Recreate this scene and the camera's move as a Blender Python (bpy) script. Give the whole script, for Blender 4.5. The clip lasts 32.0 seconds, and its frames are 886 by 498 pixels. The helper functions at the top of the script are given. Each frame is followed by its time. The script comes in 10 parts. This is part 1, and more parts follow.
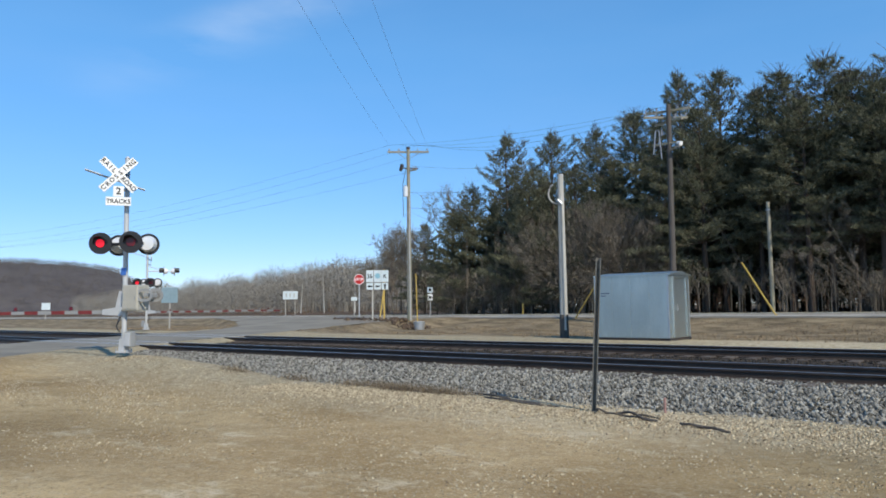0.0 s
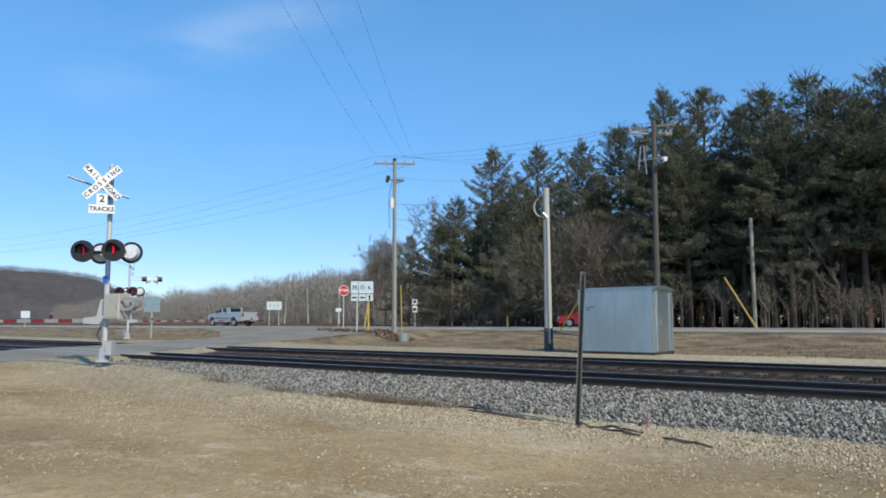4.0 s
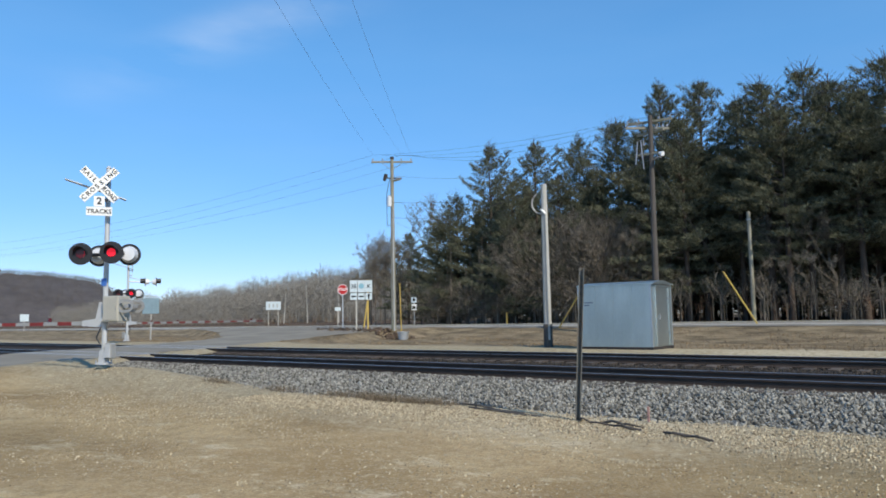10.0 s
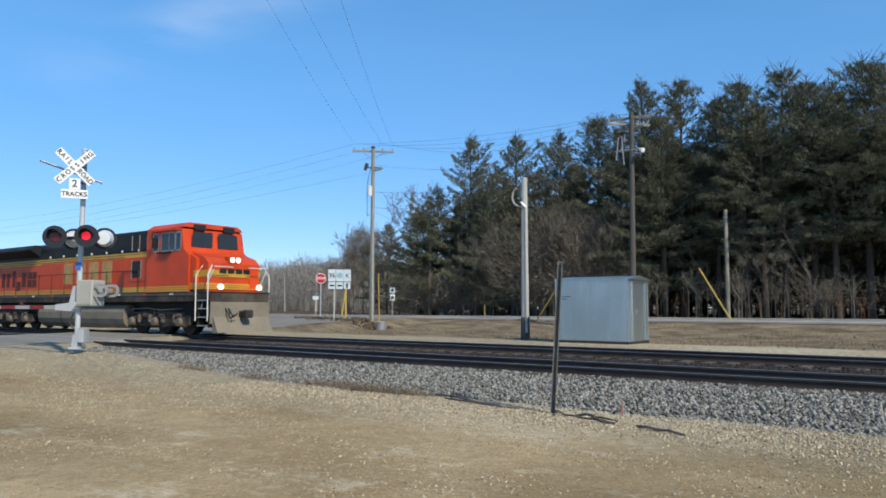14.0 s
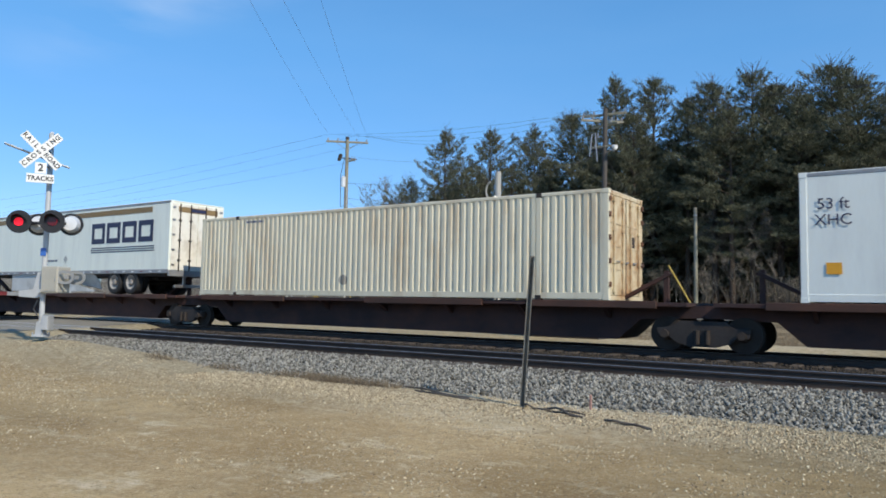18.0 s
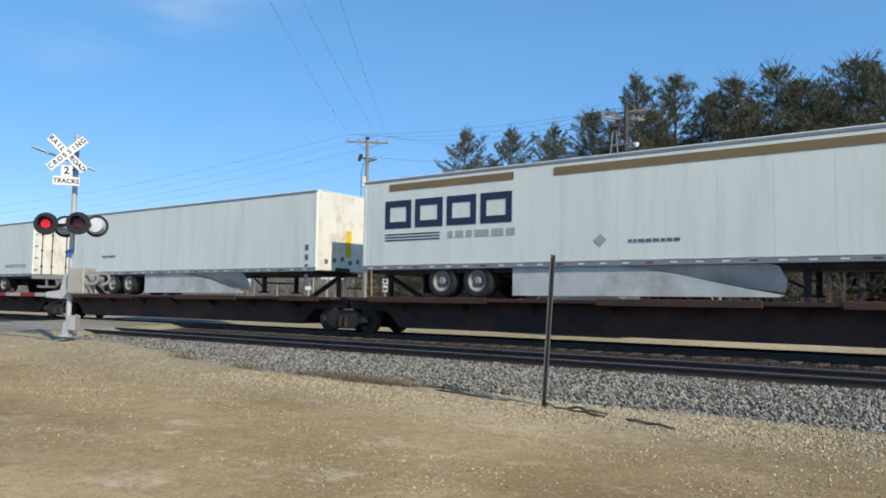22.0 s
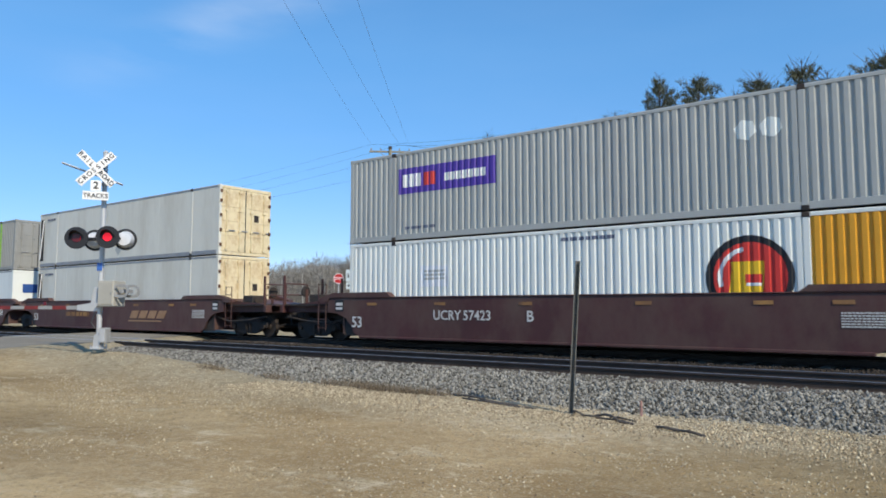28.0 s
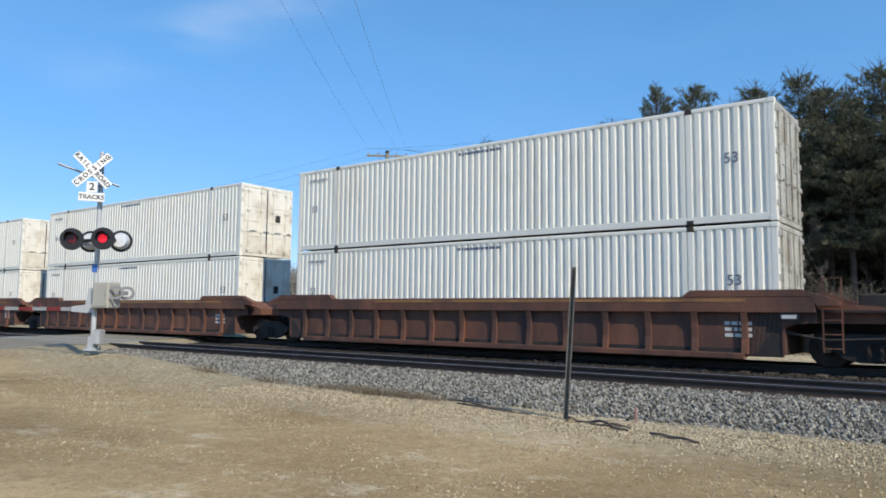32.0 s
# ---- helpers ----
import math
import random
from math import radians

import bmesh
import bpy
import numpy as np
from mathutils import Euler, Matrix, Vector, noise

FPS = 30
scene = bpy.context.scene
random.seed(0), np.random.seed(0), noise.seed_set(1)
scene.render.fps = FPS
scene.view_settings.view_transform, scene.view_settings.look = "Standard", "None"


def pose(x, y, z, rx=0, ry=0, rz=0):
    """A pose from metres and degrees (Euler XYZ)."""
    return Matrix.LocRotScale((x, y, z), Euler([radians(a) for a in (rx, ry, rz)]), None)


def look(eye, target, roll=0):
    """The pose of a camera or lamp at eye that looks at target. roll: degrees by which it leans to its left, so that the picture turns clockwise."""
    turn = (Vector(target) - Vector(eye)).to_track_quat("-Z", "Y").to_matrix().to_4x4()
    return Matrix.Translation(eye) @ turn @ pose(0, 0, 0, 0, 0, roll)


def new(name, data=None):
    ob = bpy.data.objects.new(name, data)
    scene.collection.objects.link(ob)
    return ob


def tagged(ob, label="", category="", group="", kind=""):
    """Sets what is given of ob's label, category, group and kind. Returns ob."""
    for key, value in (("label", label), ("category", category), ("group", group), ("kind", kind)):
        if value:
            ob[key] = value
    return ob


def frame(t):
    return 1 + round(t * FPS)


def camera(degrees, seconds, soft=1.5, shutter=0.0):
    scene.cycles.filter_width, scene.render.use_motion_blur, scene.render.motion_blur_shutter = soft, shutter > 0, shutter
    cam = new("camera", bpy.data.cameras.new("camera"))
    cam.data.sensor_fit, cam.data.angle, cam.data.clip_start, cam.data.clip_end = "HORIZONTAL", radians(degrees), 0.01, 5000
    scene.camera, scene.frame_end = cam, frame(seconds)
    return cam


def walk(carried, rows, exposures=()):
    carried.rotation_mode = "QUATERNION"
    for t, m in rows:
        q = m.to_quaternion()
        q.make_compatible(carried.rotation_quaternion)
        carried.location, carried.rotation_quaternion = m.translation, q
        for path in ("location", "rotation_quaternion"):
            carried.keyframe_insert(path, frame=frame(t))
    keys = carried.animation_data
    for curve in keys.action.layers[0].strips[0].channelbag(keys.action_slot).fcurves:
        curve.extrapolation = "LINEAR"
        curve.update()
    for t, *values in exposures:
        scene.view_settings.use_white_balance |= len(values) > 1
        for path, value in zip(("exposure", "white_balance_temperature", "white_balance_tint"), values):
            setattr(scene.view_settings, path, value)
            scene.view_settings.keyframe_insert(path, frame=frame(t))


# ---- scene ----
# Camera: hand-held beside the crossing, it stays in one place and only turns.
EYE = (0.0, 0.0, 1.11)
cam = camera(63.0, 32.0, soft=1.75, shutter=0.03)
PATH = [
    (0, 39.30, 4.65, 0.80),
    (0.5, 39.25, 4.63, 0.80),
    (1, 38.86, 4.93, 0.71),
    (1.5, 38.80, 5.00, 0.69),
    (2, 38.70, 4.86, 0.46),
    (2.5, 38.67, 5.35, 0.39),
    (3, 38.17, 5.19, 0.02),
    (3.5, 38.04, 5.44, 0.20),
    (5.5, 38.14, 5.79, 0.22),
    (6, 37.97, 5.85, 0.07),
    (6.5, 37.74, 5.66, 0.07),
    (7, 38.18, 5.20, 0.60),
    (7.5, 38.41, 4.99, 0.86),
    (8, 38.25, 5.05, 0.66),
    (8.5, 37.95, 5.21, 0.77),
    (9, 37.97, 5.41, 0.86),
    (9.5, 37.94, 5.44, 0.93),
    (10, 38.04, 5.41, 1.02),
    (10.5, 37.96, 5.44, 0.89),
    (11, 37.27, 5.67, 0.53),
    (11.5, 36.76, 5.20, 0.37),
    (12, 37.55, 4.79, 0.24),
    (12.5, 37.44, 4.78, 0.45),
    (13, 37.04, 4.78, 0.39),
    (13.5, 36.61, 4.86, 0.28),
    (15.5, 35.65, 3.14, -0.89),
    (16, 35.72, 2.45, -0.47),
    (16.5, 34.99, 2.91, -0.68),
    (17, 33.91, 3.91, -0.97),
    (17.5, 33.89, 4.09, -1.16),
    (18, 34.08, 4.14, -0.97),
    (18.5, 34.81, 4.29, -0.85),
    (19, 35.12, 3.63, -0.24),
    (19.5, 36.13, 4.26, -0.26),
    (20, 36.55, 4.55, -0.73),
    (20.5, 36.50, 4.28, -0.60),
    (21, 35.91, 3.99, -0.64),
    (21.5, 35.81, 3.97, -0.65),
    (22, 35.72, 4.06, -0.77),
    (22.5, 35.71, 4.17, -0.82),
    (23, 36.23, 4.52, -0.78),
    (23.5, 36.37, 4.73, -0.84),
    (24, 36.20, 4.91, -0.71),
    (24.5, 36.46, 4.99, -0.70),
    (25, 36.76, 4.91, -0.64),
    (25.5, 36.73, 4.72, -0.56),
    (27.5, 37.23, 4.74, -0.30),
    (28, 37.68, 4.69, -0.04),
    (28.5, 37.69, 4.96, -0.26),
    (29, 37.48, 5.13, -0.51),
    (29.5, 37.28, 5.11, -0.56),
    (30, 37.28, 5.04, -0.53),
    (30.5, 37.00, 4.83, -0.58),
    (31, 37.07, 4.75, -0.66),
    (31.5, 37.29, 4.87, -0.59),
    (32, 37.33, 5.06, -0.55),
]
# the picture's balance turns a little warmer as the white cars fill it
BALANCE = [(0, 0.1, 6700, 10), (17.5, 0.1, 6700, 10), (20, 0.1, 7050, 11), (25, 0.1, 7000, 11), (28, 0.1, 6800, 11), (32, 0.1, 6800, 11)]
walk(cam, [(t, pose(*EYE, 90 + pitch, roll, yaw)) for t, yaw, pitch, roll in PATH], BALANCE)

# ---------------------------------------------------------------- light
SUN_EL, SUN_TO = radians(39.0), Vector((0.945, -0.327, 0.0))
world = bpy.data.worlds.new("sky")
scene.world = world
world.use_nodes = True
wn, wl = world.node_tree.nodes, world.node_tree.links
sky = wn.new("ShaderNodeTexSky")
sky.sky_type, sky.sun_disc = "NISHITA", False
sky.sun_elevation = SUN_EL
sky.sun_rotation = math.atan2(SUN_TO.x, SUN_TO.y)
sky.air_density, sky.dust_density, sky.ozone_density, sky.altitude = 0.85, 0.0, 6.0, 300
wn["Background"].inputs["Strength"].default_value = 0.138
# a thin streak of high cloud and fainter wisps round it
wco = wn.new("ShaderNodeTexCoord")


def sky_axis(way, inner, outer):
    """1 near the plane across that way, falling to 0 at the outer distance from it."""
    d = wn.new("ShaderNodeVectorMath")
    d.operation = "DOT_PRODUCT"
    d.inputs[1].default_value = way
    wl.new(wco.outputs["Generated"], d.inputs[0])
    a = wn.new("ShaderNodeMath")
    a.operation = "ABSOLUTE"
    wl.new(d.outputs["Value"], a.inputs[0])
    r = wn.new("ShaderNodeMapRange")
    r.interpolation_type = "SMOOTHSTEP"
    r.inputs["From Min"].default_value, r.inputs["From Max"].default_value = inner, outer
    r.inputs["To Min"].default_value, r.inputs["To Max"].default_value = 1.0, 0.0
    wl.new(a.outputs["Value"], r.inputs["Value"])
    return r.outputs["Result"]


def sky_math(kind, a, b_):
    x = wn.new("ShaderNodeMath")
    x.operation = kind
    for k, q in enumerate((a, b_)):
        if isinstance(q, float):
            x.inputs[k].default_value = q
        else:
            wl.new(q, x.inputs[k])
    return x.outputs["Value"]


wmap = wn.new("ShaderNodeMapping")
wmap.inputs["Scale"].default_value = (3.0, 3.0, 11.0)
wmap.inputs["Rotation"].default_value = (0.0, 0.3, 0.75)
wno = wn.new("ShaderNodeTexNoise")
wno.inputs["Scale"].default_value, wno.inputs["Detail"].default_value = 1.6, 6.0
wl.new(wco.outputs["Generated"], wmap.inputs["Vector"])
wl.new(wmap.outputs["Vector"], wno.inputs["Vector"])
wra = wn.new("ShaderNodeValToRGB")
wra.color_ramp.elements[0].position, wra.color_ramp.elements[1].position = 0.36, 0.72
wl.new(wno.outputs["Fac"], wra.inputs["Fac"])
streak = sky_math("MULTIPLY", sky_axis((-0.032, 0.530, -0.849), 0.0, 0.05), sky_axis((0.657, 0.650, 0.381), 0.06, 0.26))
streak = sky_math("ADD", sky_math("MULTIPLY", streak, 0.22), 0.02)
wfa = sky_math("MULTIPLY", wra.outputs["Color"], streak)
wmx = wn.new("ShaderNodeMixRGB")
wmx.inputs["Color2"].default_value = (6.0, 6.6, 7.4, 1)
wl.new(wfa, wmx.inputs["Fac"])
whs = wn.new("ShaderNodeHueSaturation")
whs.inputs["Saturation"].default_value, whs.inputs["Value"].default_value = 1.38, 2.28
wga = wn.new("ShaderNodeGamma")
wga.inputs["Gamma"].default_value = 0.67
wl.new(sky.outputs["Color"], wga.inputs["Color"])
wl.new(wga.outputs["Color"], whs.inputs["Color"])
# the clear air near the horizon is less milky than the model's
wse = wn.new("ShaderNodeSeparateXYZ")
wl.new(wco.outputs["Generated"], wse.inputs["Vector"])
whr = wn.new("ShaderNodeValToRGB")
whr.color_ramp.elements[0].position, whr.color_ramp.elements[1].position = 0.0, 0.34
whr.color_ramp.elements[0].color, whr.color_ramp.elements[1].color = (0.66, 0.69, 0.82, 1), (1, 1, 1, 1)
wl.new(wse.outputs["Z"], whr.inputs["Fac"])
whm = wn.new("ShaderNodeMixRGB")
whm.blend_type = "MULTIPLY"
whm.inputs["Fac"].default_value = 1.0
wl.new(whs.outputs["Color"], whm.inputs["Color1"])
wl.new(whr.outputs["Color"], whm.inputs["Color2"])
wl.new(whm.outputs["Color"], wmx.inputs["Color1"])
wl.new(wmx.outputs["Color"], wn["Background"].inputs["Color"])

lamp = bpy.data.lights.new("sun", "SUN")
lamp.energy, lamp.angle, lamp.color = 4.0, radians(0.53), (1.0, 0.925, 0.79)
sun_way = Vector((SUN_TO.x * math.cos(SUN_EL), SUN_TO.y * math.cos(SUN_EL), math.sin(SUN_EL)))
sun = new("sun", lamp)
sun.matrix_basis = look((60, -40, 80), Vector((60, -40, 80)) - sun_way)


# ---------------------------------------------------------------- tools
class Mesh:
    """Collects faces for one part."""

    def __init__(self):
        self.v, self.f = [], []

    def quad(self, a, b, c, d):
        n = len(self.v)
        self.v += [a, b, c, d]
        self.f.append((n, n + 1, n + 2, n + 3))
        return self

    def box(self, x0, y0, z0, x1, y1, z1, c=0.0):
        """A box, with its edges cut by c."""
        x0, x1, y0, y1, z0, z1 = min(x0, x1), max(x0, x1), min(y0, y1), max(y0, y1), min(z0, z1), max(z0, z1)
        n = len(self.v)
        c = min(c, (x1 - x0) * 0.45, (y1 - y0) * 0.45, (z1 - z0) * 0.45)
        if c <= 0:
            self.v += [(x, y, z) for x in (x0, x1) for y in (y0, y1) for z in (z0, z1)]
            self.f += [tuple(n + i for i in q) for q in ((0, 1, 3, 2), (4, 6, 7, 5), (0, 4, 5, 1), (2, 3, 7, 6), (0, 2, 6, 4), (1, 5, 7, 3))]
            return self
        idx = {}
        lo, hi = (x0, y0, z0), (x1, y1, z1)
        for s in ((a, b, d) for a in (0, 1) for b in (0, 1) for d in (0, 1)):
            p = [hi[i] if s[i] else lo[i] for i in range(3)]
            for ax in range(3):
                q = [p[i] + (0 if i == ax else (-c if s[i] else c)) for i in range(3)]
                idx[s, ax] = len(self.v)
                self.v.append(tuple(q))
        for ax in range(3):
            u, w = [i for i in range(3) if i != ax]
            for side in (0, 1):
                loop = []
                for a, b in ((0, 0), (1, 0), (1, 1), (0, 1)):
                    s = [0, 0, 0]
                    s[ax], s[u], s[w] = side, a, b
                    loop.append(idx[tuple(s), ax])
                flip = (side == 0) != (ax == 1)
                self.f.append(tuple(loop[::-1] if flip else loop))
            for a in (0, 1):
                for b in (0, 1):
                    s0, s1 = [0, 0, 0], [0, 0, 0]
                    s0[u], s0[w], s1[u], s1[w] = a, b, a, b
                    s1[ax] = 1
                    s0, s1 = tuple(s0), tuple(s1)
                    q = [idx[s0, u], idx[s1, u], idx[s1, w], idx[s0, w]]
                    self.f.append(tuple(q))
        for s in ((a, b, d) for a in (0, 1) for b in (0, 1) for d in (0, 1)):
            self.f.append((idx[s, 0], idx[s, 1], idx[s, 2]))
        return self

    def cyl(self, p, q, r, r2=None, n=12, caps=True):
        p, q = Vector(p), Vector(q)
        r2 = r if r2 is None else r2
        way = (q - p).normalized()
        side = way.orthogonal().normalized()
        up = way.cross(side)
        k = len(self.v)
        for i in range(n):
            a = 2 * math.pi * i / n
            d = side * math.cos(a) + up * math.sin(a)
            self.v += [tuple(p + d * r), tuple(q + d * r2)]
        for i in range(n):
            j = (i + 1) % n
            self.f.append((k + 2 * i, k + 2 * j, k + 2 * j + 1, k + 2 * i + 1))
        if caps:
            self.f.append(tuple(k + 2 * i for i in range(n))[::-1])
            self.f.append(tuple(k + 2 * i + 1 for i in range(n)))
        return self

    def tube(self, pts, r, n=6):
        """One continuous bent rod through the points."""
        pts = [Vector(p) for p in pts]
        k = len(self.v)
        for i, p in enumerate(pts):
            way = (pts[min(i + 1, len(pts) - 1)] - pts[max(i - 1, 0)]).normalized()
            ref = Vector((0, 0, 1)) if abs(way.z) < 0.9 else Vector((1, 0, 0))
            side = way.cross(ref).normalized()
            up = way.cross(side)
            for j in range(n):
                a = 2 * math.pi * j / n
                self.v.append(tuple(p + (side * math.cos(a) + up * math.sin(a)) * r))
        for i in range(len(pts) - 1):
            for j in range(n):
                a, b = k + i * n + j, k + i * n + (j + 1) % n
                self.f.append((a, b, b + n, a + n))
        self.f.append(tuple(range(k, k + n))[::-1])
        self.f.append(tuple(range(len(self.v) - n, len(self.v))))
        return self

    def prism(self, poly, axis, a, b):
        """A polygon in the plane across axis ('x': y,z; 'y': x,z; 'z': x,y), drawn out from a to b."""
        def at(p, s):
            return (s, p[0], p[1]) if axis == "x" else (p[0], s, p[1]) if axis == "y" else (p[0], p[1], s)
        n, m = len(self.v), len(poly)
        self.v += [at(p, a) for p in poly] + [at(p, b) for p in poly]
        self.f.append(tuple(range(n, n + m))[::-1])
        self.f.append(tuple(range(n + m, n + 2 * m)))
        self.f += [(n + i, n + (i + 1) % m, n + m + (i + 1) % m, n + m + i) for i in range(m)]
        return self

    def data(self, name, material, smooth=False):
        me = bpy.data.meshes.new(name)
        me.from_pydata(self.v, [], self.f)
        me.materials.append(material)
        bm = bmesh.new()
        bm.from_mesh(me)
        bmesh.ops.recalc_face_normals(bm, faces=bm.faces)
        bm.to_mesh(me)
        bm.free()
        if smooth:
            me.polygons.foreach_set("use_smooth", [True] * len(me.polygons))
        return me


def part(name, m, material, parent=None, label="", at=None, smooth=False):
    """Links a collected mesh (or ready mesh data) as one object under a thing or a part."""
    me = m.data(name, material, smooth) if isinstance(m, Mesh) else m
    ob = new(name, me)
    ob.parent = parent
    if at is not None:
        ob.matrix_basis = at if isinstance(at, Matrix) else Matrix.Translation(at)
    if label:
        tagged(ob, label)
    return ob


def thing(name, at, label, category, group="", kind=""):
    ob = new(name)
    ob.empty_display_size = 0.3
    ob.matrix_basis = at if isinstance(at, Matrix) else Matrix.Translation(at)
    return tagged(ob, label, category, group, kind)


def setting(name, m, material, label, category, kind="structure", smooth=False):
    ob = part(name, m, material, None, "", None, smooth)
    return tagged(ob, label, category, "", kind)


def bulk(name, verts, faces, material):
    """A large mesh from arrays: verts (n,3), faces (m,k)."""
    verts, faces = np.asarray(verts, dtype=np.float32), np.asarray(faces, dtype=np.int32)
    me = bpy.data.meshes.new(name)
    k = faces.shape[1]
    me.vertices.add(len(verts))
    me.vertices.foreach_set("co", verts.ravel())
    me.loops.add(faces.size)
    me.loops.foreach_set("vertex_index", faces.ravel())
    me.polygons.add(len(faces))
    me.polygons.foreach_set("loop_start", np.arange(0, faces.size, k, dtype=np.int32))
    me.polygons.foreach_set("loop_total", np.full(len(faces), k, dtype=np.int32))
    me.update(calc_edges=True)
    me.validate()
    me.materials.append(material)
    return me


def words(text, size, material, parent, at, name="lettering", bold=0.0, squeeze=1.0, label=""):
    """Letters in the built-in font, as a thin mesh, centred on their place, in the xy plane of `at`."""
    cu = bpy.data.curves.new(name, "FONT")
    cu.body, cu.size, cu.align_x, cu.align_y = text, size, "CENTER", "CENTER"
    cu.extrude, cu.offset, cu.resolution_u = 0.002, bold, 3
    tmp = bpy.data.objects.new(name, cu)
    me = bpy.data.meshes.new_from_object(tmp)
    bpy.data.objects.remove(tmp)
    bpy.data.curves.remove(cu)
    me.name = name
    me.materials.clear()
    me.materials.append(material)
    if squeeze != 1.0:
        me.transform(Matrix.Diagonal((squeeze, 1, 1, 1)))
    return part(name, me, material, parent, label, at)


# ---------------------------------------------------------------- materials
def mat(name, c, rough=0.6, metal=0.0, var=0.18, scale=1.5, fine=30.0, bump=0.08, stain=None, amount=0.5, stain_scale=0.8, stretch=(1, 1, 1), emit=0.0, spec=0.5, per=0.0):
    """Paint, metal, wood and so on: a base colour that varies at two scales, a stain colour in patches, and relief."""
    m = bpy.data.materials.new(name)
    m.use_nodes = True
    n, l = m.node_tree.nodes, m.node_tree.links
    b = n["Principled BSDF"]
    co = n.new("ShaderNodeTexCoord")
    mp = n.new("ShaderNodeMapping")
    mp.inputs["Scale"].default_value = stretch
    l.new(co.outputs["Object"], mp.inputs["Vector"])
    big, small = n.new("ShaderNodeTexNoise"), n.new("ShaderNodeTexNoise")
    big.inputs["Scale"].default_value, big.inputs["Detail"].default_value = scale, 5.0
    small.inputs["Scale"].default_value, small.inputs["Detail"].default_value = fine, 3.0
    l.new(mp.outputs["Vector"], big.inputs["Vector"])
    l.new(mp.outputs["Vector"], small.inputs["Vector"])
    add = n.new("ShaderNodeMath")
    add.operation = "MULTIPLY_ADD"
    add.inputs[1].default_value = 0.45
    l.new(small.outputs["Fac"], add.inputs[0])
    l.new(big.outputs["Fac"], add.inputs[2])
    ramp = n.new("ShaderNodeValToRGB")
    e = ramp.color_ramp.elements
    e[0].position, e[1].position = 0.45, 1.0
    e[0].color = (*[x * (1 - var) for x in c], 1)
    e[1].color = (*[min(1.0, x * (1 + var)) for x in c], 1)
    l.new(add.outputs["Value"], ramp.inputs["Fac"])
    out = ramp.outputs["Color"]
    if stain:
        sp = n.new("ShaderNodeTexNoise")
        sp.inputs["Scale"].default_value, sp.inputs["Detail"].default_value = stain_scale, 7.0
        sp.inputs["Roughness"].default_value = 0.65
        l.new(mp.outputs["Vector"], sp.inputs["Vector"])
        sr = n.new("ShaderNodeValToRGB")
        sr.color_ramp.elements[0].position = 0.62 - 0.35 * amount
        sr.color_ramp.elements[1].position = 0.86 - 0.25 * amount
        l.new(sp.outputs["Fac"], sr.inputs["Fac"])
        mx = n.new("ShaderNodeMixRGB")
        mx.inputs["Color2"].default_value = (*stain, 1)
        l.new(sr.outputs["Color"], mx.inputs["Fac"])
        l.new(out, mx.inputs["Color1"])
        out = mx.outputs["Color"]
    if per:
        oi = n.new("ShaderNodeObjectInfo")
        hv = n.new("ShaderNodeHueSaturation")
        mr = n.new("ShaderNodeMapRange")
        mr.inputs["To Min"].default_value, mr.inputs["To Max"].default_value = 1 - per, 1 + per
        l.new(oi.outputs["Random"], mr.inputs["Value"])
        l.new(mr.outputs["Result"], hv.inputs["Value"])
        l.new(out, hv.inputs["Color"])
        out = hv.outputs["Color"]
    l.new(out, b.inputs["Base Color"])
    b.inputs["Roughness"].default_value, b.inputs["Metallic"].default_value = rough, metal
    b.inputs["Specular IOR Level"].default_value = spec
    if bump:
        bp = n.new("ShaderNodeBump")
        bp.inputs["Strength"].default_value, bp.inputs["Distance"].default_value = bump, 0.02
        l.new(add.outputs["Value"], bp.inputs["Height"])
        l.new(bp.outputs["Normal"], b.inputs["Normal"])
    if emit:
        b.inputs["Emission Color"].default_value = (*c, 1)
        b.inputs["Emission Strength"].default_value = emit
    return m


def islands(name, a, b_, rough=0.9):
    """A material whose loose pieces each take a shade between a and b_."""
    m = bpy.data.materials.new(name)
    m.use_nodes = True
    n, l = m.node_tree.nodes, m.node_tree.links
    g = n.new("ShaderNodeNewGeometry")
    r = n.new("ShaderNodeValToRGB")
    r.color_ramp.elements[0].color, r.color_ramp.elements[1].color = (*a, 1), (*b_, 1)
    l.new(g.outputs["Random Per Island"], r.inputs["Fac"])
    l.new(r.outputs["Color"], n["Principled BSDF"].inputs["Base Color"])
    n["Principled BSDF"].inputs["Roughness"].default_value = rough
    n["Principled BSDF"].inputs["Specular IOR Level"].default_value = 0.2
    return m


M_ALU = mat("galvanised", (0.55, 0.57, 0.58), 0.45, 0.75, 0.12, 2.0, 20, 0.05)
M_SIGNALPOLE = mat("silver_paint", (0.50, 0.51, 0.51), 0.5, 0.2, 0.12, 3, 30, 0.05)
M_SIGNPALE = mat("pale_blue_white_sign", (0.52, 0.60, 0.62), 0.5, 0, 0.06, 2, 25, 0.02)
M_WHITE = mat("white_paint", (0.78, 0.78, 0.76), 0.5, 0, 0.06, 2, 25, 0.03)
M_BLACK = mat("black_paint", (0.012, 0.012, 0.014), 0.5, 0, 0.3, 4, 30, 0.05)
M_ARMRED = mat("dull_red_reflective", (0.17, 0.022, 0.02), 0.5, 0, 0.2, 4, 30, 0.02)
M_RED = mat("red_reflective", (0.5, 0.02, 0.02), 0.45, 0, 0.15, 4, 30, 0.02)
M_YELLOW = mat("yellow_plastic", (0.52, 0.36, 0.085), 0.5, 0, 0.12, 3, 20, 0.03)
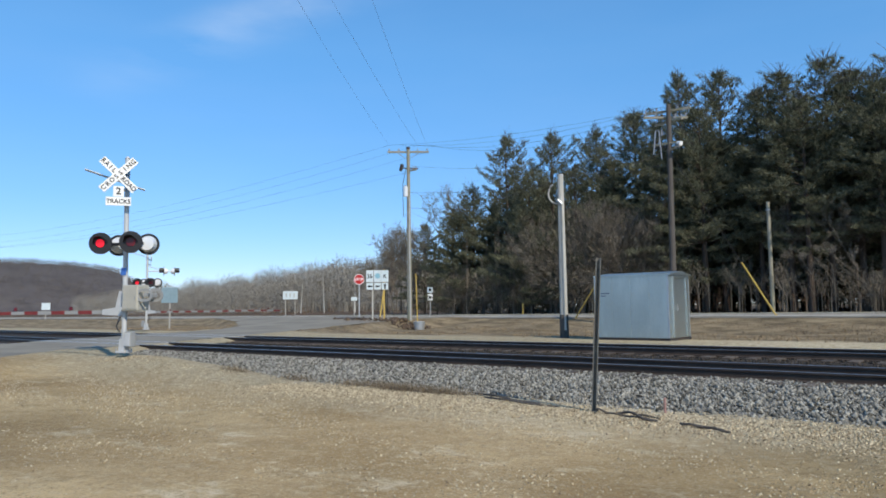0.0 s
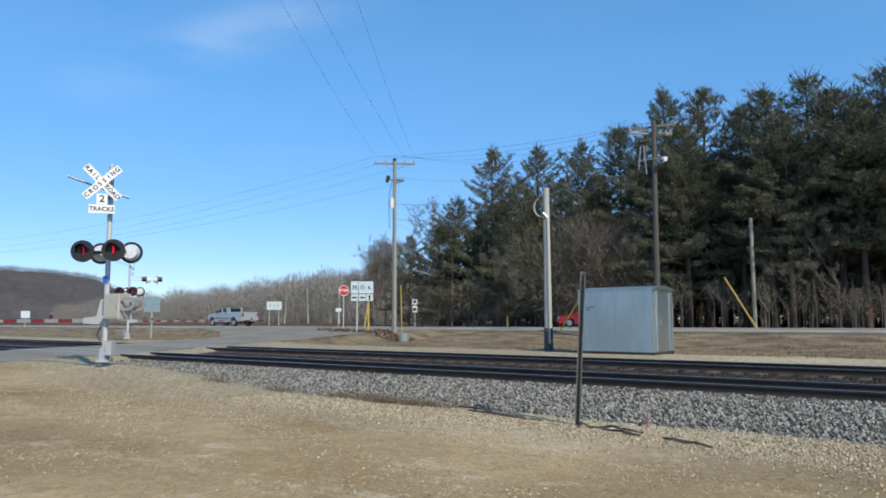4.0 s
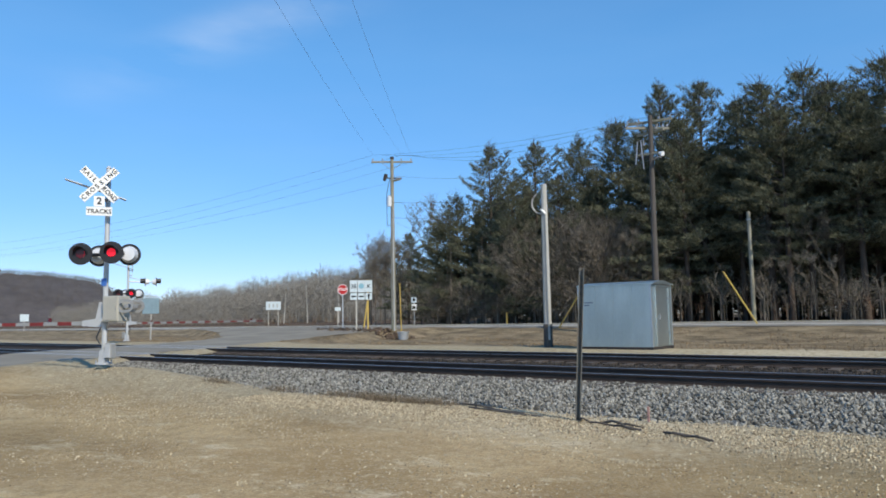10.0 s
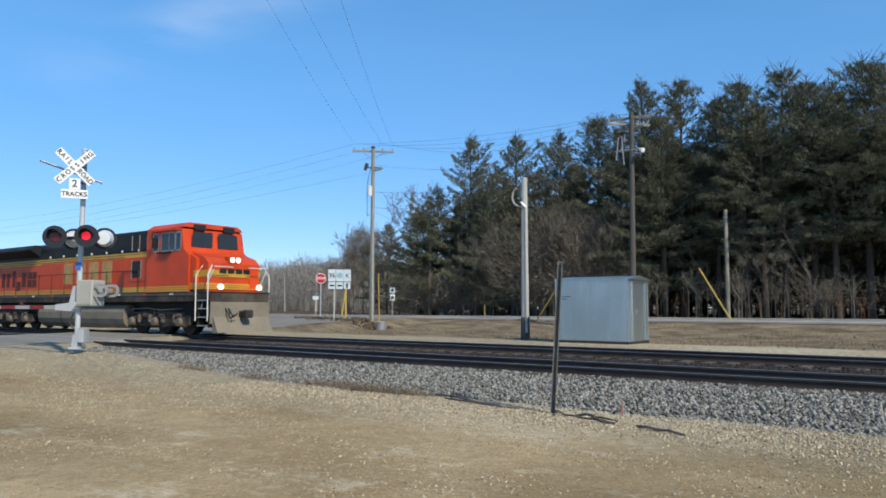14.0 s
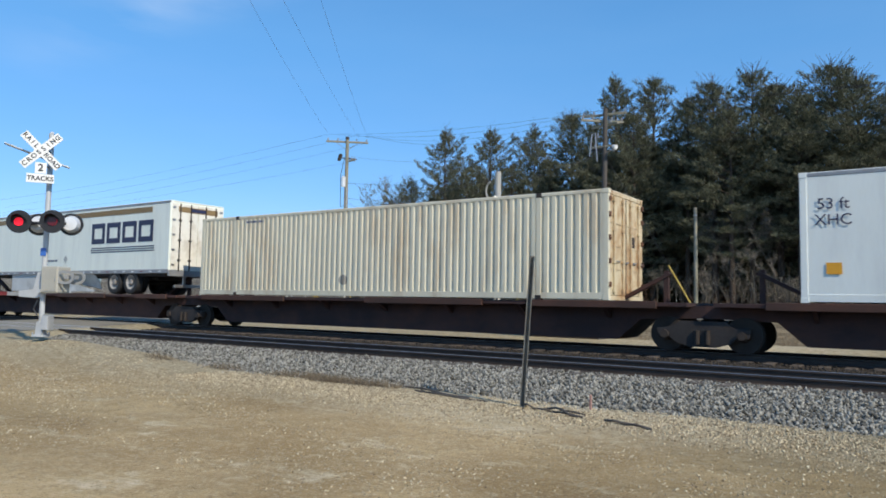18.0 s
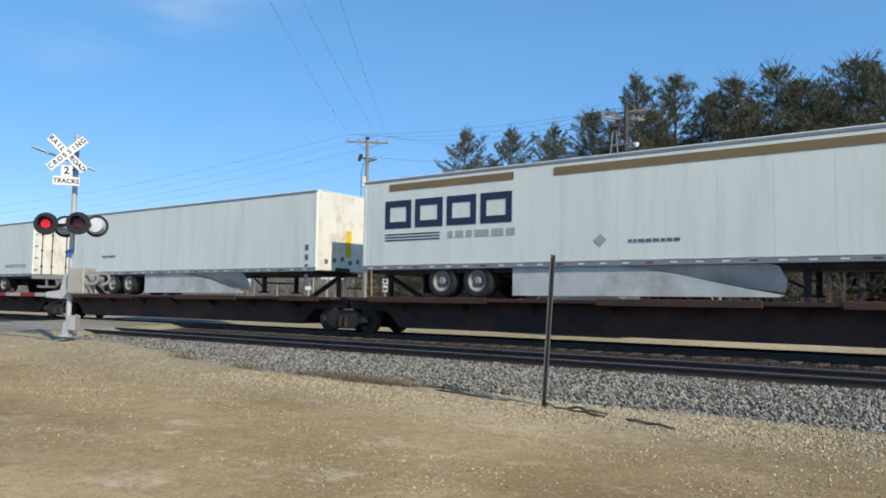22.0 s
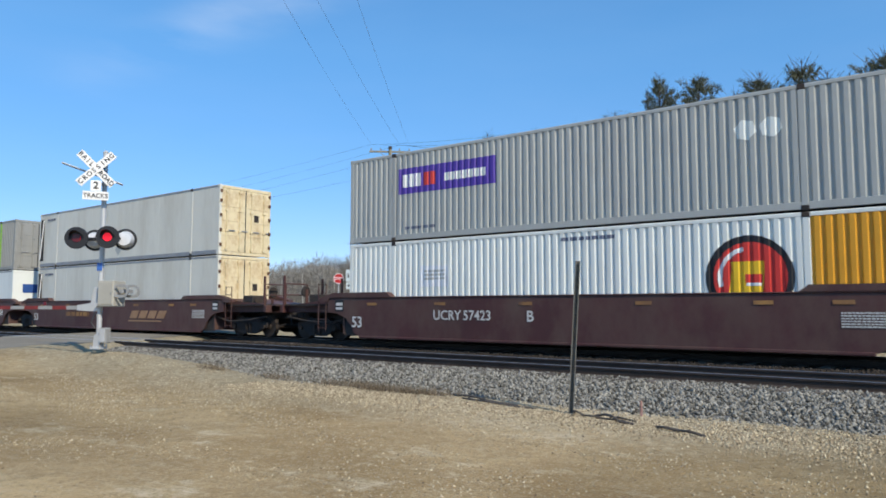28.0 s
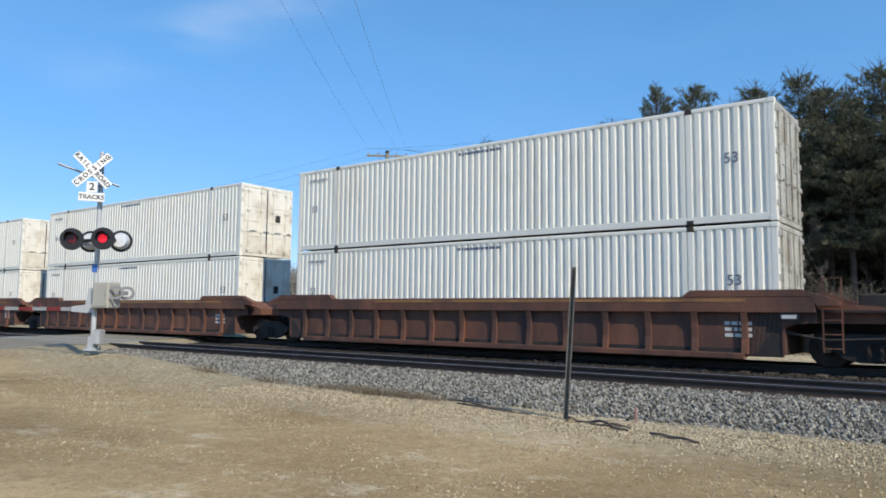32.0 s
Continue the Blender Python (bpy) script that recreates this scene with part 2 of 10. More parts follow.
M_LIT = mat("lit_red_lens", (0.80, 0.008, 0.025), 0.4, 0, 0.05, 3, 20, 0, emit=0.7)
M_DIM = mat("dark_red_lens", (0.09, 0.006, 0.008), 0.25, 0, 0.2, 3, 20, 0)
M_LENSBACK = mat("grey_lamp_back", (0.72, 0.74, 0.76), 0.4, 0.2, 0.1, 3, 20, 0.02)
M_GLASS_DARK = mat("tinted_glass", (0.02, 0.025, 0.03), 0.12, 0, 0.1, 2, 10, 0, spec=0.4)
M_RUBBER = mat("rubber", (0.02, 0.02, 0.02), 0.8, 0, 0.2, 5, 40, 0.1)
M_STEEL = mat("bare_steel", (0.42, 0.41, 0.40), 0.4, 0.8, 0.2, 4, 30, 0.05)
M_SIGNGREEN = mat("sign_blue_green", (0.27, 0.37, 0.40), 0.5, 0, 0.1, 3, 20, 0.02)
M_SIGNBLUE = mat("sign_blue", (0.05, 0.16, 0.5), 0.5, 0, 0.1, 3, 20, 0.02)
M_POLE = mat("weathered_pole_wood", (0.285, 0.262, 0.205), 0.9, 0, 0.3, 2.5, 30, 0.4, stain=(0.20, 0.205, 0.13), amount=0.5, stain_scale=0.4, stretch=(6, 6, 0.5))
M_POLEDARK = mat("creosoted_pole_wood", (0.085, 0.075, 0.066), 0.9, 0, 0.3, 2.5, 30, 0.4, stretch=(6, 6, 0.5))
M_POLEPALE = mat("pale_pole_wood", (0.40, 0.385, 0.345), 0.9, 0, 0.25, 2.5, 30, 0.4, stretch=(6, 6, 0.5))
M_WIREPALE = mat("weathered_wire", (0.24, 0.26, 0.28), 0.6, 0.3, 0.1, 3, 20, 0)
M_WIRE = mat("wire", (0.05, 0.05, 0.055), 0.6, 0.3, 0.1, 3, 20, 0)
M_RUST = mat("rusty_steel", (0.12, 0.06, 0.035), 0.85, 0.2, 0.35, 3, 30, 0.2)
M_DARKSTEEL = mat("dark_underframe", (0.035, 0.03, 0.028), 0.8, 0.2, 0.4, 2, 25, 0.2, stain=(0.10, 0.065, 0.04), amount=0.35)


# ---------------------------------------------------------------- ground
NEAR_Y, FAR_Y = 13.5, 18.8        # centre lines of the two tracks; rail tops at z = 0


def road_mid(y):
    """x of the side road's middle line at y; it crosses the tracks askew."""
    return -25.8 - 0.55 * (y - 9.0)


PY = np.array([-4000, -60, 0, 7, 9.2, 10, 12, 21.5, 23, 26, 30, 36, 38.5, 40.8, 51, 53, 60, 200, 4000.0])
PZ = np.array([-0.6, -0.5, -0.44, -0.41, -0.37, -0.37, -0.5, -0.4, -0.1, -0.12, -0.27, -0.22, 0.02, 0.44, 0.44, 0.40, 0.45, 0.6, 0.6])
RY = np.array([-60, 2, 8, 12, 21, 28, 38, 41, 60.0])
RZ = np.array([-0.5, -0.38, -0.06, -0.03, -0.03, 0.0, 0.38, 0.46, 0.46])


def road_edges(y):
    """x of the side road's left and right edge at y; it flares to meet the highway."""
    y = np.asarray(y, float)
    return road_mid(y) - 3.6 - 0.060 * np.maximum(0, y - 24.0) ** 2, road_mid(y) + 3.6 + 0.030 * np.maximum(0, y - 25.0) ** 2


def ground_z(x, y):
    x, y = np.asarray(x, float), np.asarray(y, float)
    z = np.interp(y, PY, PZ)
    lo, hi = road_edges(y)
    d = np.maximum(x - hi, lo - x)
    w = np.clip(1 - d / 3.0, 0, 1)
    w = w * w * (3 - 2 * w) * (y < 41)
    z = z * (1 - w) + (np.interp(y, RY, RZ) + np.interp(d, [-1.2, -0.35, 0.0], [-0.06, -0.02, 0.011])) * w
    z = z + 0.34 * np.exp(-((x + 18.2) / 3.4) ** 2 - ((y - 9.9) / 1.3) ** 2) * (y < 12)
    rough = 0.012 * np.sin(x * 1.3 + 2.1 * np.sin(y * 0.7)) * np.cos(y * 1.7 + x * 0.31) + 0.02 * np.sin(x * 0.23 + 1.0) * np.sin(y * 0.31)
    bumpy = 0.05 * np.sin(x * 0.9 + y * 0.6) * np.sin(y * 1.3 - x * 0.4) * ((y > 25) & (y < 39))
    return z + rough * (y < 12) + bumpy


def ground_material():
    m = bpy.data.materials.new("bare_ground")
    m.use_nodes = True
    n, l = m.node_tree.nodes, m.node_tree.links
    b = n["Principled BSDF"]
    b.inputs["Roughness"].default_value = 0.95
    b.inputs["Specular IOR Level"].default_value = 0.15
    co = n.new("ShaderNodeTexCoord")
    sep = n.new("ShaderNodeSeparateXYZ")
    l.new(co.outputs["Object"], sep.inputs["Vector"])

    def noise_of(scale, detail=6.0, stretch=(1, 1, 1), rough=0.6):
        mp = n.new("ShaderNodeMapping")
        mp.inputs["Scale"].default_value = stretch
        t = n.new("ShaderNodeTexNoise")
        t.inputs["Scale"].default_value, t.inputs["Detail"].default_value, t.inputs["Roughness"].default_value = scale, detail, rough
        l.new(co.outputs["Object"], mp.inputs["Vector"])
        l.new(mp.outputs["Vector"], t.inputs["Vector"])
        return t.outputs["Fac"]

    def ramp(src, p0, p1, c0=(0, 0, 0), c1=(1, 1, 1)):
        r = n.new("ShaderNodeValToRGB")
        r.color_ramp.elements[0].position, r.color_ramp.elements[1].position = p0, p1
        r.color_ramp.elements[0].color, r.color_ramp.elements[1].color = (*c0, 1), (*c1, 1)
        l.new(src, r.inputs["Fac"])
        return r.outputs["Color"]

    def mixed(fac, a, c):
        x = n.new("ShaderNodeMixRGB")
        for s, k in ((a, "Color1"), (c, "Color2")):
            if isinstance(s, tuple):
                x.inputs[k].default_value = (*s, 1)
            else:
                l.new(s, x.inputs[k])
        l.new(fac, x.inputs["Fac"])
        return x.outputs["Color"]

    def band(lo, hi, wobble=0.6):
        """0 before lo, 1 past hi, along y, with a ragged edge."""
        a = n.new("ShaderNodeMath")
        a.operation = "MULTIPLY_ADD"
        a.inputs[1].default_value = wobble * 2
        l.new(noise_of(0.8, 4), a.inputs[0])
        l.new(sep.outputs["Y"], a.inputs[2])
        r = n.new("ShaderNodeMapRange")
        r.inputs["From Min"].default_value, r.inputs["From Max"].default_value = lo + wobble, hi + wobble
        l.new(a.outputs["Value"], r.inputs["Value"])
        return r.outputs["Result"]

    soil = mixed(ramp(noise_of(0.28, 8, (0.8, 1.0, 1), 0.62), 0.40, 0.60), (0.380, 0.258, 0.122), (0.66, 0.485, 0.262))
    soil = mixed(ramp(noise_of(1.2, 9, (0.7, 1.2, 1), 0.72), 0.55, 0.66, (0, 0, 0), (0.85, 0.85, 0.85)), soil, (0.76, 0.645, 0.44))
    soil = mixed(ramp(noise_of(2.2, 9, (0.8, 1.0, 1), 0.75), 0.50, 0.64, (0, 0, 0), (0.6, 0.6, 0.6)), soil, (0.325, 0.228, 0.110))
    soil = mixed(ramp(noise_of(7, 7, (1, 1, 1), 0.8), 0.53, 0.64, (0, 0, 0), (0.6, 0.6, 0.6)), soil, (0.65, 0.53, 0.34))
    soil = mixed(ramp(noise_of(11, 7, (1, 1, 1), 0.8), 0.53, 0.64, (0, 0, 0), (0.7, 0.7, 0.7)), soil, (0.290, 0.205, 0.100))
    soil = mixed(ramp(noise_of(24, 4, (1, 1, 1), 0.8), 0.54, 0.64, (0, 0, 0), (0.75, 0.75, 0.75)), soil, (0.65, 0.53, 0.34))
    soil = mixed(ramp(noise_of(40, 4, (1, 1, 1), 0.8), 0.54, 0.66, (0, 0, 0), (0.8, 0.8, 0.8)), soil, (0.201, 0.131, 0.064))
    pale = mixed(ramp(noise_of(7, 7, (1, 1, 1), 0.75), 0.40, 0.62), (0.38, 0.30, 0.185), (0.62, 0.535, 0.37))
    pale = mixed(ramp(noise_of(34, 4, (1, 1, 1), 0.8), 0.57, 0.68, (0, 0, 0), (0.8, 0.8, 0.8)), pale, (0.20, 0.165, 0.115))
    grass = mixed(ramp(noise_of(1.1, 8, (0.5, 0.9, 1), 0.7), 0.40, 0.60), (0.085, 0.064, 0.040), (0.285, 0.222, 0.138))
    grass = mixed(ramp(noise_of(22, 4), 0.45, 0.8), grass, (0.30, 0.232, 0.14))
    litter = mixed(ramp(noise_of(0.7, 6), 0.35, 0.7), (0.06, 0.04, 0.028), (0.16, 0.105, 0.06))
    col = mixed(band(7.0, 9.2, 1.0), soil, pale)
    # soil colour darkened towards both ends, with the view's edge falloff painted in
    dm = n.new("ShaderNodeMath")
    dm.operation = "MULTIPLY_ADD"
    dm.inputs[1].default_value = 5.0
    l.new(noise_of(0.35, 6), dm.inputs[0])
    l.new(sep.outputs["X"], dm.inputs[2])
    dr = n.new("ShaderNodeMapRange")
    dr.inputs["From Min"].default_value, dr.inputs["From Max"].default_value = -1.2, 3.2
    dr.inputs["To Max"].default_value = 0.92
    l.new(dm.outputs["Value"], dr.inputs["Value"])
    darkened = n.new("ShaderNodeMixRGB")
    darkened.blend_type = "MULTIPLY"
    darkened.inputs["Color2"].default_value = (0.385, 0.38, 0.32, 1)
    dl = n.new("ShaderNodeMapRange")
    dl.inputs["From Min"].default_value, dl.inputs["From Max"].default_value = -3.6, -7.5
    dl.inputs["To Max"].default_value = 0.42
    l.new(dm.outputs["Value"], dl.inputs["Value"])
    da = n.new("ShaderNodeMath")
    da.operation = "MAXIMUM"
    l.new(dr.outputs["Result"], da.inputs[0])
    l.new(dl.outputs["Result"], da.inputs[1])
    l.new(da.outputs["Value"], darkened.inputs["Fac"])
    l.new(col, darkened.inputs["Color1"])
    col = darkened.outputs["Color"]
    col = mixed(band(24.6, 25.6, 0.9), col, grass)
    col = mixed(band(51.0, 54.0, 1.0), col, litter)
    col = mixed(band(120, 220, 5), col, grass)
    l.new(col, b.inputs["Base Color"])
    bp = n.new("ShaderNodeBump")
    bp.inputs["Strength"].default_value, bp.inputs["Distance"].default_value = 0.9, 0.035
    l.new(noise_of(30, 8, (1, 1, 1), 0.75), bp.inputs["Height"])
    l.new(bp.outputs["Normal"], b.inputs["Normal"])
    return m


def sheet(xs, ys, zf):
    X, Y = np.meshgrid(xs, ys)
    Z = zf(X, Y)
    v = np.stack([X, Y, Z], -1).reshape(-1, 3)
    nx, ny = len(xs), len(ys)
    i = np.arange((ny - 1) * (nx - 1))
    a = (i // (nx - 1)) * nx + i % (nx - 1)
    return v, np.stack([a, a + 1, a + nx + 1, a + nx], -1)


gx = np.concatenate([[-4000, -2000, -900, -400, -250, -180, -130], np.arange(-100, 20, 0.4), [20, 30, 50, 90, 200, 900, 4000]])
gy = np.concatenate([[-4000, -900, -200, -60, -25, -10], np.arange(-4, 12, 0.3), np.arange(12, 23, 1.0), np.arange(23, 54, 0.5), [56, 60, 70, 90, 130, 220, 400, 900, 2000, 4000]])
gv, gf = sheet(gx, gy, ground_z)
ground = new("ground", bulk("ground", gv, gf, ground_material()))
ground.data.polygons.foreach_set("use_smooth", [True] * len(ground.data.polygons))
tagged(ground, "tan gravelly dirt lot with dry verges beyond the tracks", "ground", "", "structure")

M_ASPHALT = mat("worn_grey_asphalt", (0.225, 0.205, 0.168), 0.9, 0, 0.2, 0.5, 40, 0.3, stain=(0.30, 0.275, 0.225), amount=0.4, stain_scale=0.35, spec=0.05)
M_SHOULDER = mat("gravel_shoulder", (0.36, 0.33, 0.28), 0.95, 0, 0.2, 1.0, 50, 0.4)
M_STRIPE = mat("road_paint", (0.62, 0.55, 0.35), 0.8, 0, 0.2, 2, 40, 0.05)
M_STRIPEW = mat("white_road_paint", (0.62, 0.62, 0.58), 0.8, 0, 0.2, 2, 40, 0.05)

# highway beyond the tracks, raised a little, with gravel shoulders
m = Mesh()
m.prism([(41.6, 0.40), (41.7, 0.50), (46.0, 0.545), (50.2, 0.50), (50.3, 0.40)], "x", -900, 400)
highway = setting("road", m, M_ASPHALT, "worn grey asphalt two-lane highway running along the tracks", "road")
m = Mesh()
m.box(-900, 45.86, 0.545, 400, 45.96, 0.552)
m.box(-900, 46.06, 0.545, 400, 46.16, 0.552)
part("centre_line", m, M_STRIPE, highway, "faded yellow double line")
for yy in (42.1, 49.75):
    part("edge_line", Mesh().box(-900, yy, 0.503, 400, yy + 0.12, 0.512), M_STRIPEW, highway, "faded white line")
for y0, y1 in ((40.2, 41.6), (50.3, 51.6)):
    setting("shoulder", Mesh().prism([(y0, 0.36), (y0, 0.45), (y1, 0.485), (y1, 0.36)], "x", -900, 400), M_SHOULDER, "pale gravel road shoulder", "shoulder")

# side road over the tracks, flaring to meet the highway
ys = np.concatenate([np.arange(-40, 0, 4.0), np.arange(0, 42.3, 0.7)])
v, f = [], []
for y in ys:
    lo, hi = (float(q) for q in road_edges(y))
    z = float(np.interp(y, RY, RZ))
    for k in range(9):
        s = k / 8
        v.append((lo + s * (hi - lo), y, z + 0.012 + 0.05 * (0.25 - (s - 0.5) ** 2)))
for j in range(len(ys) - 1):
    for k in range(8):
        a = j * 9 + k
        f.append((a, a + 1, a + 10, a + 9))
side_road = tagged(new("road", bulk("side_road", v, f, M_ASPHALT)), "worn asphalt side road crossing the tracks at an angle", "road", "", "structure")

# ---------------------------------------------------------------- tracks
M_BALLASTBED = mat("ballast_bed", (0.17, 0.162, 0.145), 0.95, 0, 0.4, 9, 34, 0.9)
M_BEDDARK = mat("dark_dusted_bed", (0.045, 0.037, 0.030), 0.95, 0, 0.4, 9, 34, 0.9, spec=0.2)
M_STONE = islands("ballast_stone", (0.055, 0.052, 0.044), (0.38, 0.365, 0.315))
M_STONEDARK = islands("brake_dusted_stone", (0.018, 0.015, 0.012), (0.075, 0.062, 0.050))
M_RAIL = mat("rusted_rail", (0.055, 0.040, 0.032), 0.75, 0.3, 0.3, 3, 40, 0.1)
M_RAILTOP = mat("polished_rail_head", (0.42, 0.41, 0.40), 0.3, 0.9, 0.1, 3, 40, 0.02)
M_TIE = mat("old_tie_wood", (0.075, 0.06, 0.048), 0.9, 0, 0.35, 3, 30, 0.4, stretch=(4, 0.6, 4), per=0.3)
M_PANEL = mat("concrete_crossing_panel", (0.25, 0.235, 0.20), 0.9, 0, 0.2, 1.5, 40, 0.2, spec=0.1)


def bed_edge(y, side):
    """x where the ballast meets the side road."""
    return road_mid(y) + side * 3.9


BP = [(9.75, -0.42), (10.3, -0.36), (11.9, -0.21), (12.65, -0.19), (20.3, -0.19), (20.6, -0.22), (21.9, -0.42)]
for side, far in ((1, 300.0), (-1, -700.0)):
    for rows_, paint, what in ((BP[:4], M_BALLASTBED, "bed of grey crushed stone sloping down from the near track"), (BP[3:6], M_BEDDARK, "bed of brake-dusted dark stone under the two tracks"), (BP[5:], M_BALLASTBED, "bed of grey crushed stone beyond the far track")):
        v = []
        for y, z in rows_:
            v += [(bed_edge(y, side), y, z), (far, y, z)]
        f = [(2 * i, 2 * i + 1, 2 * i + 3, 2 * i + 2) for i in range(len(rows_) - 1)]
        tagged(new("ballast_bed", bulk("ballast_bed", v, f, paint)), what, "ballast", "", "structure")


def stones(n, place, smin, smax, seed):
    """Many loose angular stones: place(rng, n) gives their centres."""
    g = np.random.default_rng(seed)
    base = np.array([(1, 0, 0), (-1, 0, 0), (0, 1, 0), (0, -1, 0), (0, 0, 1), (0, 0, -1)], float)
    tri = np.array([(0, 2, 4), (2, 1, 4), (1, 3, 4), (3, 0, 4), (2, 0, 5), (1, 2, 5), (3, 1, 5), (0, 3, 5)])
    c = place(g, n)
    n = len(c)
    s = g.uniform(smin, smax, (n, 1, 1)) * g.uniform(0.55, 1.0, (n, 1, 3))
    w = base[None] * g.uniform(0.6, 1.4, (n, 6, 1)) * s + g.normal(0, 0.24, (n, 6, 3)) * s
    a, b2 = g.uniform(0, 6.28, n), g.uniform(-0.7, 0.7, n)
    ca, sa, cb, sb = np.cos(a)[:, None], np.sin(a)[:, None], np.cos(b2)[:, None], np.sin(b2)[:, None]
    x, y, z = w[..., 0], w[..., 1] * cb - w[..., 2] * sb, w[..., 1] * sb + w[..., 2] * cb
    w = np.stack([x * ca - y * sa, x * sa + y * ca, z], -1) + c[:, None]
    return w.reshape(-1, 3), (tri[None] + 6 * np.arange(n)[:, None, None]).reshape(-1, 3)


def on_shoulder(g, n):
    y = g.uniform(9.6, 12.72, n)
    x = g.uniform(-26, 7, n)
    keep = (x > bed_edge(y, 1) + 0.2) & (g.uniform(0, 1, n) < np.clip((y - 9.55) / 0.8, 0.12, 1) * np.where(x < -15, np.clip((y - 10.6) * 1.4, 0, 1), 1))
    x, y = x[keep], y[keep]
    z = np.interp(y, [p[0] for p in BP], [p[1] for p in BP])
    return np.stack([x, y, z + g.uniform(-0.01, 0.035, len(x))], -1)


def between_tracks(g, n):
    y = g.uniform(12.85, 20.5, n)
    x = g.uniform(-28, 12, n)
    keep = x > bed_edge(y, 1) + 0.2
    x, y = x[keep], y[keep]
    z = np.interp(y, [p[0] for p in BP], [p[1] for p in BP])
    return np.stack([x, y, z + g.uniform(-0.01, 0.02, len(x))], -1)


v, f = stones(82000, on_shoulder, 0.016, 0.047, 3)
tagged(new("ballast_stones", bulk("ballast_stones", v, f, M_STONE)), "loose grey crushed stone on the ballast shoulder", "ballast", "", "stuff")
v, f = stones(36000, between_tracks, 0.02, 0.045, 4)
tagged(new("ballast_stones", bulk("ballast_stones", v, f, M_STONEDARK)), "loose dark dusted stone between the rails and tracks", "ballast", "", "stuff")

RAIL = [(-0.075, -0.17), (0.075, -0.17), (0.075, -0.155), (0.012, -0.135), (0.012, -0.045), (0.036, -0.035), (0.036, -0.006), (-0.036, -0.006), (-0.036, -0.035), (-0.012, -0.045), (-0.012, -0.135), (-0.075, -0.155)]
for cy in (NEAR_Y, FAR_Y):
    for s in (-0.7175, 0.7175):
        r = setting("rail", Mesh().prism([(cy + s + p, z) for p, z in RAIL], "x", -700, 300), M_RAIL, "rust-brown steel running rail with a polished head", "rail")
        part("rail_head", Mesh().prism([(cy + s - 0.033, -0.006), (cy + s - 0.026, 0.0), (cy + s + 0.026, 0.0), (cy + s + 0.033, -0.006)], "x", -700, 300), M_RAILTOP, r, "worn shiny running surface")
tie_data = Mesh().box(-0.115, -1.3, -0.36, 0.115, 1.3, -0.155, 0.015).data("tie", M_TIE)
for cy in (NEAR_Y, FAR_Y):
    bed = setting("track_ties", Mesh().box(bed_edge(cy, 1) + 0.4, cy - 1.25, -0.37, bed_edge(cy, 1) + 0.6, cy + 1.25, -0.33), M_TIE, "row of dark wooden ties under the rails", "tie")
    x = bed_edge(cy, 1) + 0.9
    while x < 12:
        part("tie", tie_data, None, bed, "", Matrix.Translation((x, cy + random.uniform(-0.04, 0.04), random.uniform(-0.008, 0.008))) @ pose(0, 0, 0, 0, 0, random.uniform(-1.2, 1.2)))
        x += 0.53
# panels in the crossing, between and beside the rails
for cy in (NEAR_Y, FAR_Y):
    cross = thing("crossing_surface", (0, 0, 0), "grey concrete panels between the rails in the road crossing", "crossing", "", "structure")
    for y0, y1 in ((cy - 1.35, cy - 0.78), (cy - 0.65, cy + 0.65), (cy + 0.78, cy + 1.35)):
        for k in range(3):
            xm = road_mid((y0 + y1) / 2)
            part("panel", Mesh().box(xm - 3.8 + 2.55 * k, y0, -0.16, xm - 3.8 + 2.55 * k + 2.52, y1, -0.004, 0.012), M_PANEL, cross)


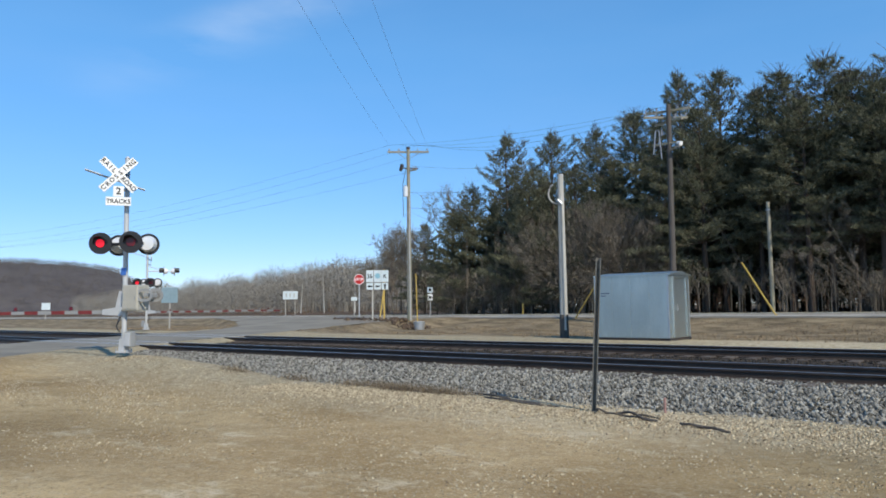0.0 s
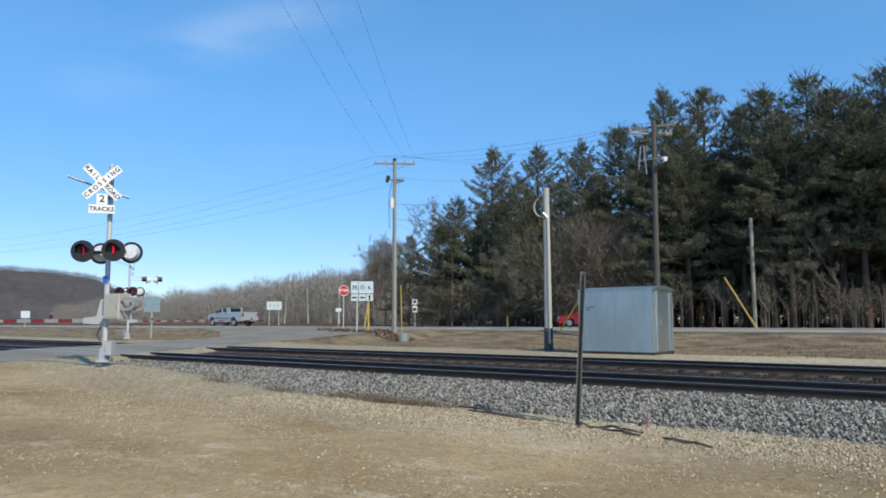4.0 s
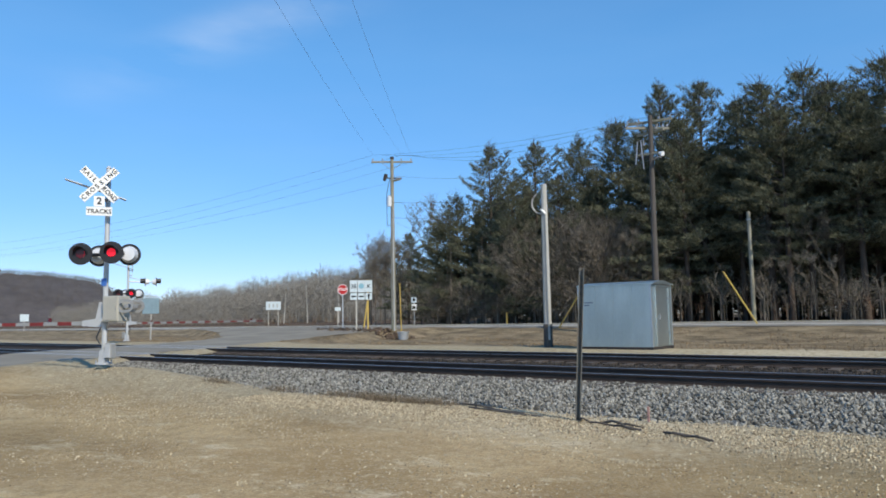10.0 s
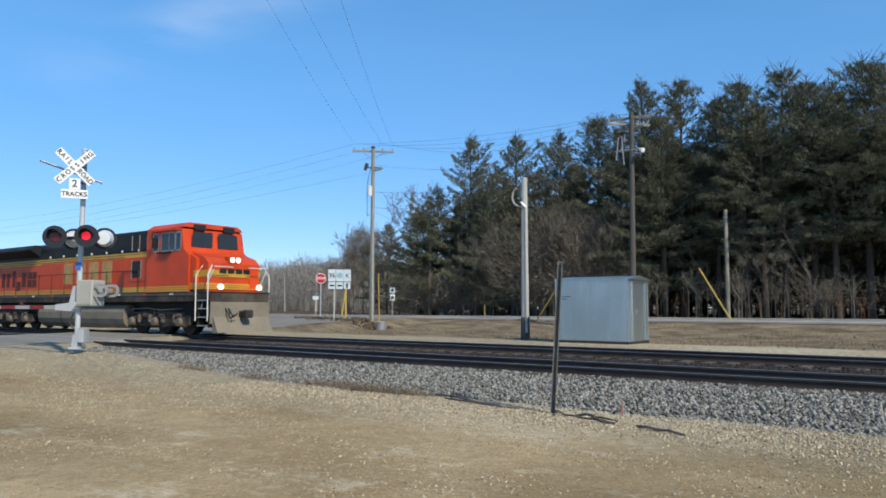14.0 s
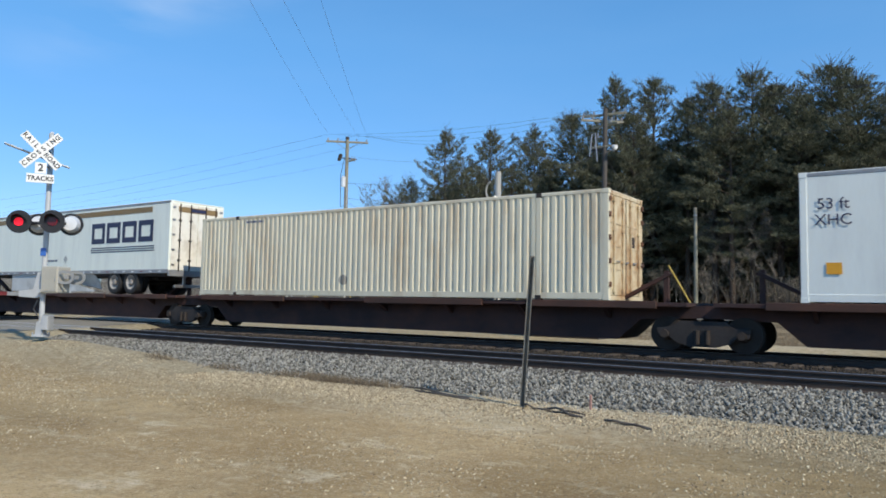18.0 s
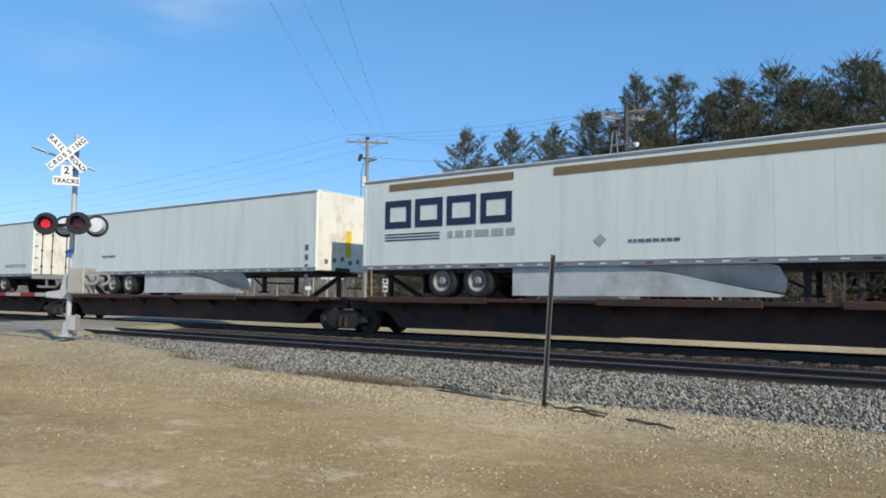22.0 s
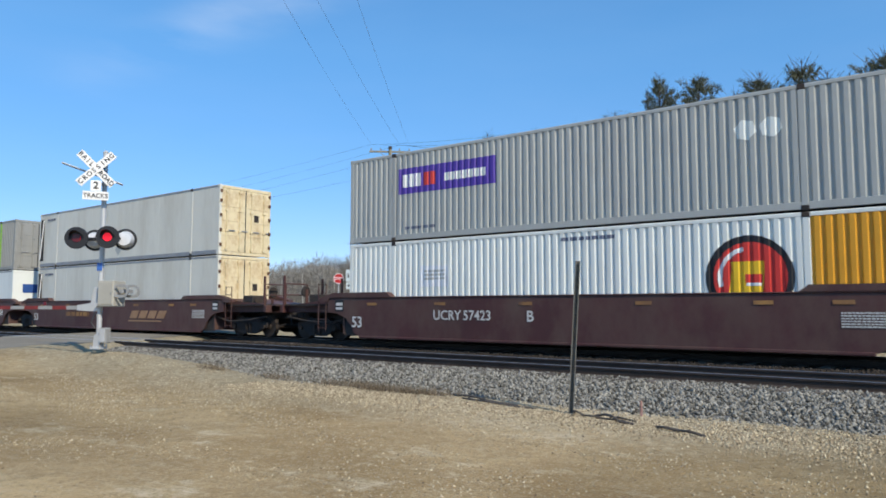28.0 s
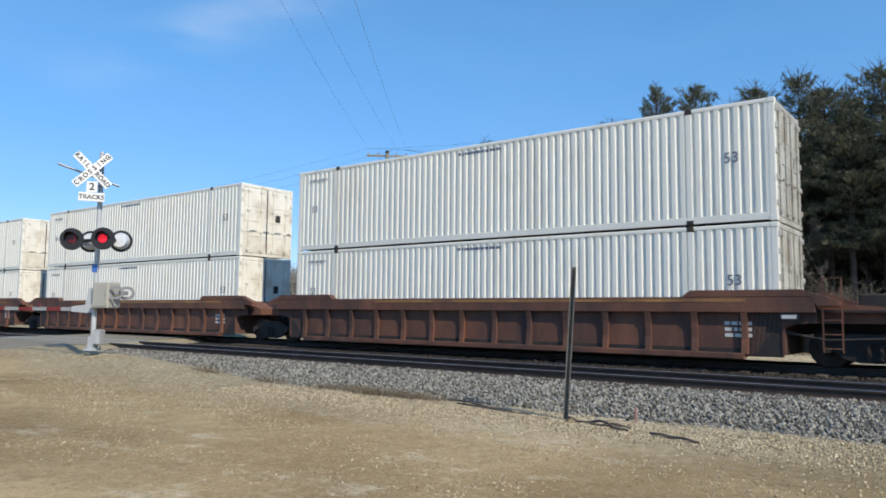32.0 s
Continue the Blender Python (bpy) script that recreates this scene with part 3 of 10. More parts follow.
# ---------------------------------------------------------------- shed and poles
def make_shed():
    t = thing("signal_shed", (-10.95, 23.7, -0.1), "bare aluminium signal bungalow on the gravel beside the tracks", "shed")
    L, W, H = 2.75, 1.85, 2.28
    x0, x1, y0, y1 = -L / 2, L / 2, 0.0, W
    part("base", Mesh().box(x0 - 0.03, y0 - 0.03, -0.05, x1 + 0.03, y1 + 0.03, 0.08, 0.01), M_DARKSTEEL, t, "dark steel base")
    n = 4
    for k in range(n):
        a, b = x0 + L * k / n, x0 + L * (k + 1) / n
        part("wall_panel", Mesh().box(a + 0.002, y0, 0.08, b - 0.002, y0 + 0.03, H - 0.06, 0.006), M_SHED, t)
        part("wall_panel", Mesh().box(a + 0.002, y1 - 0.03, 0.08, b - 0.002, y1, H - 0.06, 0.006), M_SHED, t)
    for x in (x0, x1 - 0.03):
        part("end_panel", Mesh().box(x, y0 + 0.031, 0.08, x + 0.03, y1 - 0.031, H - 0.06, 0.006), M_SHED, t)
    d = part("door", Mesh().box(x1 + 0.002, 0.42, 0.12, x1 + 0.012, 1.5, H - 0.16, 0.004), M_SHED, t, "pale recessed door leaf")
    part("door_frame", Mesh().box(x1 + 0.001, 0.30, 0.1, x1 + 0.05, 0.42, H - 0.1, 0.006).box(x1 + 0.001, 1.5, 0.1, x1 + 0.05, 1.62, H - 0.1, 0.006).box(x1 + 0.001, 0.42, H - 0.16, x1 + 0.05, 1.5, H - 0.08, 0.006), M_SHED, d)
    part("door_handle", Mesh().box(x1 + 0.012, 0.66, 1.0, x1 + 0.06, 0.70, 1.2, 0.005), M_STEEL, d)
    for z in (0.5, 1.7):
        part("hinge", Mesh().cyl((x1 + 0.035, 1.41, z), (x1 + 0.035, 1.41, z + 0.1), 0.012), M_STEEL, d)
    for x in (x0, x1):
        for y in (y0, y1):
            sx, sy = (1 if x < 0 else -1), (1 if y == y0 else -1)
            part("corner_trim", Mesh().box(x - sx * 0.008, y - sy * 0.008, 0.08, x + sx * 0.05, y + sy * 0.012, H - 0.05), M_ALU, t)
    part("roof", Mesh().prism([(y0 - 0.03, H - 0.06), (y1 + 0.03, H - 0.06), (y1 + 0.03, H - 0.03), (W / 2, H + 0.09), (y0 - 0.03, H - 0.02)], "x", x0 - 0.03, x1 + 0.10), M_SHED, t, "shallow pitched metal roof")
    part("vent", Mesh().box(x0 - 0.02, 0.7, 1.6, x0 + 0.0, 1.1, 1.9), M_ALU, t)
    for k, w in enumerate((0.34, 0.2)):
        part("marking", Mesh().box(x0 + 0.25, -0.004, 1.62 - 0.09 * k, x0 + 0.25 + w, -0.001, 1.655 - 0.09 * k), M_FAINT, t, "small worn stencil")
    return t


M_SHED = mat("dull_aluminium_sheet", (0.54, 0.585, 0.565), 0.34, 0.92, 0.12, 1.2, 25, 0.04, stain=(0.64, 0.68, 0.66), amount=0.4, stain_scale=1.2, stretch=(1, 1, 0.3))
M_FAINT = mat("faded_stencil", (0.12, 0.14, 0.2), 0.7, 0, 0.2, 3, 20, 0)
M_INSUL = mat("glazed_insulator", (0.30, 0.31, 0.33), 0.2, 0, 0.15, 3, 20, 0.02)
M_TRANS = mat("grey_transformer", (0.45, 0.47, 0.48), 0.5, 0.3, 0.1, 3, 20, 0.03)
make_shed()


def pole_mesh(h, r0, r1, lean=(0, 0)):
    m = Mesh()
    k = 5
    for i in range(k):
        a, b = i / k, (i + 1) / k
        m.cyl((lean[0] * a, lean[1] * a, h * a - (0.6 if i == 0 else 0)), (lean[0] * b, lean[1] * b, h * b), r0 + (r1 - r0) * a, r0 + (r1 - r0) * b, 10, caps=(i in (0, k - 1)))
    return m


def crossarm(t, h, half, way, braces=True):
    """A timber arm with pin insulators; way: its direction in plan."""
    wx, wy = way
    arm = part("crossarm", Mesh().box(-half, -0.055, -0.06, half, 0.055, 0.06, 0.01), M_POLE, t, "", pose(-wy * 0.14, wx * 0.14, h, 0, 0, math.degrees(math.atan2(wy, wx))))
    for s in (-0.92, -0.45, 0.45, 0.92):
        part("insulator", Mesh().cyl((half * s, 0, 0.06), (half * s, 0, 0.14), 0.015).cyl((half * s, 0, 0.12), (half * s, 0, 0.24), 0.06, 0.035, 8), M_INSUL, arm)
    if braces:
        for s in (-1, 1):
            part("brace", Mesh().cyl((s * half * 0.55, -0.07, -0.03), (0, -0.07, -0.6), 0.018, n=6), M_STEEL, arm)
    return arm


def utility_pole():
    t = thing("utility_pole", (-32.78, 36.5, -0.25), "weathered wooden utility pole with one crossarm and a transformer", "utility pole", "utility poles")
    part("pole", pole_mesh(12.3, 0.17, 0.11), M_POLE, t)
    crossarm(t, 12.1, 1.42, (0.742, 0.67))
    part("side_bracket", Mesh().box(0.1, -0.05, 10.7, 0.75, 0.05, 10.8, 0.01), M_POLE, t)
    for x in (0.45, 0.7):
        part("insulator", Mesh().cyl((x, 0, 10.8), (x, 0, 11.0), 0.05, 0.03, 8), M_INSUL, t)
    part("transformer", Mesh().cyl((0.0, -0.3, 8.95), (0.0, -0.3, 9.6), 0.15, n=14).cyl((0.0, -0.3, 9.6), (0.0, -0.3, 9.68), 0.16, 0.06, 14), M_LENSBACK, t, "pale grey can transformer")
    part("bushing", Mesh().cyl((-0.02, -0.33, 9.5), (-0.02, -0.33, 9.75), 0.035), M_INSUL, t)
    part("cutout", Mesh().cyl((-0.28, -0.3, 11.2), (-0.36, -0.4, 10.75), 0.13, 0.11), M_DARKSTEEL, t, "dark fused cutout")
    part("cutout_arm", Mesh().cyl((0, 0, 10.9), (-0.32, -0.34, 10.98), 0.04), M_DARKSTEEL, t)
    part("pole_cap", Mesh().cyl((0, 0, 12.25), (0, 0, 12.42), 0.13), M_DARKSTEEL, t)
    part("dead_end", Mesh().cyl((0, 0, 10.95), (0.5, 0.45, 10.9), 0.05), M_DARKSTEEL, t)
    part("drop_loop", Mesh().tube([(-0.1, -0.1, 11.0), (-0.3, -0.25, 9.8), (-0.26, -0.25, 7.6), (-0.12, -0.12, 7.7)], 0.02), M_WIRE, t)
    part("conduit", Mesh().cyl((0.16, -0.12, 0), (0.13, -0.1, 8.9), 0.03), M_TRANS, t)
    part("guy_guard", Mesh().cyl((0.42, 0.3, 0.1), (0.36, 0.25, 3.7), 0.035), M_YELLOW, t, "yellow plastic guard")
    return t


def tall_pole():
    t = thing("utility_pole", (-14.75, 37.2, -0.1), "dark creosoted utility pole with two crossarms and cable brackets", "utility pole", "utility poles")
    part("pole", pole_mesh(11.9, 0.18, 0.12, (0.12, 0)), M_POLEDARK, t)
    crossarm(t, 11.6, 1.25, (1, 0.1), False)
    crossarm(t, 11.25, 1.2, (0.75, 0.66), False)
    part("side_bracket", Mesh().box(-0.75, -0.05, 9.6, 0.1, 0.05, 9.7, 0.01), M_POLEDARK, t)
    crossarm(t, 11.0, 0.9, (0.95, -0.3), False)
    part("switch_frame", Mesh().tube([(-0.75, -0.1, 9.3), (-0.6, -0.1, 10.55), (-0.42, -0.1, 10.6), (-0.3, -0.1, 9.0)], 0.03), M_STEEL, t, "bent steel jumper loops")
    part("switch_bar", Mesh().box(-0.8, -0.12, 9.75, 0.55, -0.04, 9.83, 0.01), M_POLE, t)
    part("floodlight", Mesh().cyl((0.62, -0.2, 9.72), (0.85, -0.3, 9.64), 0.08, 0.13, 12), M_WHITE, t, "small white floodlight")
    part("lamp_arm", Mesh().tube([(0.1, 0, 9.4), (0.5, -0.1, 9.55), (0.75, -0.15, 9.6)], 0.03), M_STEEL, t)
    for x, z in ((-0.7, 9.7), (-0.45, 9.7), (-0.3, 10.3), (0.6, 9.5)):
        part("insulator", Mesh().cyl((x, 0, z), (x, 0, z + 0.3), 0.05, 0.03, 8), M_INSUL, t)
    return t


def short_pole():
    t = thing("service_pole", (-14.2, 24.75, -0.12), "pale weathered service pole with a looped cable", "utility pole", "utility poles")
    part("pole", pole_mesh(6.4, 0.16, 0.12), M_POLEPALE, t)
    part("butt_wrap", Mesh().cyl((0, 0, -0.1), (0, 0, 0.9), 0.185, 0.175, 12), M_POLEDARK, t, "dark sheath round the foot")
    part("conduit", Mesh().cyl((0.13, -0.13, 0.3), (0.1, -0.1, 5.2), 0.045), M_POLEPALE, t)
    loop = [(-0.05 - 0.42 * math.sin(a), -0.14, 5.65 + 0.42 * math.cos(a)) for a in [0.55 + i * (math.pi - 0.5) / 9 for i in range(10)]]
    part("cable_loop", Mesh().tube(loop, 0.035), M_POLEPALE, t, "pale looped cable")
    part("weatherhead", Mesh().cyl((0.1, -0.12, 5.2), (-0.05, -0.2, 5.4), 0.06, 0.04), M_ALU, t)
    return t


def stub_pole():
    t = thing("stub_pole", (-13.85, 52.3, 0.45), "short grey stub pole at the edge of the pines", "utility pole", "utility poles")
    part("pole", pole_mesh(7.6, 0.14, 0.12), M_POLE, t)
    part("band", Mesh().cyl((0, 0, 7.0), (0, 0, 7.1), 0.15), M_STEEL, t)
    return t


utility_pole()
tall_pole()
short_pole()
stub_pole()


def guy(a, b, guard, name="guy_wire"):
    """A stay from a, on a pole, down to its anchor b, with a yellow guard of that length at the foot."""
    t = thing(name, b, "steel guy wire with a long yellow guard at its foot", "guy wire", "guy wires")
    a, b = Vector(a), Vector(b)
    part("strand", Mesh().cyl((0, 0, 0), tuple(a - b), 0.012, n=5), M_WIRE, t)
    g = (a - b).normalized()
    part("guard", Mesh().cyl((0, 0, 0), tuple(g * guard), 0.045, n=8), M_YELLOW, t)
    part("anchor_rod", Mesh().cyl(tuple(-g * 0.3), tuple(g * 0.1), 0.02, n=6), M_STEEL, t)


guy((-14.65, 37.2, 9.2), (-10.7, 41.0, 0.42), 3.4)
guy((-14.7, 37.2, 8.7), (-22.2, 40.1, 0.36), 2.7)


def span(a, b, sag, r=0.006, name="overhead_wire", paint=None):
    pts = []
    a, b = Vector(a), Vector(b)
    for i in range(13):
        s = i / 12
        p = a.lerp(b, s)
        pts.append((p.x, p.y, p.z - sag * 4 * s * (1 - s)))
    m = Mesh()
    m.tube(pts, r, 4)
    setting(name, m, paint or M_WIRE, "thin dark overhead line between the poles", "wire", "")


# lines along the highway
for k, dx in enumerate((-1.7, -0.83, 0.83, 1.7)):
    span((-32.78 + dx * 0.57, 36.5 + 0.51 * dx, 12.3), (-14.7 + dx * 0.65, 37.2, 11.75), 0.35 + 0.3 * k)
    if k in (0, 2, 3):
        span((-32.78 + dx * 0.57, 36.5 + 0.51 * dx, 12.3 - (0.5 if k == 3 else 0)), (-120 + dx, 36.5, 12.3 - 0.6 * k), 1.4)
    span((-14.7 + dx * 0.65, 37.2, 11.75), (45 + dx, 37.5, 12.0), 0.9)
span((-32.5, 36.4, 10.8), (-15.4, 37.2, 9.7), 0.6)
span((-32.3, 36.4, 10.4), (-120, 36.4, 10.5), 1.2)
span((-32.8, 36.4, 9.0), (-14.8, 37.2, 8.6), 0.5, 0.009)
span((-14.6, 37.2, 9.6), (45, 37.5, 9.8), 0.6, 0.009)
span((-32.9, 36.4, 8.0), (-14.25, 24.75, 6.1), 0.5, 0.009)
span((-32.7, 36.5, 7.7), (-41.0, 57.0, 8.2), 0.4, 0.008)
span((-14.2, 24.75, 6.2), (-14.7, 37.2, 9.4), 0.3, 0.008)
# lines from the pole over the tracks and the camera
for dx, tx, tz in ((-1.7, -1.4, 12.3), (0.83, -1.6, 13.1), (1.7, 1.6, 12.3)):
    span((-32.78 + dx * 0.57, 36.5 + 0.51 * dx, 12.33), (tx, -8.0, tz), 0.8, 0.0055, paint=M_WIREPALE)


# ---------------------------------------------------------------- post and crossing signals
M_POST = mat("green_rusty_post", (0.15, 0.15, 0.135), 0.8, 0.3, 0.3, 4, 30, 0.15, stain=(0.16, 0.08, 0.04), amount=0.4)


def sign_post():
    t = thing("steel_post", (-4.9, 9.3, -0.38), "bare dark steel channel post with no sign, standing in the gravel", "post")
    t.rotation_euler = (0, radians(3.4), radians(25))
    u = [(0.82 * a, b) for a, b in ((-0.045, -0.03), (-0.028, -0.03), (-0.028, 0.018), (0.028, 0.018), (0.028, -0.03), (0.045, -0.03), (0.045, -0.022), (0.036, -0.022), (0.036, 0.026), (-0.036, 0.026), (-0.036, -0.022), (-0.045, -0.022))]
    part("channel", Mesh().prism(u, "z", -0.4, 2.17), M_POST, t)
    for k in range(8):
        part("bolt_hole", Mesh().cyl((0, 0.015, 2.1 - 0.1 * k), (0, 0.03, 2.1 - 0.1 * k), 0.008, n=6), M_BLACK, t)


sign_post()

LAMPS = []


def flasher(parent, x, y, z, yaw, phase, r=0.288, hood=True):
    """One round signal head: black disc, hood, housing and a lens disc that turns its lit or its dark face out."""
    h = part("signal_head", Mesh().cyl((0, 0.02, 0), (0, -0.02, 0), r, n=28), M_BLACK, parent, "round black background with a red lens", pose(x, y, z, 0, 0, yaw))
    part("housing", Mesh().cyl((0, 0.02, 0), (0, 0.22, 0), r * 0.78, r * 0.6, 18), M_LENSBACK, h, "grey lamp housing")
    hd = Mesh()
    n = 14
    for i in range(n):
        a, b = math.radians(200) * i / n - math.radians(10), math.radians(200) * (i + 1) / n - math.radians(10)
        q = r * 0.6
        hd.quad((q * math.cos(a), -0.02, q * math.sin(a)), (q * math.cos(b), -0.02, q * math.sin(b)), (q * math.cos(b), -0.02 - 0.26 * max(0.15, math.sin(b)), q * math.sin(b)), (q * math.cos(a), -0.02 - 0.26 * max(0.15, math.sin(a)), q * math.sin(a)))
    part("hood", hd, M_BLACK, h)
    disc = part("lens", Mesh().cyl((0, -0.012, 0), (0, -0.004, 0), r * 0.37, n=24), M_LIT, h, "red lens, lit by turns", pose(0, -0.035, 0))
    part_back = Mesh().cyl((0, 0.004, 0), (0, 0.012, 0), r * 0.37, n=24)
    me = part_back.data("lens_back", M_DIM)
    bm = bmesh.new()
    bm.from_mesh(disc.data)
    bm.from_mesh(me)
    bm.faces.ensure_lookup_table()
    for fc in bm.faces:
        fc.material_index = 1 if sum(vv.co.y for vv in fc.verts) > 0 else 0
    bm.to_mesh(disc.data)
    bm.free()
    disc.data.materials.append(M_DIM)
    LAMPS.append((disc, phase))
    return h


def crossing_signal(at, yaw, label, arm_way, arm_len, aim=26, face=36, edge=39, swap=0):
    t = thing("crossing_signal", pose(*at, 0, 0, yaw), label, "crossing signal", "crossing signals")
    part("mast", Mesh().cyl((0, 0, 0.2), (0, 0, 5.2), 0.065, n=14), M_SIGNALPOLE, t, "silver painted steel mast")
    b = part("base", Mesh().box(-0.15, -0.15, 0.0, 0.15, 0.15, 0.06, 0.01).prism([(-0.105, 0.06), (0.105, 0.06), (0.075, 0.38), (-0.075, 0.38)], "y", -0.085, 0.085), M_SIGNALPOLE, t, "cast base box")
    for sx in (-0.13, 0.13):
        for sy in (-0.13, 0.13):
            part("bolt", Mesh().cyl((sx, sy, 0.06), (sx, sy, 0.12), 0.02, n=6), M_STEEL, b)
    jb = part("junction_box", Mesh().box(0.10, -0.13, 0.16, 0.30, 0.09, 0.56, 0.02), M_ARMGREY, t, "grey cable junction box at the foot of the mast")
    part("box_lid", Mesh().box(0.12, -0.142, 0.19, 0.28, -0.131, 0.53, 0.004), M_SIGNALPOLE, jb)
    part("pinnacle", Mesh().cyl((0, 0, 5.2), (0, 0, 5.26), 0.075, 0.03), M_SIGNALPOLE, t)
    # crossbuck
    part("buck_bracket", Mesh().box(-0.04, -0.33, 4.65, 0.04, -0.06, 4.75), M_STEEL, t)
    buck = part("crossbuck", Mesh().box(-0.04, -0.0, 4.68, 0.04, 0.03, 4.82), M_STEEL, t, "white X-shaped railroad crossing sign", pose(0, -0.34, -0.05, 0, 0, face))
    for s, word in ((1, None), (-1, "RAILROAD")):
        bl = part("blade", Mesh().box(-0.58, -0.008 - 0.01 * (s > 0), -0.105, 0.58, 0.008 - 0.01 * (s > 0), 0.105, 0.004), M_WHITE, buck, "", pose(0, -0.014, 4.75, 0, -45 * s, 0))
    for word, ang, yy, mid, wide in (("CROSSING", 45, -0.036, 0.0, 1.0), ("RAIL", -45, -0.026, -0.34, 0.36), ("ROAD", -45, -0.026, 0.34, 0.36)):
        a = math.radians(ang)
        for k, ch in enumerate(word):
            off = mid + wide * (k / (len(word) - 1) - 0.5)
            words(ch, 0.165, M_BLACK, buck, Matrix.Translation((math.cos(a) * off, yy, 4.75 + math.sin(a) * off)) @ pose(0, 0, 0, 90, 0, 0) @ pose(0, 0, 0, 0, 0, ang), name="letter", bold=0.003)
    part("rear_blade", Mesh().box(-0.78, -0.11, -0.012, 0.78, 0.11, 0.012, 0.003), M_ALU, t, "blade of the far-facing crossbuck, seen on edge", pose(-0.37 * math.cos(math.radians(edge)), -0.37 * math.sin(math.radians(edge)) + 0.12, 4.62, 0, 18, edge))
    num = part("track_number_sign", Mesh().box(-0.13, -0.007, 4.12, 0.13, 0.007, 4.40, 0.004), M_WHITE, t, "white plate", pose(0, -0.33, 0, 0, 0, face))
    words("2", 0.26, M_BLACK, num, pose(0, -0.011, 4.26, 90), bold=0.005)
    plate = part("tracks_sign", Mesh().box(-0.31, -0.007, 3.88, 0.31, 0.007, 4.11, 0.004), M_WHITE, t, "white plate", pose(0, -0.33, 0, 0, 0, face))
    words("TRACKS", 0.16, M_BLACK, plate, pose(0, -0.011, 3.99, 90), bold=0.003)
    for zz in (4.0, 4.3):
        part("sign_bracket", Mesh().box(-0.03, -0.32, zz, 0.03, -0.05, zz + 0.05), M_STEEL, t)
    # lamps
    bar = part("lamp_bar", Mesh().box(-0.52, -0.05, 2.85, 0.52, 0.05, 2.93, 0.01).box(-0.1, -0.1, 2.82, 0.1, 0.1, 3.06, 0.01), M_BLACK, t)
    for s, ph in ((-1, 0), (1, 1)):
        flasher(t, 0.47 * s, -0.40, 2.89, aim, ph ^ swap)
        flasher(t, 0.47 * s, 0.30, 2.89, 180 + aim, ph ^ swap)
    part("blue_sign", Mesh().box(-0.08, -0.08, 2.05, 0.08, -0.068, 2.25, 0.003), M_SIGNBLUE, t, "small blue notice")
    # gate machine and arm
    g = part("gate_machine", Mesh().box(0.10, -0.24, 1.11, 0.58, 0.24, 1.78, 0.02), M_GATEBOX, t, "tan gate motor box")
    part("box_door", Mesh().box(0.13, -0.255, 1.16, 0.55, -0.241, 1.73, 0.004), M_GATEBOX, g)
    part("latch", Mesh().box(0.51, -0.27, 1.41, 0.53, -0.256, 1.49), M_STEEL, g)
    part("pivot", Mesh().cyl((0.06, -0.26, 1.15), (0.06, -0.06, 1.15), 0.06), M_SIGNALPOLE, t)
    arm = part("gate_arm", Mesh(), M_WHITE, t, "red and white striped gate arm, lowered over the road", pose(0, 0, 1.08, 0, 0, arm_way))
    n = int(arm_len / 0.41)
    for k in range(n):
        x0 = -0.55 - 0.41 * k
        tw = 0.05 - 0.02 * k / n
        part("stripe", Mesh().box(x0 - 0.405, -0.02, -tw, x0, 0.02, tw, 0.004), M_ARMRED if k % 2 else M_ARMGREY, arm)
    br = Mesh().prism([(0.05, 0.55), (-0.14, 0.55), (-0.24, 0.12), (-0.62, 0.07), (-0.62, -0.07), (-0.1, -0.10), (0.05, 0.0)], "y", -0.05, 0.03)
    part("arm_bracket", br, M_SIGNALPOLE, arm, "bent silver arm support")
    for x in (-1.6, -3.3, -arm_len + 0.2):
        part("arm_light", Mesh().cyl((x, 0.0, 0.06), (x, 0.0, 0.16), 0.05, 0.04, 10), M_DIM, arm, "small red arm light")
    slot = [(0.66 + 0.14 * q + 0.10 * math.cos(a), 0.43 + 0.10 * math.sin(a)) for q, a0 in ((1, -90), (0, 90)) for a in [radians(a0 + 30 * i) for i in range(7)]]
    rim = [(0.66 + 0.14 * q + 0.17 * math.cos(a), 0.43 + 0.17 * math.sin(a)) for q, a0 in ((1, -90), (0, 90)) for a in [radians(a0 + 30 * i) for i in range(7)]]
    cw = Mesh()
    for yy in (-0.27, 0.22):
        for i in range(len(rim)):
            j = (i + 1) % len(rim)
            cw.prism([rim[i], rim[j], slot[j], slot[i]], "y", yy, yy + 0.03)
        cw.box(0.18, yy, 0.30, 0.55, yy + 0.03, 0.54, 0.004)
    cw.box(0.68, -0.24, 0.38, 0.80, 0.22, 0.48, 0.01)
    part("counterweight", cw, M_ARMGREY, arm, "slotted silver counterweight arms")
    part("junction_bracket", Mesh().tube([(-0.05, -0.1, 0.95), (-0.12, -0.16, 0.7), (-0.02, -0.14, 0.55)], 0.02), M_BLACK, t)
    return t


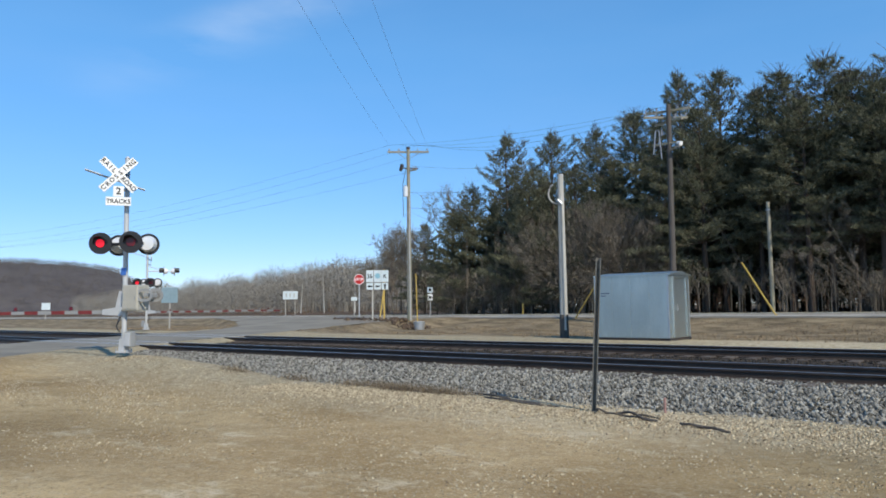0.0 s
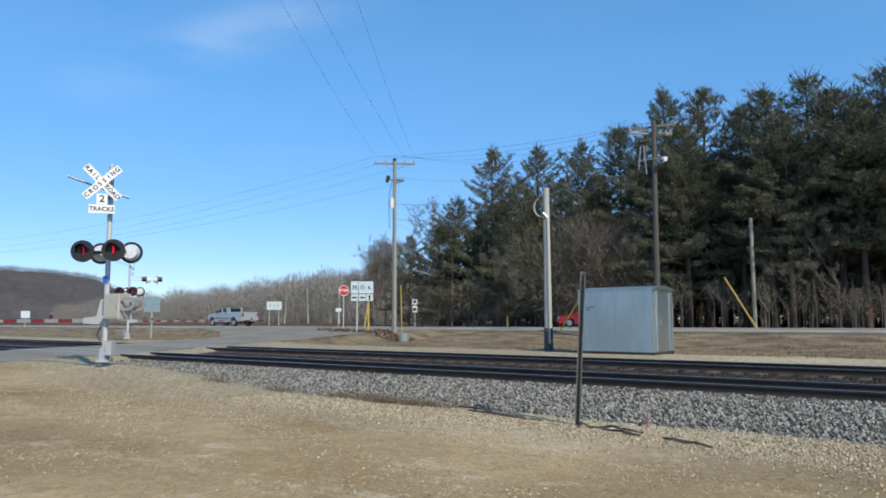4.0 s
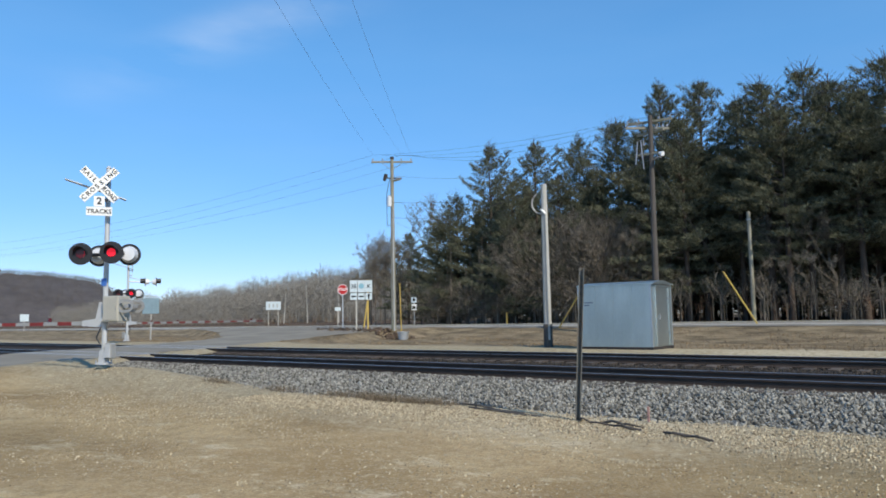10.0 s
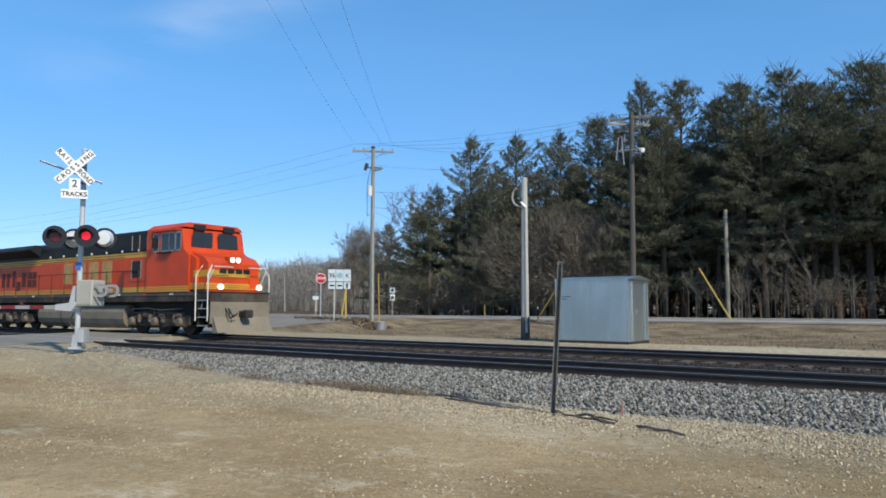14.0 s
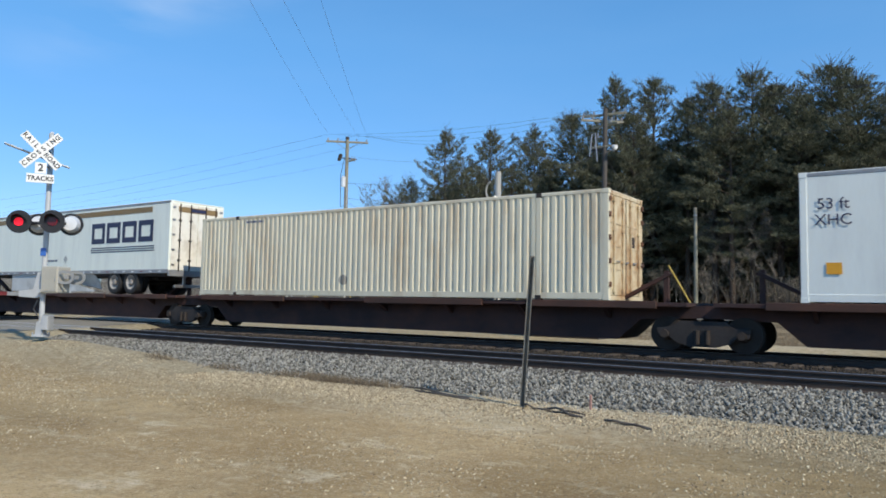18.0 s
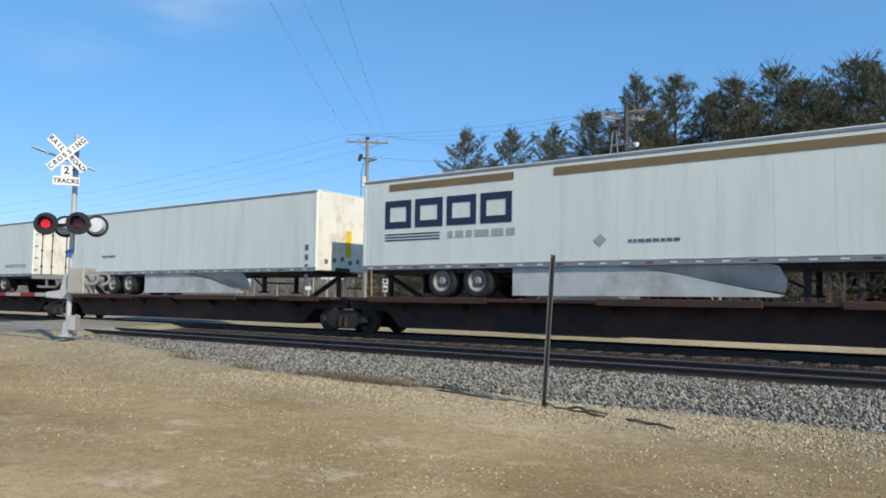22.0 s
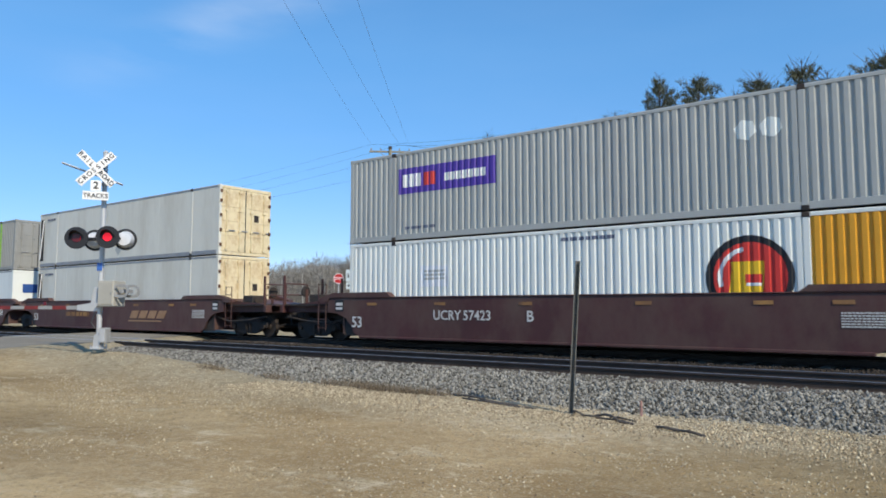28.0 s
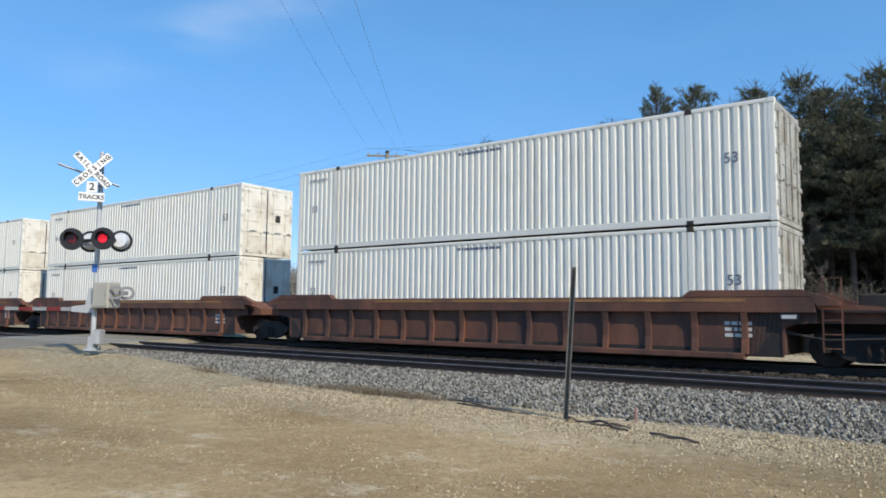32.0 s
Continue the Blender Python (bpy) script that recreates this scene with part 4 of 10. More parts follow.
M_ARMGREY = mat("dulled_reflective_white", (0.27, 0.275, 0.27), 0.6, 0, 0.12, 3, 20, 0.02)
M_GATEBOX = mat("tan_grey_enamel", (0.42, 0.40, 0.34), 0.5, 0.1, 0.1, 3, 25, 0.03)
crossing_signal((-18.74, 9.55, 0.04), 24, "silver mast with crossbuck, red flashing lamps and lowered gate arm", 5, 8.2)
far_signal = crossing_signal((-42.6, 23.1, 0.02), 204, "second signal mast beyond the tracks, facing away, gate lowered", 5, 8.2, face=-52, edge=-142, swap=1)
sa = part("side_lamp_arm", Mesh().cyl((0, 0, 0), (1.5, 0, 0), 0.035, n=8).cyl((0, 0, 0.3), (1.0, 0, 0.03), 0.02, n=6), M_SIGNALPOLE, far_signal, "side lamps on an arm, seen on edge", pose(0, 0, 3.62, 0, 0, -142))
for x, w in ((0.95, 1), (1.62, -1)):
    sh = part("side_lamp", Mesh().cyl((x, 0, 0), (x + 0.03 * w, 0, 0), 0.27, n=20), M_BLACK, sa)
    part("housing", Mesh().cyl((x + 0.03 * w, 0, 0), (x + 0.24 * w, 0, 0), 0.2, 0.14, 14), M_LENSBACK, sh, "grey lamp housing")
    part("hood", Mesh().cyl((x, 0, 0.05), (x - 0.26 * w, 0, 0.05), 0.15, 0.15, 14), M_BLACK, sh)


# ---------------------------------------------------------------- the train
TRAIN_SPEED, TRAIN_T0 = 26.66, 24.0     # metres a second, towards +x, on the far track
ROLLING = []                            # (thing, place along the train, height)


def rolling(name, u, z, label, category, group, turned=False):
    t = thing(name, pose(u, FAR_Y, z, 0, 0, 180 if turned else 0), label, category, group)
    ROLLING.append((t, u, z, turned))
    return t


GRIME = (0.16, 0.12, 0.085)
M_CTAN = mat("tan_container_paint", (0.67, 0.615, 0.465), 0.55, 0, 0.10, 0.8, 20, 0.04, stain=(0.42, 0.28, 0.15), amount=0.3, stain_scale=0.9, stretch=(1, 1, 0.25))
M_CRUSTTAN = mat("rust_streaked_tan_paint", (0.62, 0.53, 0.35), 0.6, 0, 0.12, 0.8, 20, 0.05, stain=(0.32, 0.15, 0.05), amount=0.58, stain_scale=1.9, stretch=(1.2, 1.2, 0.8))
M_CWHITE = mat("white_container_paint", (0.82, 0.80, 0.71), 0.5, 0, 0.07, 0.8, 20, 0.03, stain=(0.64, 0.60, 0.50), amount=0.28, stain_scale=0.8, stretch=(1, 1, 0.25))
M_CCREAM = mat("cream_container_paint", (0.76, 0.70, 0.57), 0.5, 0, 0.08, 0.8, 20, 0.03, stain=(0.55, 0.42, 0.26), amount=0.35, stain_scale=0.8, stretch=(1, 1, 0.25))
M_CDOORGREY = mat("dirty_grey_door_paint", (0.46, 0.455, 0.41), 0.6, 0, 0.12, 1.2, 20, 0.04, stain=(0.27, 0.23, 0.17), amount=0.5, stain_scale=1.4)
M_CDOORWHITE = mat("stained_white_door_paint", (0.78, 0.755, 0.665), 0.55, 0, 0.1, 0.8, 20, 0.04, stain=(0.44, 0.37, 0.27), amount=0.42, stain_scale=1.3, stretch=(1.2, 1.2, 0.8))
M_CGREY = mat("grey_container_paint", (0.405, 0.42, 0.395), 0.55, 0, 0.08, 0.8, 20, 0.03, stain=(0.30, 0.30, 0.29), amount=0.3, stain_scale=0.8, stretch=(1, 1, 0.25))
M_CDGREY = mat("dark_grey_container_paint", (0.29, 0.293, 0.272), 0.55, 0, 0.10, 0.8, 20, 0.03, stain=(0.18, 0.18, 0.17), amount=0.35, stain_scale=0.8, stretch=(1, 1, 0.25))
M_CBLUEWHITE = mat("clean_white_panel", (0.745, 0.775, 0.725), 0.45, 0, 0.05, 0.8, 20, 0.02, stain=(0.62, 0.63, 0.60), amount=0.3, stain_scale=0.9, stretch=(1, 1, 0.2))
M_CDOORCREAM = mat("cream_door_paint", (0.72, 0.62, 0.40), 0.55, 0, 0.1, 0.8, 20, 0.04, stain=(0.40, 0.25, 0.11), amount=0.38, stain_scale=1.6, stretch=(1.2, 1.2, 0.8))
M_CBEIGE = mat("beige_panel", (0.67, 0.65, 0.56), 0.5, 0, 0.06, 0.8, 20, 0.02, stain=(0.52, 0.48, 0.39), amount=0.35, stain_scale=0.6, stretch=(1, 1, 0.25))
M_CORANGE = mat("orange_container_paint", (0.72, 0.33, 0.02), 0.5, 0, 0.1, 0.8, 20, 0.03)
M_TRAILER = mat("white_trailer_skin", (0.80, 0.83, 0.735), 0.4, 0, 0.05, 0.8, 14, 0.02, stain=(0.66, 0.68, 0.615), amount=0.34, stain_scale=1.1, stretch=(2.2, 2.2, 0.22))
M_RAILGREY = mat("dull_aluminium_rail", (0.30, 0.305, 0.31), 0.5, 0.4, 0.15, 2, 20, 0.03)
M_TTXYEL = mat("dirty_yellow_car_paint", (0.375, 0.192, 0.060), 0.75, 0, 0.2, 0.9, 20, 0.06, stain=(0.17, 0.085, 0.045), amount=0.7, stain_scale=1.1, stretch=(1, 1, 0.6))
M_MAROON = mat("maroon_car_paint", (0.072, 0.024, 0.023), 0.65, 0, 0.2, 0.9, 20, 0.06, stain=(0.105, 0.062, 0.047), amount=0.6, stain_scale=1.1, stretch=(1, 1, 0.6))
M_BROWNRED = mat("red_brown_car_paint", (0.14, 0.048, 0.031), 0.7, 0, 0.2, 0.9, 20, 0.06, stain=(0.13, 0.06, 0.035), amount=0.4, stain_scale=0.8, stretch=(1, 1, 0.6))
M_RUSTCAR = mat("rusted_brown_car_paint", (0.185, 0.076, 0.044), 0.8, 0, 0.3, 0.9, 20, 0.1, stain=(0.062, 0.036, 0.030), amount=0.72, stain_scale=0.8, stretch=(1, 1, 0.5))
M_SPINE = mat("maroon_black_spine_paint", (0.042, 0.020, 0.018), 0.8, 0, 0.3, 0.9, 20, 0.08, stain=(0.095, 0.036, 0.022), amount=0.5, stain_scale=0.9, stretch=(0.6, 1, 1))
M_DECK = mat("rusty_deck", (0.085, 0.036, 0.023), 0.85, 0, 0.35, 1.2, 20, 0.1, stain=(0.042, 0.024, 0.019), amount=0.75, stain_scale=0.9, stretch=(0.5, 1, 1))
# flat black, also painted where openings and recesses would lie in shade
M_GAP = mat("black_gap", (0.015, 0.014, 0.013), 0.9, 0, 0.2, 3, 20, 0)
M_NAVY = mat("navy_lettering", (0.02, 0.025, 0.07), 0.5, 0, 0.1, 3, 20, 0)
M_GREEN = mat("green_lettering", (0.03, 0.16, 0.10), 0.5, 0, 0.1, 3, 20, 0)
M_GOLD = mat("gold_band", (0.23, 0.155, 0.07), 0.6, 0, 0.1, 1, 20, 0)
M_LOGOYEL = mat("yellow_logo", (0.80, 0.50, 0.02), 0.5, 0, 0.08, 3, 20, 0)
M_PURPLE = mat("purple_logo", (0.075, 0.035, 0.33), 0.5, 0, 0.1, 3, 20, 0)
M_LOGORED = mat("red_logo", (0.62, 0.04, 0.03), 0.5, 0, 0.1, 3, 20, 0)
M_LOGOBLUE = mat("blue_logo", (0.022, 0.075, 0.26), 0.5, 0, 0.1, 3, 20, 0)
M_ALLIBLUE = mat("dark_blue_logo", (0.014, 0.036, 0.12), 0.5, 0, 0.1, 3, 20, 0)
M_LIME = mat("lime_green_stripe", (0.22, 0.47, 0.03), 0.5, 0, 0.12, 1, 20, 0)
M_DULLGOLD = mat("dull_gold_lettering", (0.33, 0.19, 0.10), 0.7, 0, 0.2, 2, 20, 0)
M_PALE = mat("pale_lettering", (0.62, 0.60, 0.56), 0.6, 0, 0.12, 3, 20, 0)
M_GRAF = mat("grey_spray_paint", (0.27, 0.255, 0.235), 0.8, 0, 0.3, 2, 14, 0, stain=(0.13, 0.07, 0.055), amount=0.45, stain_scale=2.5)
M_GRAFT = mat("turquoise_spray_paint", (0.14, 0.30, 0.31), 0.8, 0, 0.3, 2, 14, 0, stain=(0.10, 0.08, 0.07), amount=0.4, stain_scale=2.5)
M_GRAFK = mat("black_spray_paint", (0.035, 0.03, 0.03), 0.8, 0, 0.3, 2, 14, 0)
M_SMUDGE = mat("soot_streak", (0.31, 0.285, 0.24), 0.8, 0, 0.35, 3, 20, 0, stretch=(2, 2, 0.3))


CORRUGATED = set()
PITCH = 12.04 / 53


def drape(ob):
    """Lays flat paint on the wave of the middle bay of a corrugated side."""
    me = ob.data
    me.transform(ob.matrix_basis)
    ob.matrix_basis = Matrix.Identity(4)
    bm = bmesh.new()
    bm.from_mesh(me)
    lo, hi = min(v.co.x for v in bm.verts), max(v.co.x for v in bm.verts)
    marks = [-6.02 + PITCH * (k + q) for k in range(53) for q in (0.0, 0.26, 0.40, 0.86)]
    for b_ in marks:
        if lo + 1e-4 < b_ < hi - 1e-4:
            bmesh.ops.bisect_plane(bm, geom=bm.verts[:] + bm.edges[:] + bm.faces[:], plane_co=(b_, 0, 0), plane_no=(1, 0, 0))
    for v in bm.verts:
        q = ((v.co.x + 6.02) / PITCH) % 1.0
        deep = float(np.interp(q, [0.0, 0.26, 0.40, 0.86, 1.0], [1, 1, 0, 0, 1])) if abs(v.co.x) < 6.02 else 0.0
        v.co.y = v.co.y + 0.009 + 0.04 * deep
    bm.to_mesh(me)
    bm.free()
    return ob


def on_side(t, ob, y):
    return drape(ob) if t in CORRUGATED and y > -1.33 else ob


def plate(t, x0, x1, z0, z1, material, y=-1.302, name="marking", label="", thick=0.004):
    """A thin painted panel or bar on the near side."""
    return on_side(t, part(name, Mesh().box(x0, y - thick, z0, x1, y, z1), material, t, label), y)


def slanted(t, x0, x1, z0, z1, lean, material, y=-1.302, name="marking", label=""):
    return on_side(t, part(name, Mesh().prism([(x0, z0), (x1, z0), (x1 + lean, z1), (x0 + lean, z1)], "y", y - 0.004, y), material, t, label), y)


def disc(t, x, z, r, material, y=-1.302, name="emblem", label="", n=28):
    return on_side(t, part(name, Mesh().cyl((x, y - 0.004, z), (x, y, z), r, n=n), material, t, label), y)


def side_words(t, text, size, x, z, material, y=-1.309, **kw):
    return on_side(t, words(text, size, material, t, pose(x, y, z, 90, 0, 0), **kw), y)


def tiny_bars(t, x, z, w, h, material, rows=1, y=-1.302, label="illegible small lettering"):
    """Unreadable small print: broken bars."""
    for r in range(rows):
        a = x
        g = random.Random(int(x * 100) + r)
        while a < x + w:
            b = min(x + w, a + g.uniform(0.5, 1.6) * h * 1.6)
            plate(t, a, b, z - r * h * 1.7, z - r * h * 1.7 + h, material, y, label=label)
            a = b + h * 0.5


def corrugated(x0, x1, z0, z1, y, depth, pitch):
    """An upright trapezoid-wave sheet whose outer faces lie at y."""
    m = Mesh()
    n = max(1, round((x1 - x0) / pitch))
    p = (x1 - x0) / n
    line = []
    for k in range(n):
        a = x0 + k * p
        line += [(a, y + depth), (a + 0.26 * p, y + depth), (a + 0.40 * p, y), (a + 0.86 * p, y)]
    line.append((x1, y + depth))
    base = len(m.v)
    for a, b in line:
        m.v += [(a, b, z0), (a, b, z1)]
    for k in range(len(line) - 1):
        i = base + 2 * k
        m.f.append((i, i + 2, i + 3, i + 1))
    return m


CH, CL, CW = 2.87, 8.075, 1.295


def container(u, z, paint, label, corr=True, end="doors", end_paint=None, split=None, name="shipping_container", group="containers on the train", post=None):
    """A 53-foot container. split: the paint of the outer bays; post: the paint of its 40-foot posts."""
    t = rolling(name, u, z, label, "container", group)
    if corr:
        CORRUGATED.add(t)
    end_paint = end_paint or paint
    bays = ((-CL + 0.09, -6.17, split or paint), (-6.02, 6.02, paint), (6.17, CL - (0.62 if end == "reefer" else 0.09), split or paint))
    stern = CL - (0.62 if end == "reefer" else 0.06)
    for x0, x1, pm in bays:
        if corr:
            part("side_panel", corrugated(x0, x1, 0.2, CH - 0.1, -CW + 0.006, 0.040, 0.228), pm, t)
        else:
            k = max(1, round((x1 - x0) / 1.22))
            w = (x1 - x0) / k
            for i in range(k):
                part("side_panel", Mesh().box(x0 + w * i + 0.003, -CW + 0.012, 0.2, x0 + w * (i + 1) - 0.003, -CW + 0.03, CH - 0.1), pm, t)
        part("bottom_rail", Mesh().box(x0, -CW + 0.004, 0.03, x1, -CW + 0.06, 0.2, 0.008), M_RAILGREY if paint is M_CBEIGE else M_CGREY if not corr and abs(x0) < 6.1 and x1 < 6.1 else pm, t)
        part("top_rail", Mesh().box(x0, -CW + 0.002, CH - 0.1, x1, -CW + 0.06, CH - 0.01, 0.01), pm if corr else M_RAILGREY, t)
    part("core", Mesh().box(-CL + 0.06, -CW + 0.06, 0.05, stern, CW, CH - 0.02), M_GAP if corr else paint, t, "hidden inner wall and floor")
    part("roof", Mesh().box(-CL + 0.02, -CW + 0.01, CH - 0.035, stern + 0.04, CW, CH, 0.01), paint, t)
    for x in (-CL, -6.17, 6.02, CL - 0.15):
        w = 0.15
        inner = abs(x) < 7
        part("post", Mesh().box(x, -CW, 0.0 if inner else 0.1, x + w, -CW + 0.12, CH - 0.12, 0.012), (post or paint) if inner else (split or paint), t)
        for zz in (0.0, CH - 0.12):
            part("corner_casting", Mesh().box(x - 0.01, -CW - 0.006, zz, x + w + 0.01, -CW + 0.15, zz + 0.125, 0.01), M_DARKSTEEL if inner else (split or paint), t)
    x = CL
    if end == "doors":
        for s in (0, 1):
            y0 = -CW + 0.07 + s * 1.235
            d = part("door", Mesh().box(x - 0.05, y0, 0.14, x - 0.012, y0 + 1.2, CH - 0.14, 0.008), end_paint, t)
            for yy in (0.28, 0.92):
                part("lock_rod", Mesh().cyl((x + 0.02, y0 + yy, 0.16), (x + 0.02, y0 + yy, CH - 0.16), 0.028, n=8), end_paint, d)
                part("rod_handle", Mesh().box(x + 0.005, y0 + yy, 1.0, x + 0.03, y0 + yy + 0.4, 1.04), M_STEEL, d)
                for zz in (0.22, 0.95, 1.8, CH - 0.3):
                    part("rod_keeper", Mesh().box(x - 0.012, y0 + yy - 0.07, zz, x + 0.055, y0 + yy + 0.07, zz + 0.09, 0.008), end_paint, d)
            for zz in (0.35, 0.95, 1.55, 2.15, 2.55):
                yy = y0 - 0.03 if s == 0 else y0 + 1.19
                part("hinge", Mesh().box(x - 0.02, yy - 0.02, zz, x + 0.04, yy + 0.08, zz + 0.13, 0.006), M_RUST if end_paint in (M_CRUSTTAN, M_CDOORCREAM) else end_paint, d)
            part("door_gasket", Mesh().box(x - 0.03, y0 - 0.012, 0.14, x - 0.008, y0 + 0.006, CH - 0.14), M_RUBBER, d)
            if s:
                part("data_plate", Mesh().box(x - 0.012, y0 + 0.42, 1.45, x - 0.006, y0 + 0.66, 1.75), M_DARKSTEEL, d)
            for zz in (0.8, 1.4, 2.0):
                part("door_rib", Mesh().box(x - 0.014, y0 + 0.08, zz, x + 0.004, y0 + 1.12, zz + 0.05), end_paint, d)
    elif end == "ribs":
        part("end_wall", Mesh().box(x - 0.06, -CW + 0.1, 0.1, x - 0.03, CW - 0.1, CH - 0.1), end_paint, t)
        for k in range(6):
            part("end_rib", Mesh().box(x - 0.03, -CW + 0.3, 0.55 + 0.3 * k, x + 0.0, CW - 0.3, 0.63 + 0.3 * k, 0.01), end_paint, t)
    elif end == "reefer":
        part("end_wall", Mesh().box(x - 0.62, -CW + 0.1, 0.1, x - 0.56, CW - 0.1, CH - 0.1), end_paint, t)
        r = part("cooling_unit", Mesh().box(x - 0.56, -1.0, 0.5, x - 0.12, 0.95, 2.62, 0.09), M_WHITE, t, "white rounded refrigeration unit with dark grilles")
        part("lower_cowl", Mesh().box(x - 0.4, -0.98, 0.52, x - 0.02, 0.6, 1.62, 0.14), M_WHITE, r, "rounded white lower cowl")
        part("grille", Mesh().box(x - 0.12, -0.92, 2.15, x - 0.108, -0.15, 2.48), M_BLACK, r)
        part("grille", Mesh().box(x - 0.12, -0.80, 1.86, x - 0.108, -0.58, 2.04), M_BLACK, r)
        part("grille", Mesh().box(x - 0.12, -0.05, 1.62, x - 0.08, 0.82, 2.55, 0.01), M_BLACK, r)
        part("fuel_tank", Mesh().cyl((x - 0.25, -0.7, 0.28), (x - 0.25, 0.7, 0.28), 0.17), M_BLACK, t)
        for yy in (-CW + 0.05, CW - 0.05):
            part("guard_frame", Mesh().box(x - 0.07, yy - 0.05, 0.1, x, yy + 0.05, CH - 0.1, 0.01), M_WHITE, t)
        for yy in (-CW + 0.06, CW - 0.06):
            part("roof_rail", Mesh().box(x - 0.62, yy - 0.04, CH - 0.1, x - 0.05, yy + 0.04, CH - 0.01, 0.01), M_WHITE, t)
            part("floor_rail", Mesh().box(x - 0.62, yy - 0.04, 0.02, x - 0.05, yy + 0.04, 0.14, 0.01), M_WHITE, t)
            for zz in (0.45, 1.0, 1.6, 2.3):
                part("guard_bar", Mesh().cyl((x - 0.04, yy, zz), (x - 0.58, yy, zz), 0.03, n=6), M_WHITE, t)
    elif end == "plain":
        part("end_wall", Mesh().box(x - 0.06, -CW + 0.1, 0.1, x - 0.02, CW - 0.1, CH - 0.1), end_paint, t)
    for yy in (-CW + 0.0, CW - 0.12):
        part("corner_post", Mesh().box(x - 0.12, yy + 0.002, 0.12, x - 0.005, yy + 0.12, CH - 0.12, 0.01), end_paint, t)
        for zz in (0.0, CH - 0.12):
            part("corner_casting", Mesh().box(x - 0.16, yy - 0.004, zz, x + 0.004, yy + 0.124, zz + 0.12, 0.008), end_paint, t)
    part("end_header", Mesh().box(x - 0.1, -CW + 0.13, CH - 0.13, x - 0.008, CW - 0.13, CH - 0.015, 0.008), end_paint, t)
    part("end_sill", Mesh().box(x - 0.1, -CW + 0.13, 0.01, x - 0.008, CW - 0.13, 0.13, 0.008), end_paint, t)
    return t


def end_plate(t, y0, y1, z0, z1, material, label=""):
    part("door_sign", Mesh().box(CL + 0.032, y0, z0, CL + 0.036, y1, z1), material, t, label)


def wheel_mesh():
    m = Mesh()
    m.cyl((0, -0.06, 0), (0, 0.05, 0), 0.42, n=26)
    m.cyl((0, 0.05, 0), (0, 0.08, 0), 0.45, n=26)
    m.cyl((0, -0.12, 0), (0, -0.06, 0), 0.13, 0.16, n=12)
    return m


M_WHEEL = mat("brown_wheel_steel", (0.045, 0.034, 0.027), 0.8, 0.3, 0.35, 3, 30, 0.1)
WHEEL = wheel_mesh().data("wheel", M_WHEEL)
AXLE = Mesh().cyl((0, -0.75, 0), (0, 0.75, 0), 0.085, n=10).data("axle", M_WHEEL)
SIDE = Mesh()
SIDE.prism([(-1.05, 0.36), (-0.78, 0.36), (-0.62, 0.22), (-0.3, 0.13), (0.3, 0.13), (0.62, 0.22), (0.78, 0.36), (1.05, 0.36), (1.08, 0.56), (0.72, 0.6), (0.5, 0.74), (-0.5, 0.74), (-0.72, 0.6), (-1.08, 0.56)], "y", -0.07, 0.07)
SIDE = SIDE.data("side_frame", M_DARKSTEEL)
SPRING = Mesh().cyl((-0.12, 0, 0.2), (-0.12, 0, 0.52), 0.065, n=8).cyl((0.12, 0, 0.2), (0.12, 0, 0.52), 0.065, n=8).data("springs", M_WHEEL)
CAP = Mesh().cyl((0, -0.07, 0), (0, 0.02, 0), 0.1, n=10).data("bearing_cap", M_WHEEL)


def bogie(t, x):
    b = part("truck", Mesh().box(-0.18, -0.95, 0.42, 0.18, 0.95, 0.72, 0.03).cyl((0, 0, 0.7), (0, 0, 0.82), 0.25), M_DARKSTEEL, t, "two-axle cast steel truck", (x, 0, 0))
    for s in (-1, 1):
        part("side_frame", SIDE, None, b, "", (0, 1.0 * s, 0))
        part("spring_nest", SPRING, None, b, "", (0, 1.09 * s, 0))
    for a in (-0.89, 0.89):
        part("axle", AXLE, None, b, "", (a, 0, 0.42))
        for s in (-1, 1):
            part("wheel", WHEEL, None, b, "", pose(a, 0.76 * s, 0.42, 0, 0, 0 if s < 0 else 180))
            part("bearing_cap", CAP, None, b, "", pose(a, 1.07 * s, 0.42, 0, 0, 0 if s < 0 else 180))
    return b


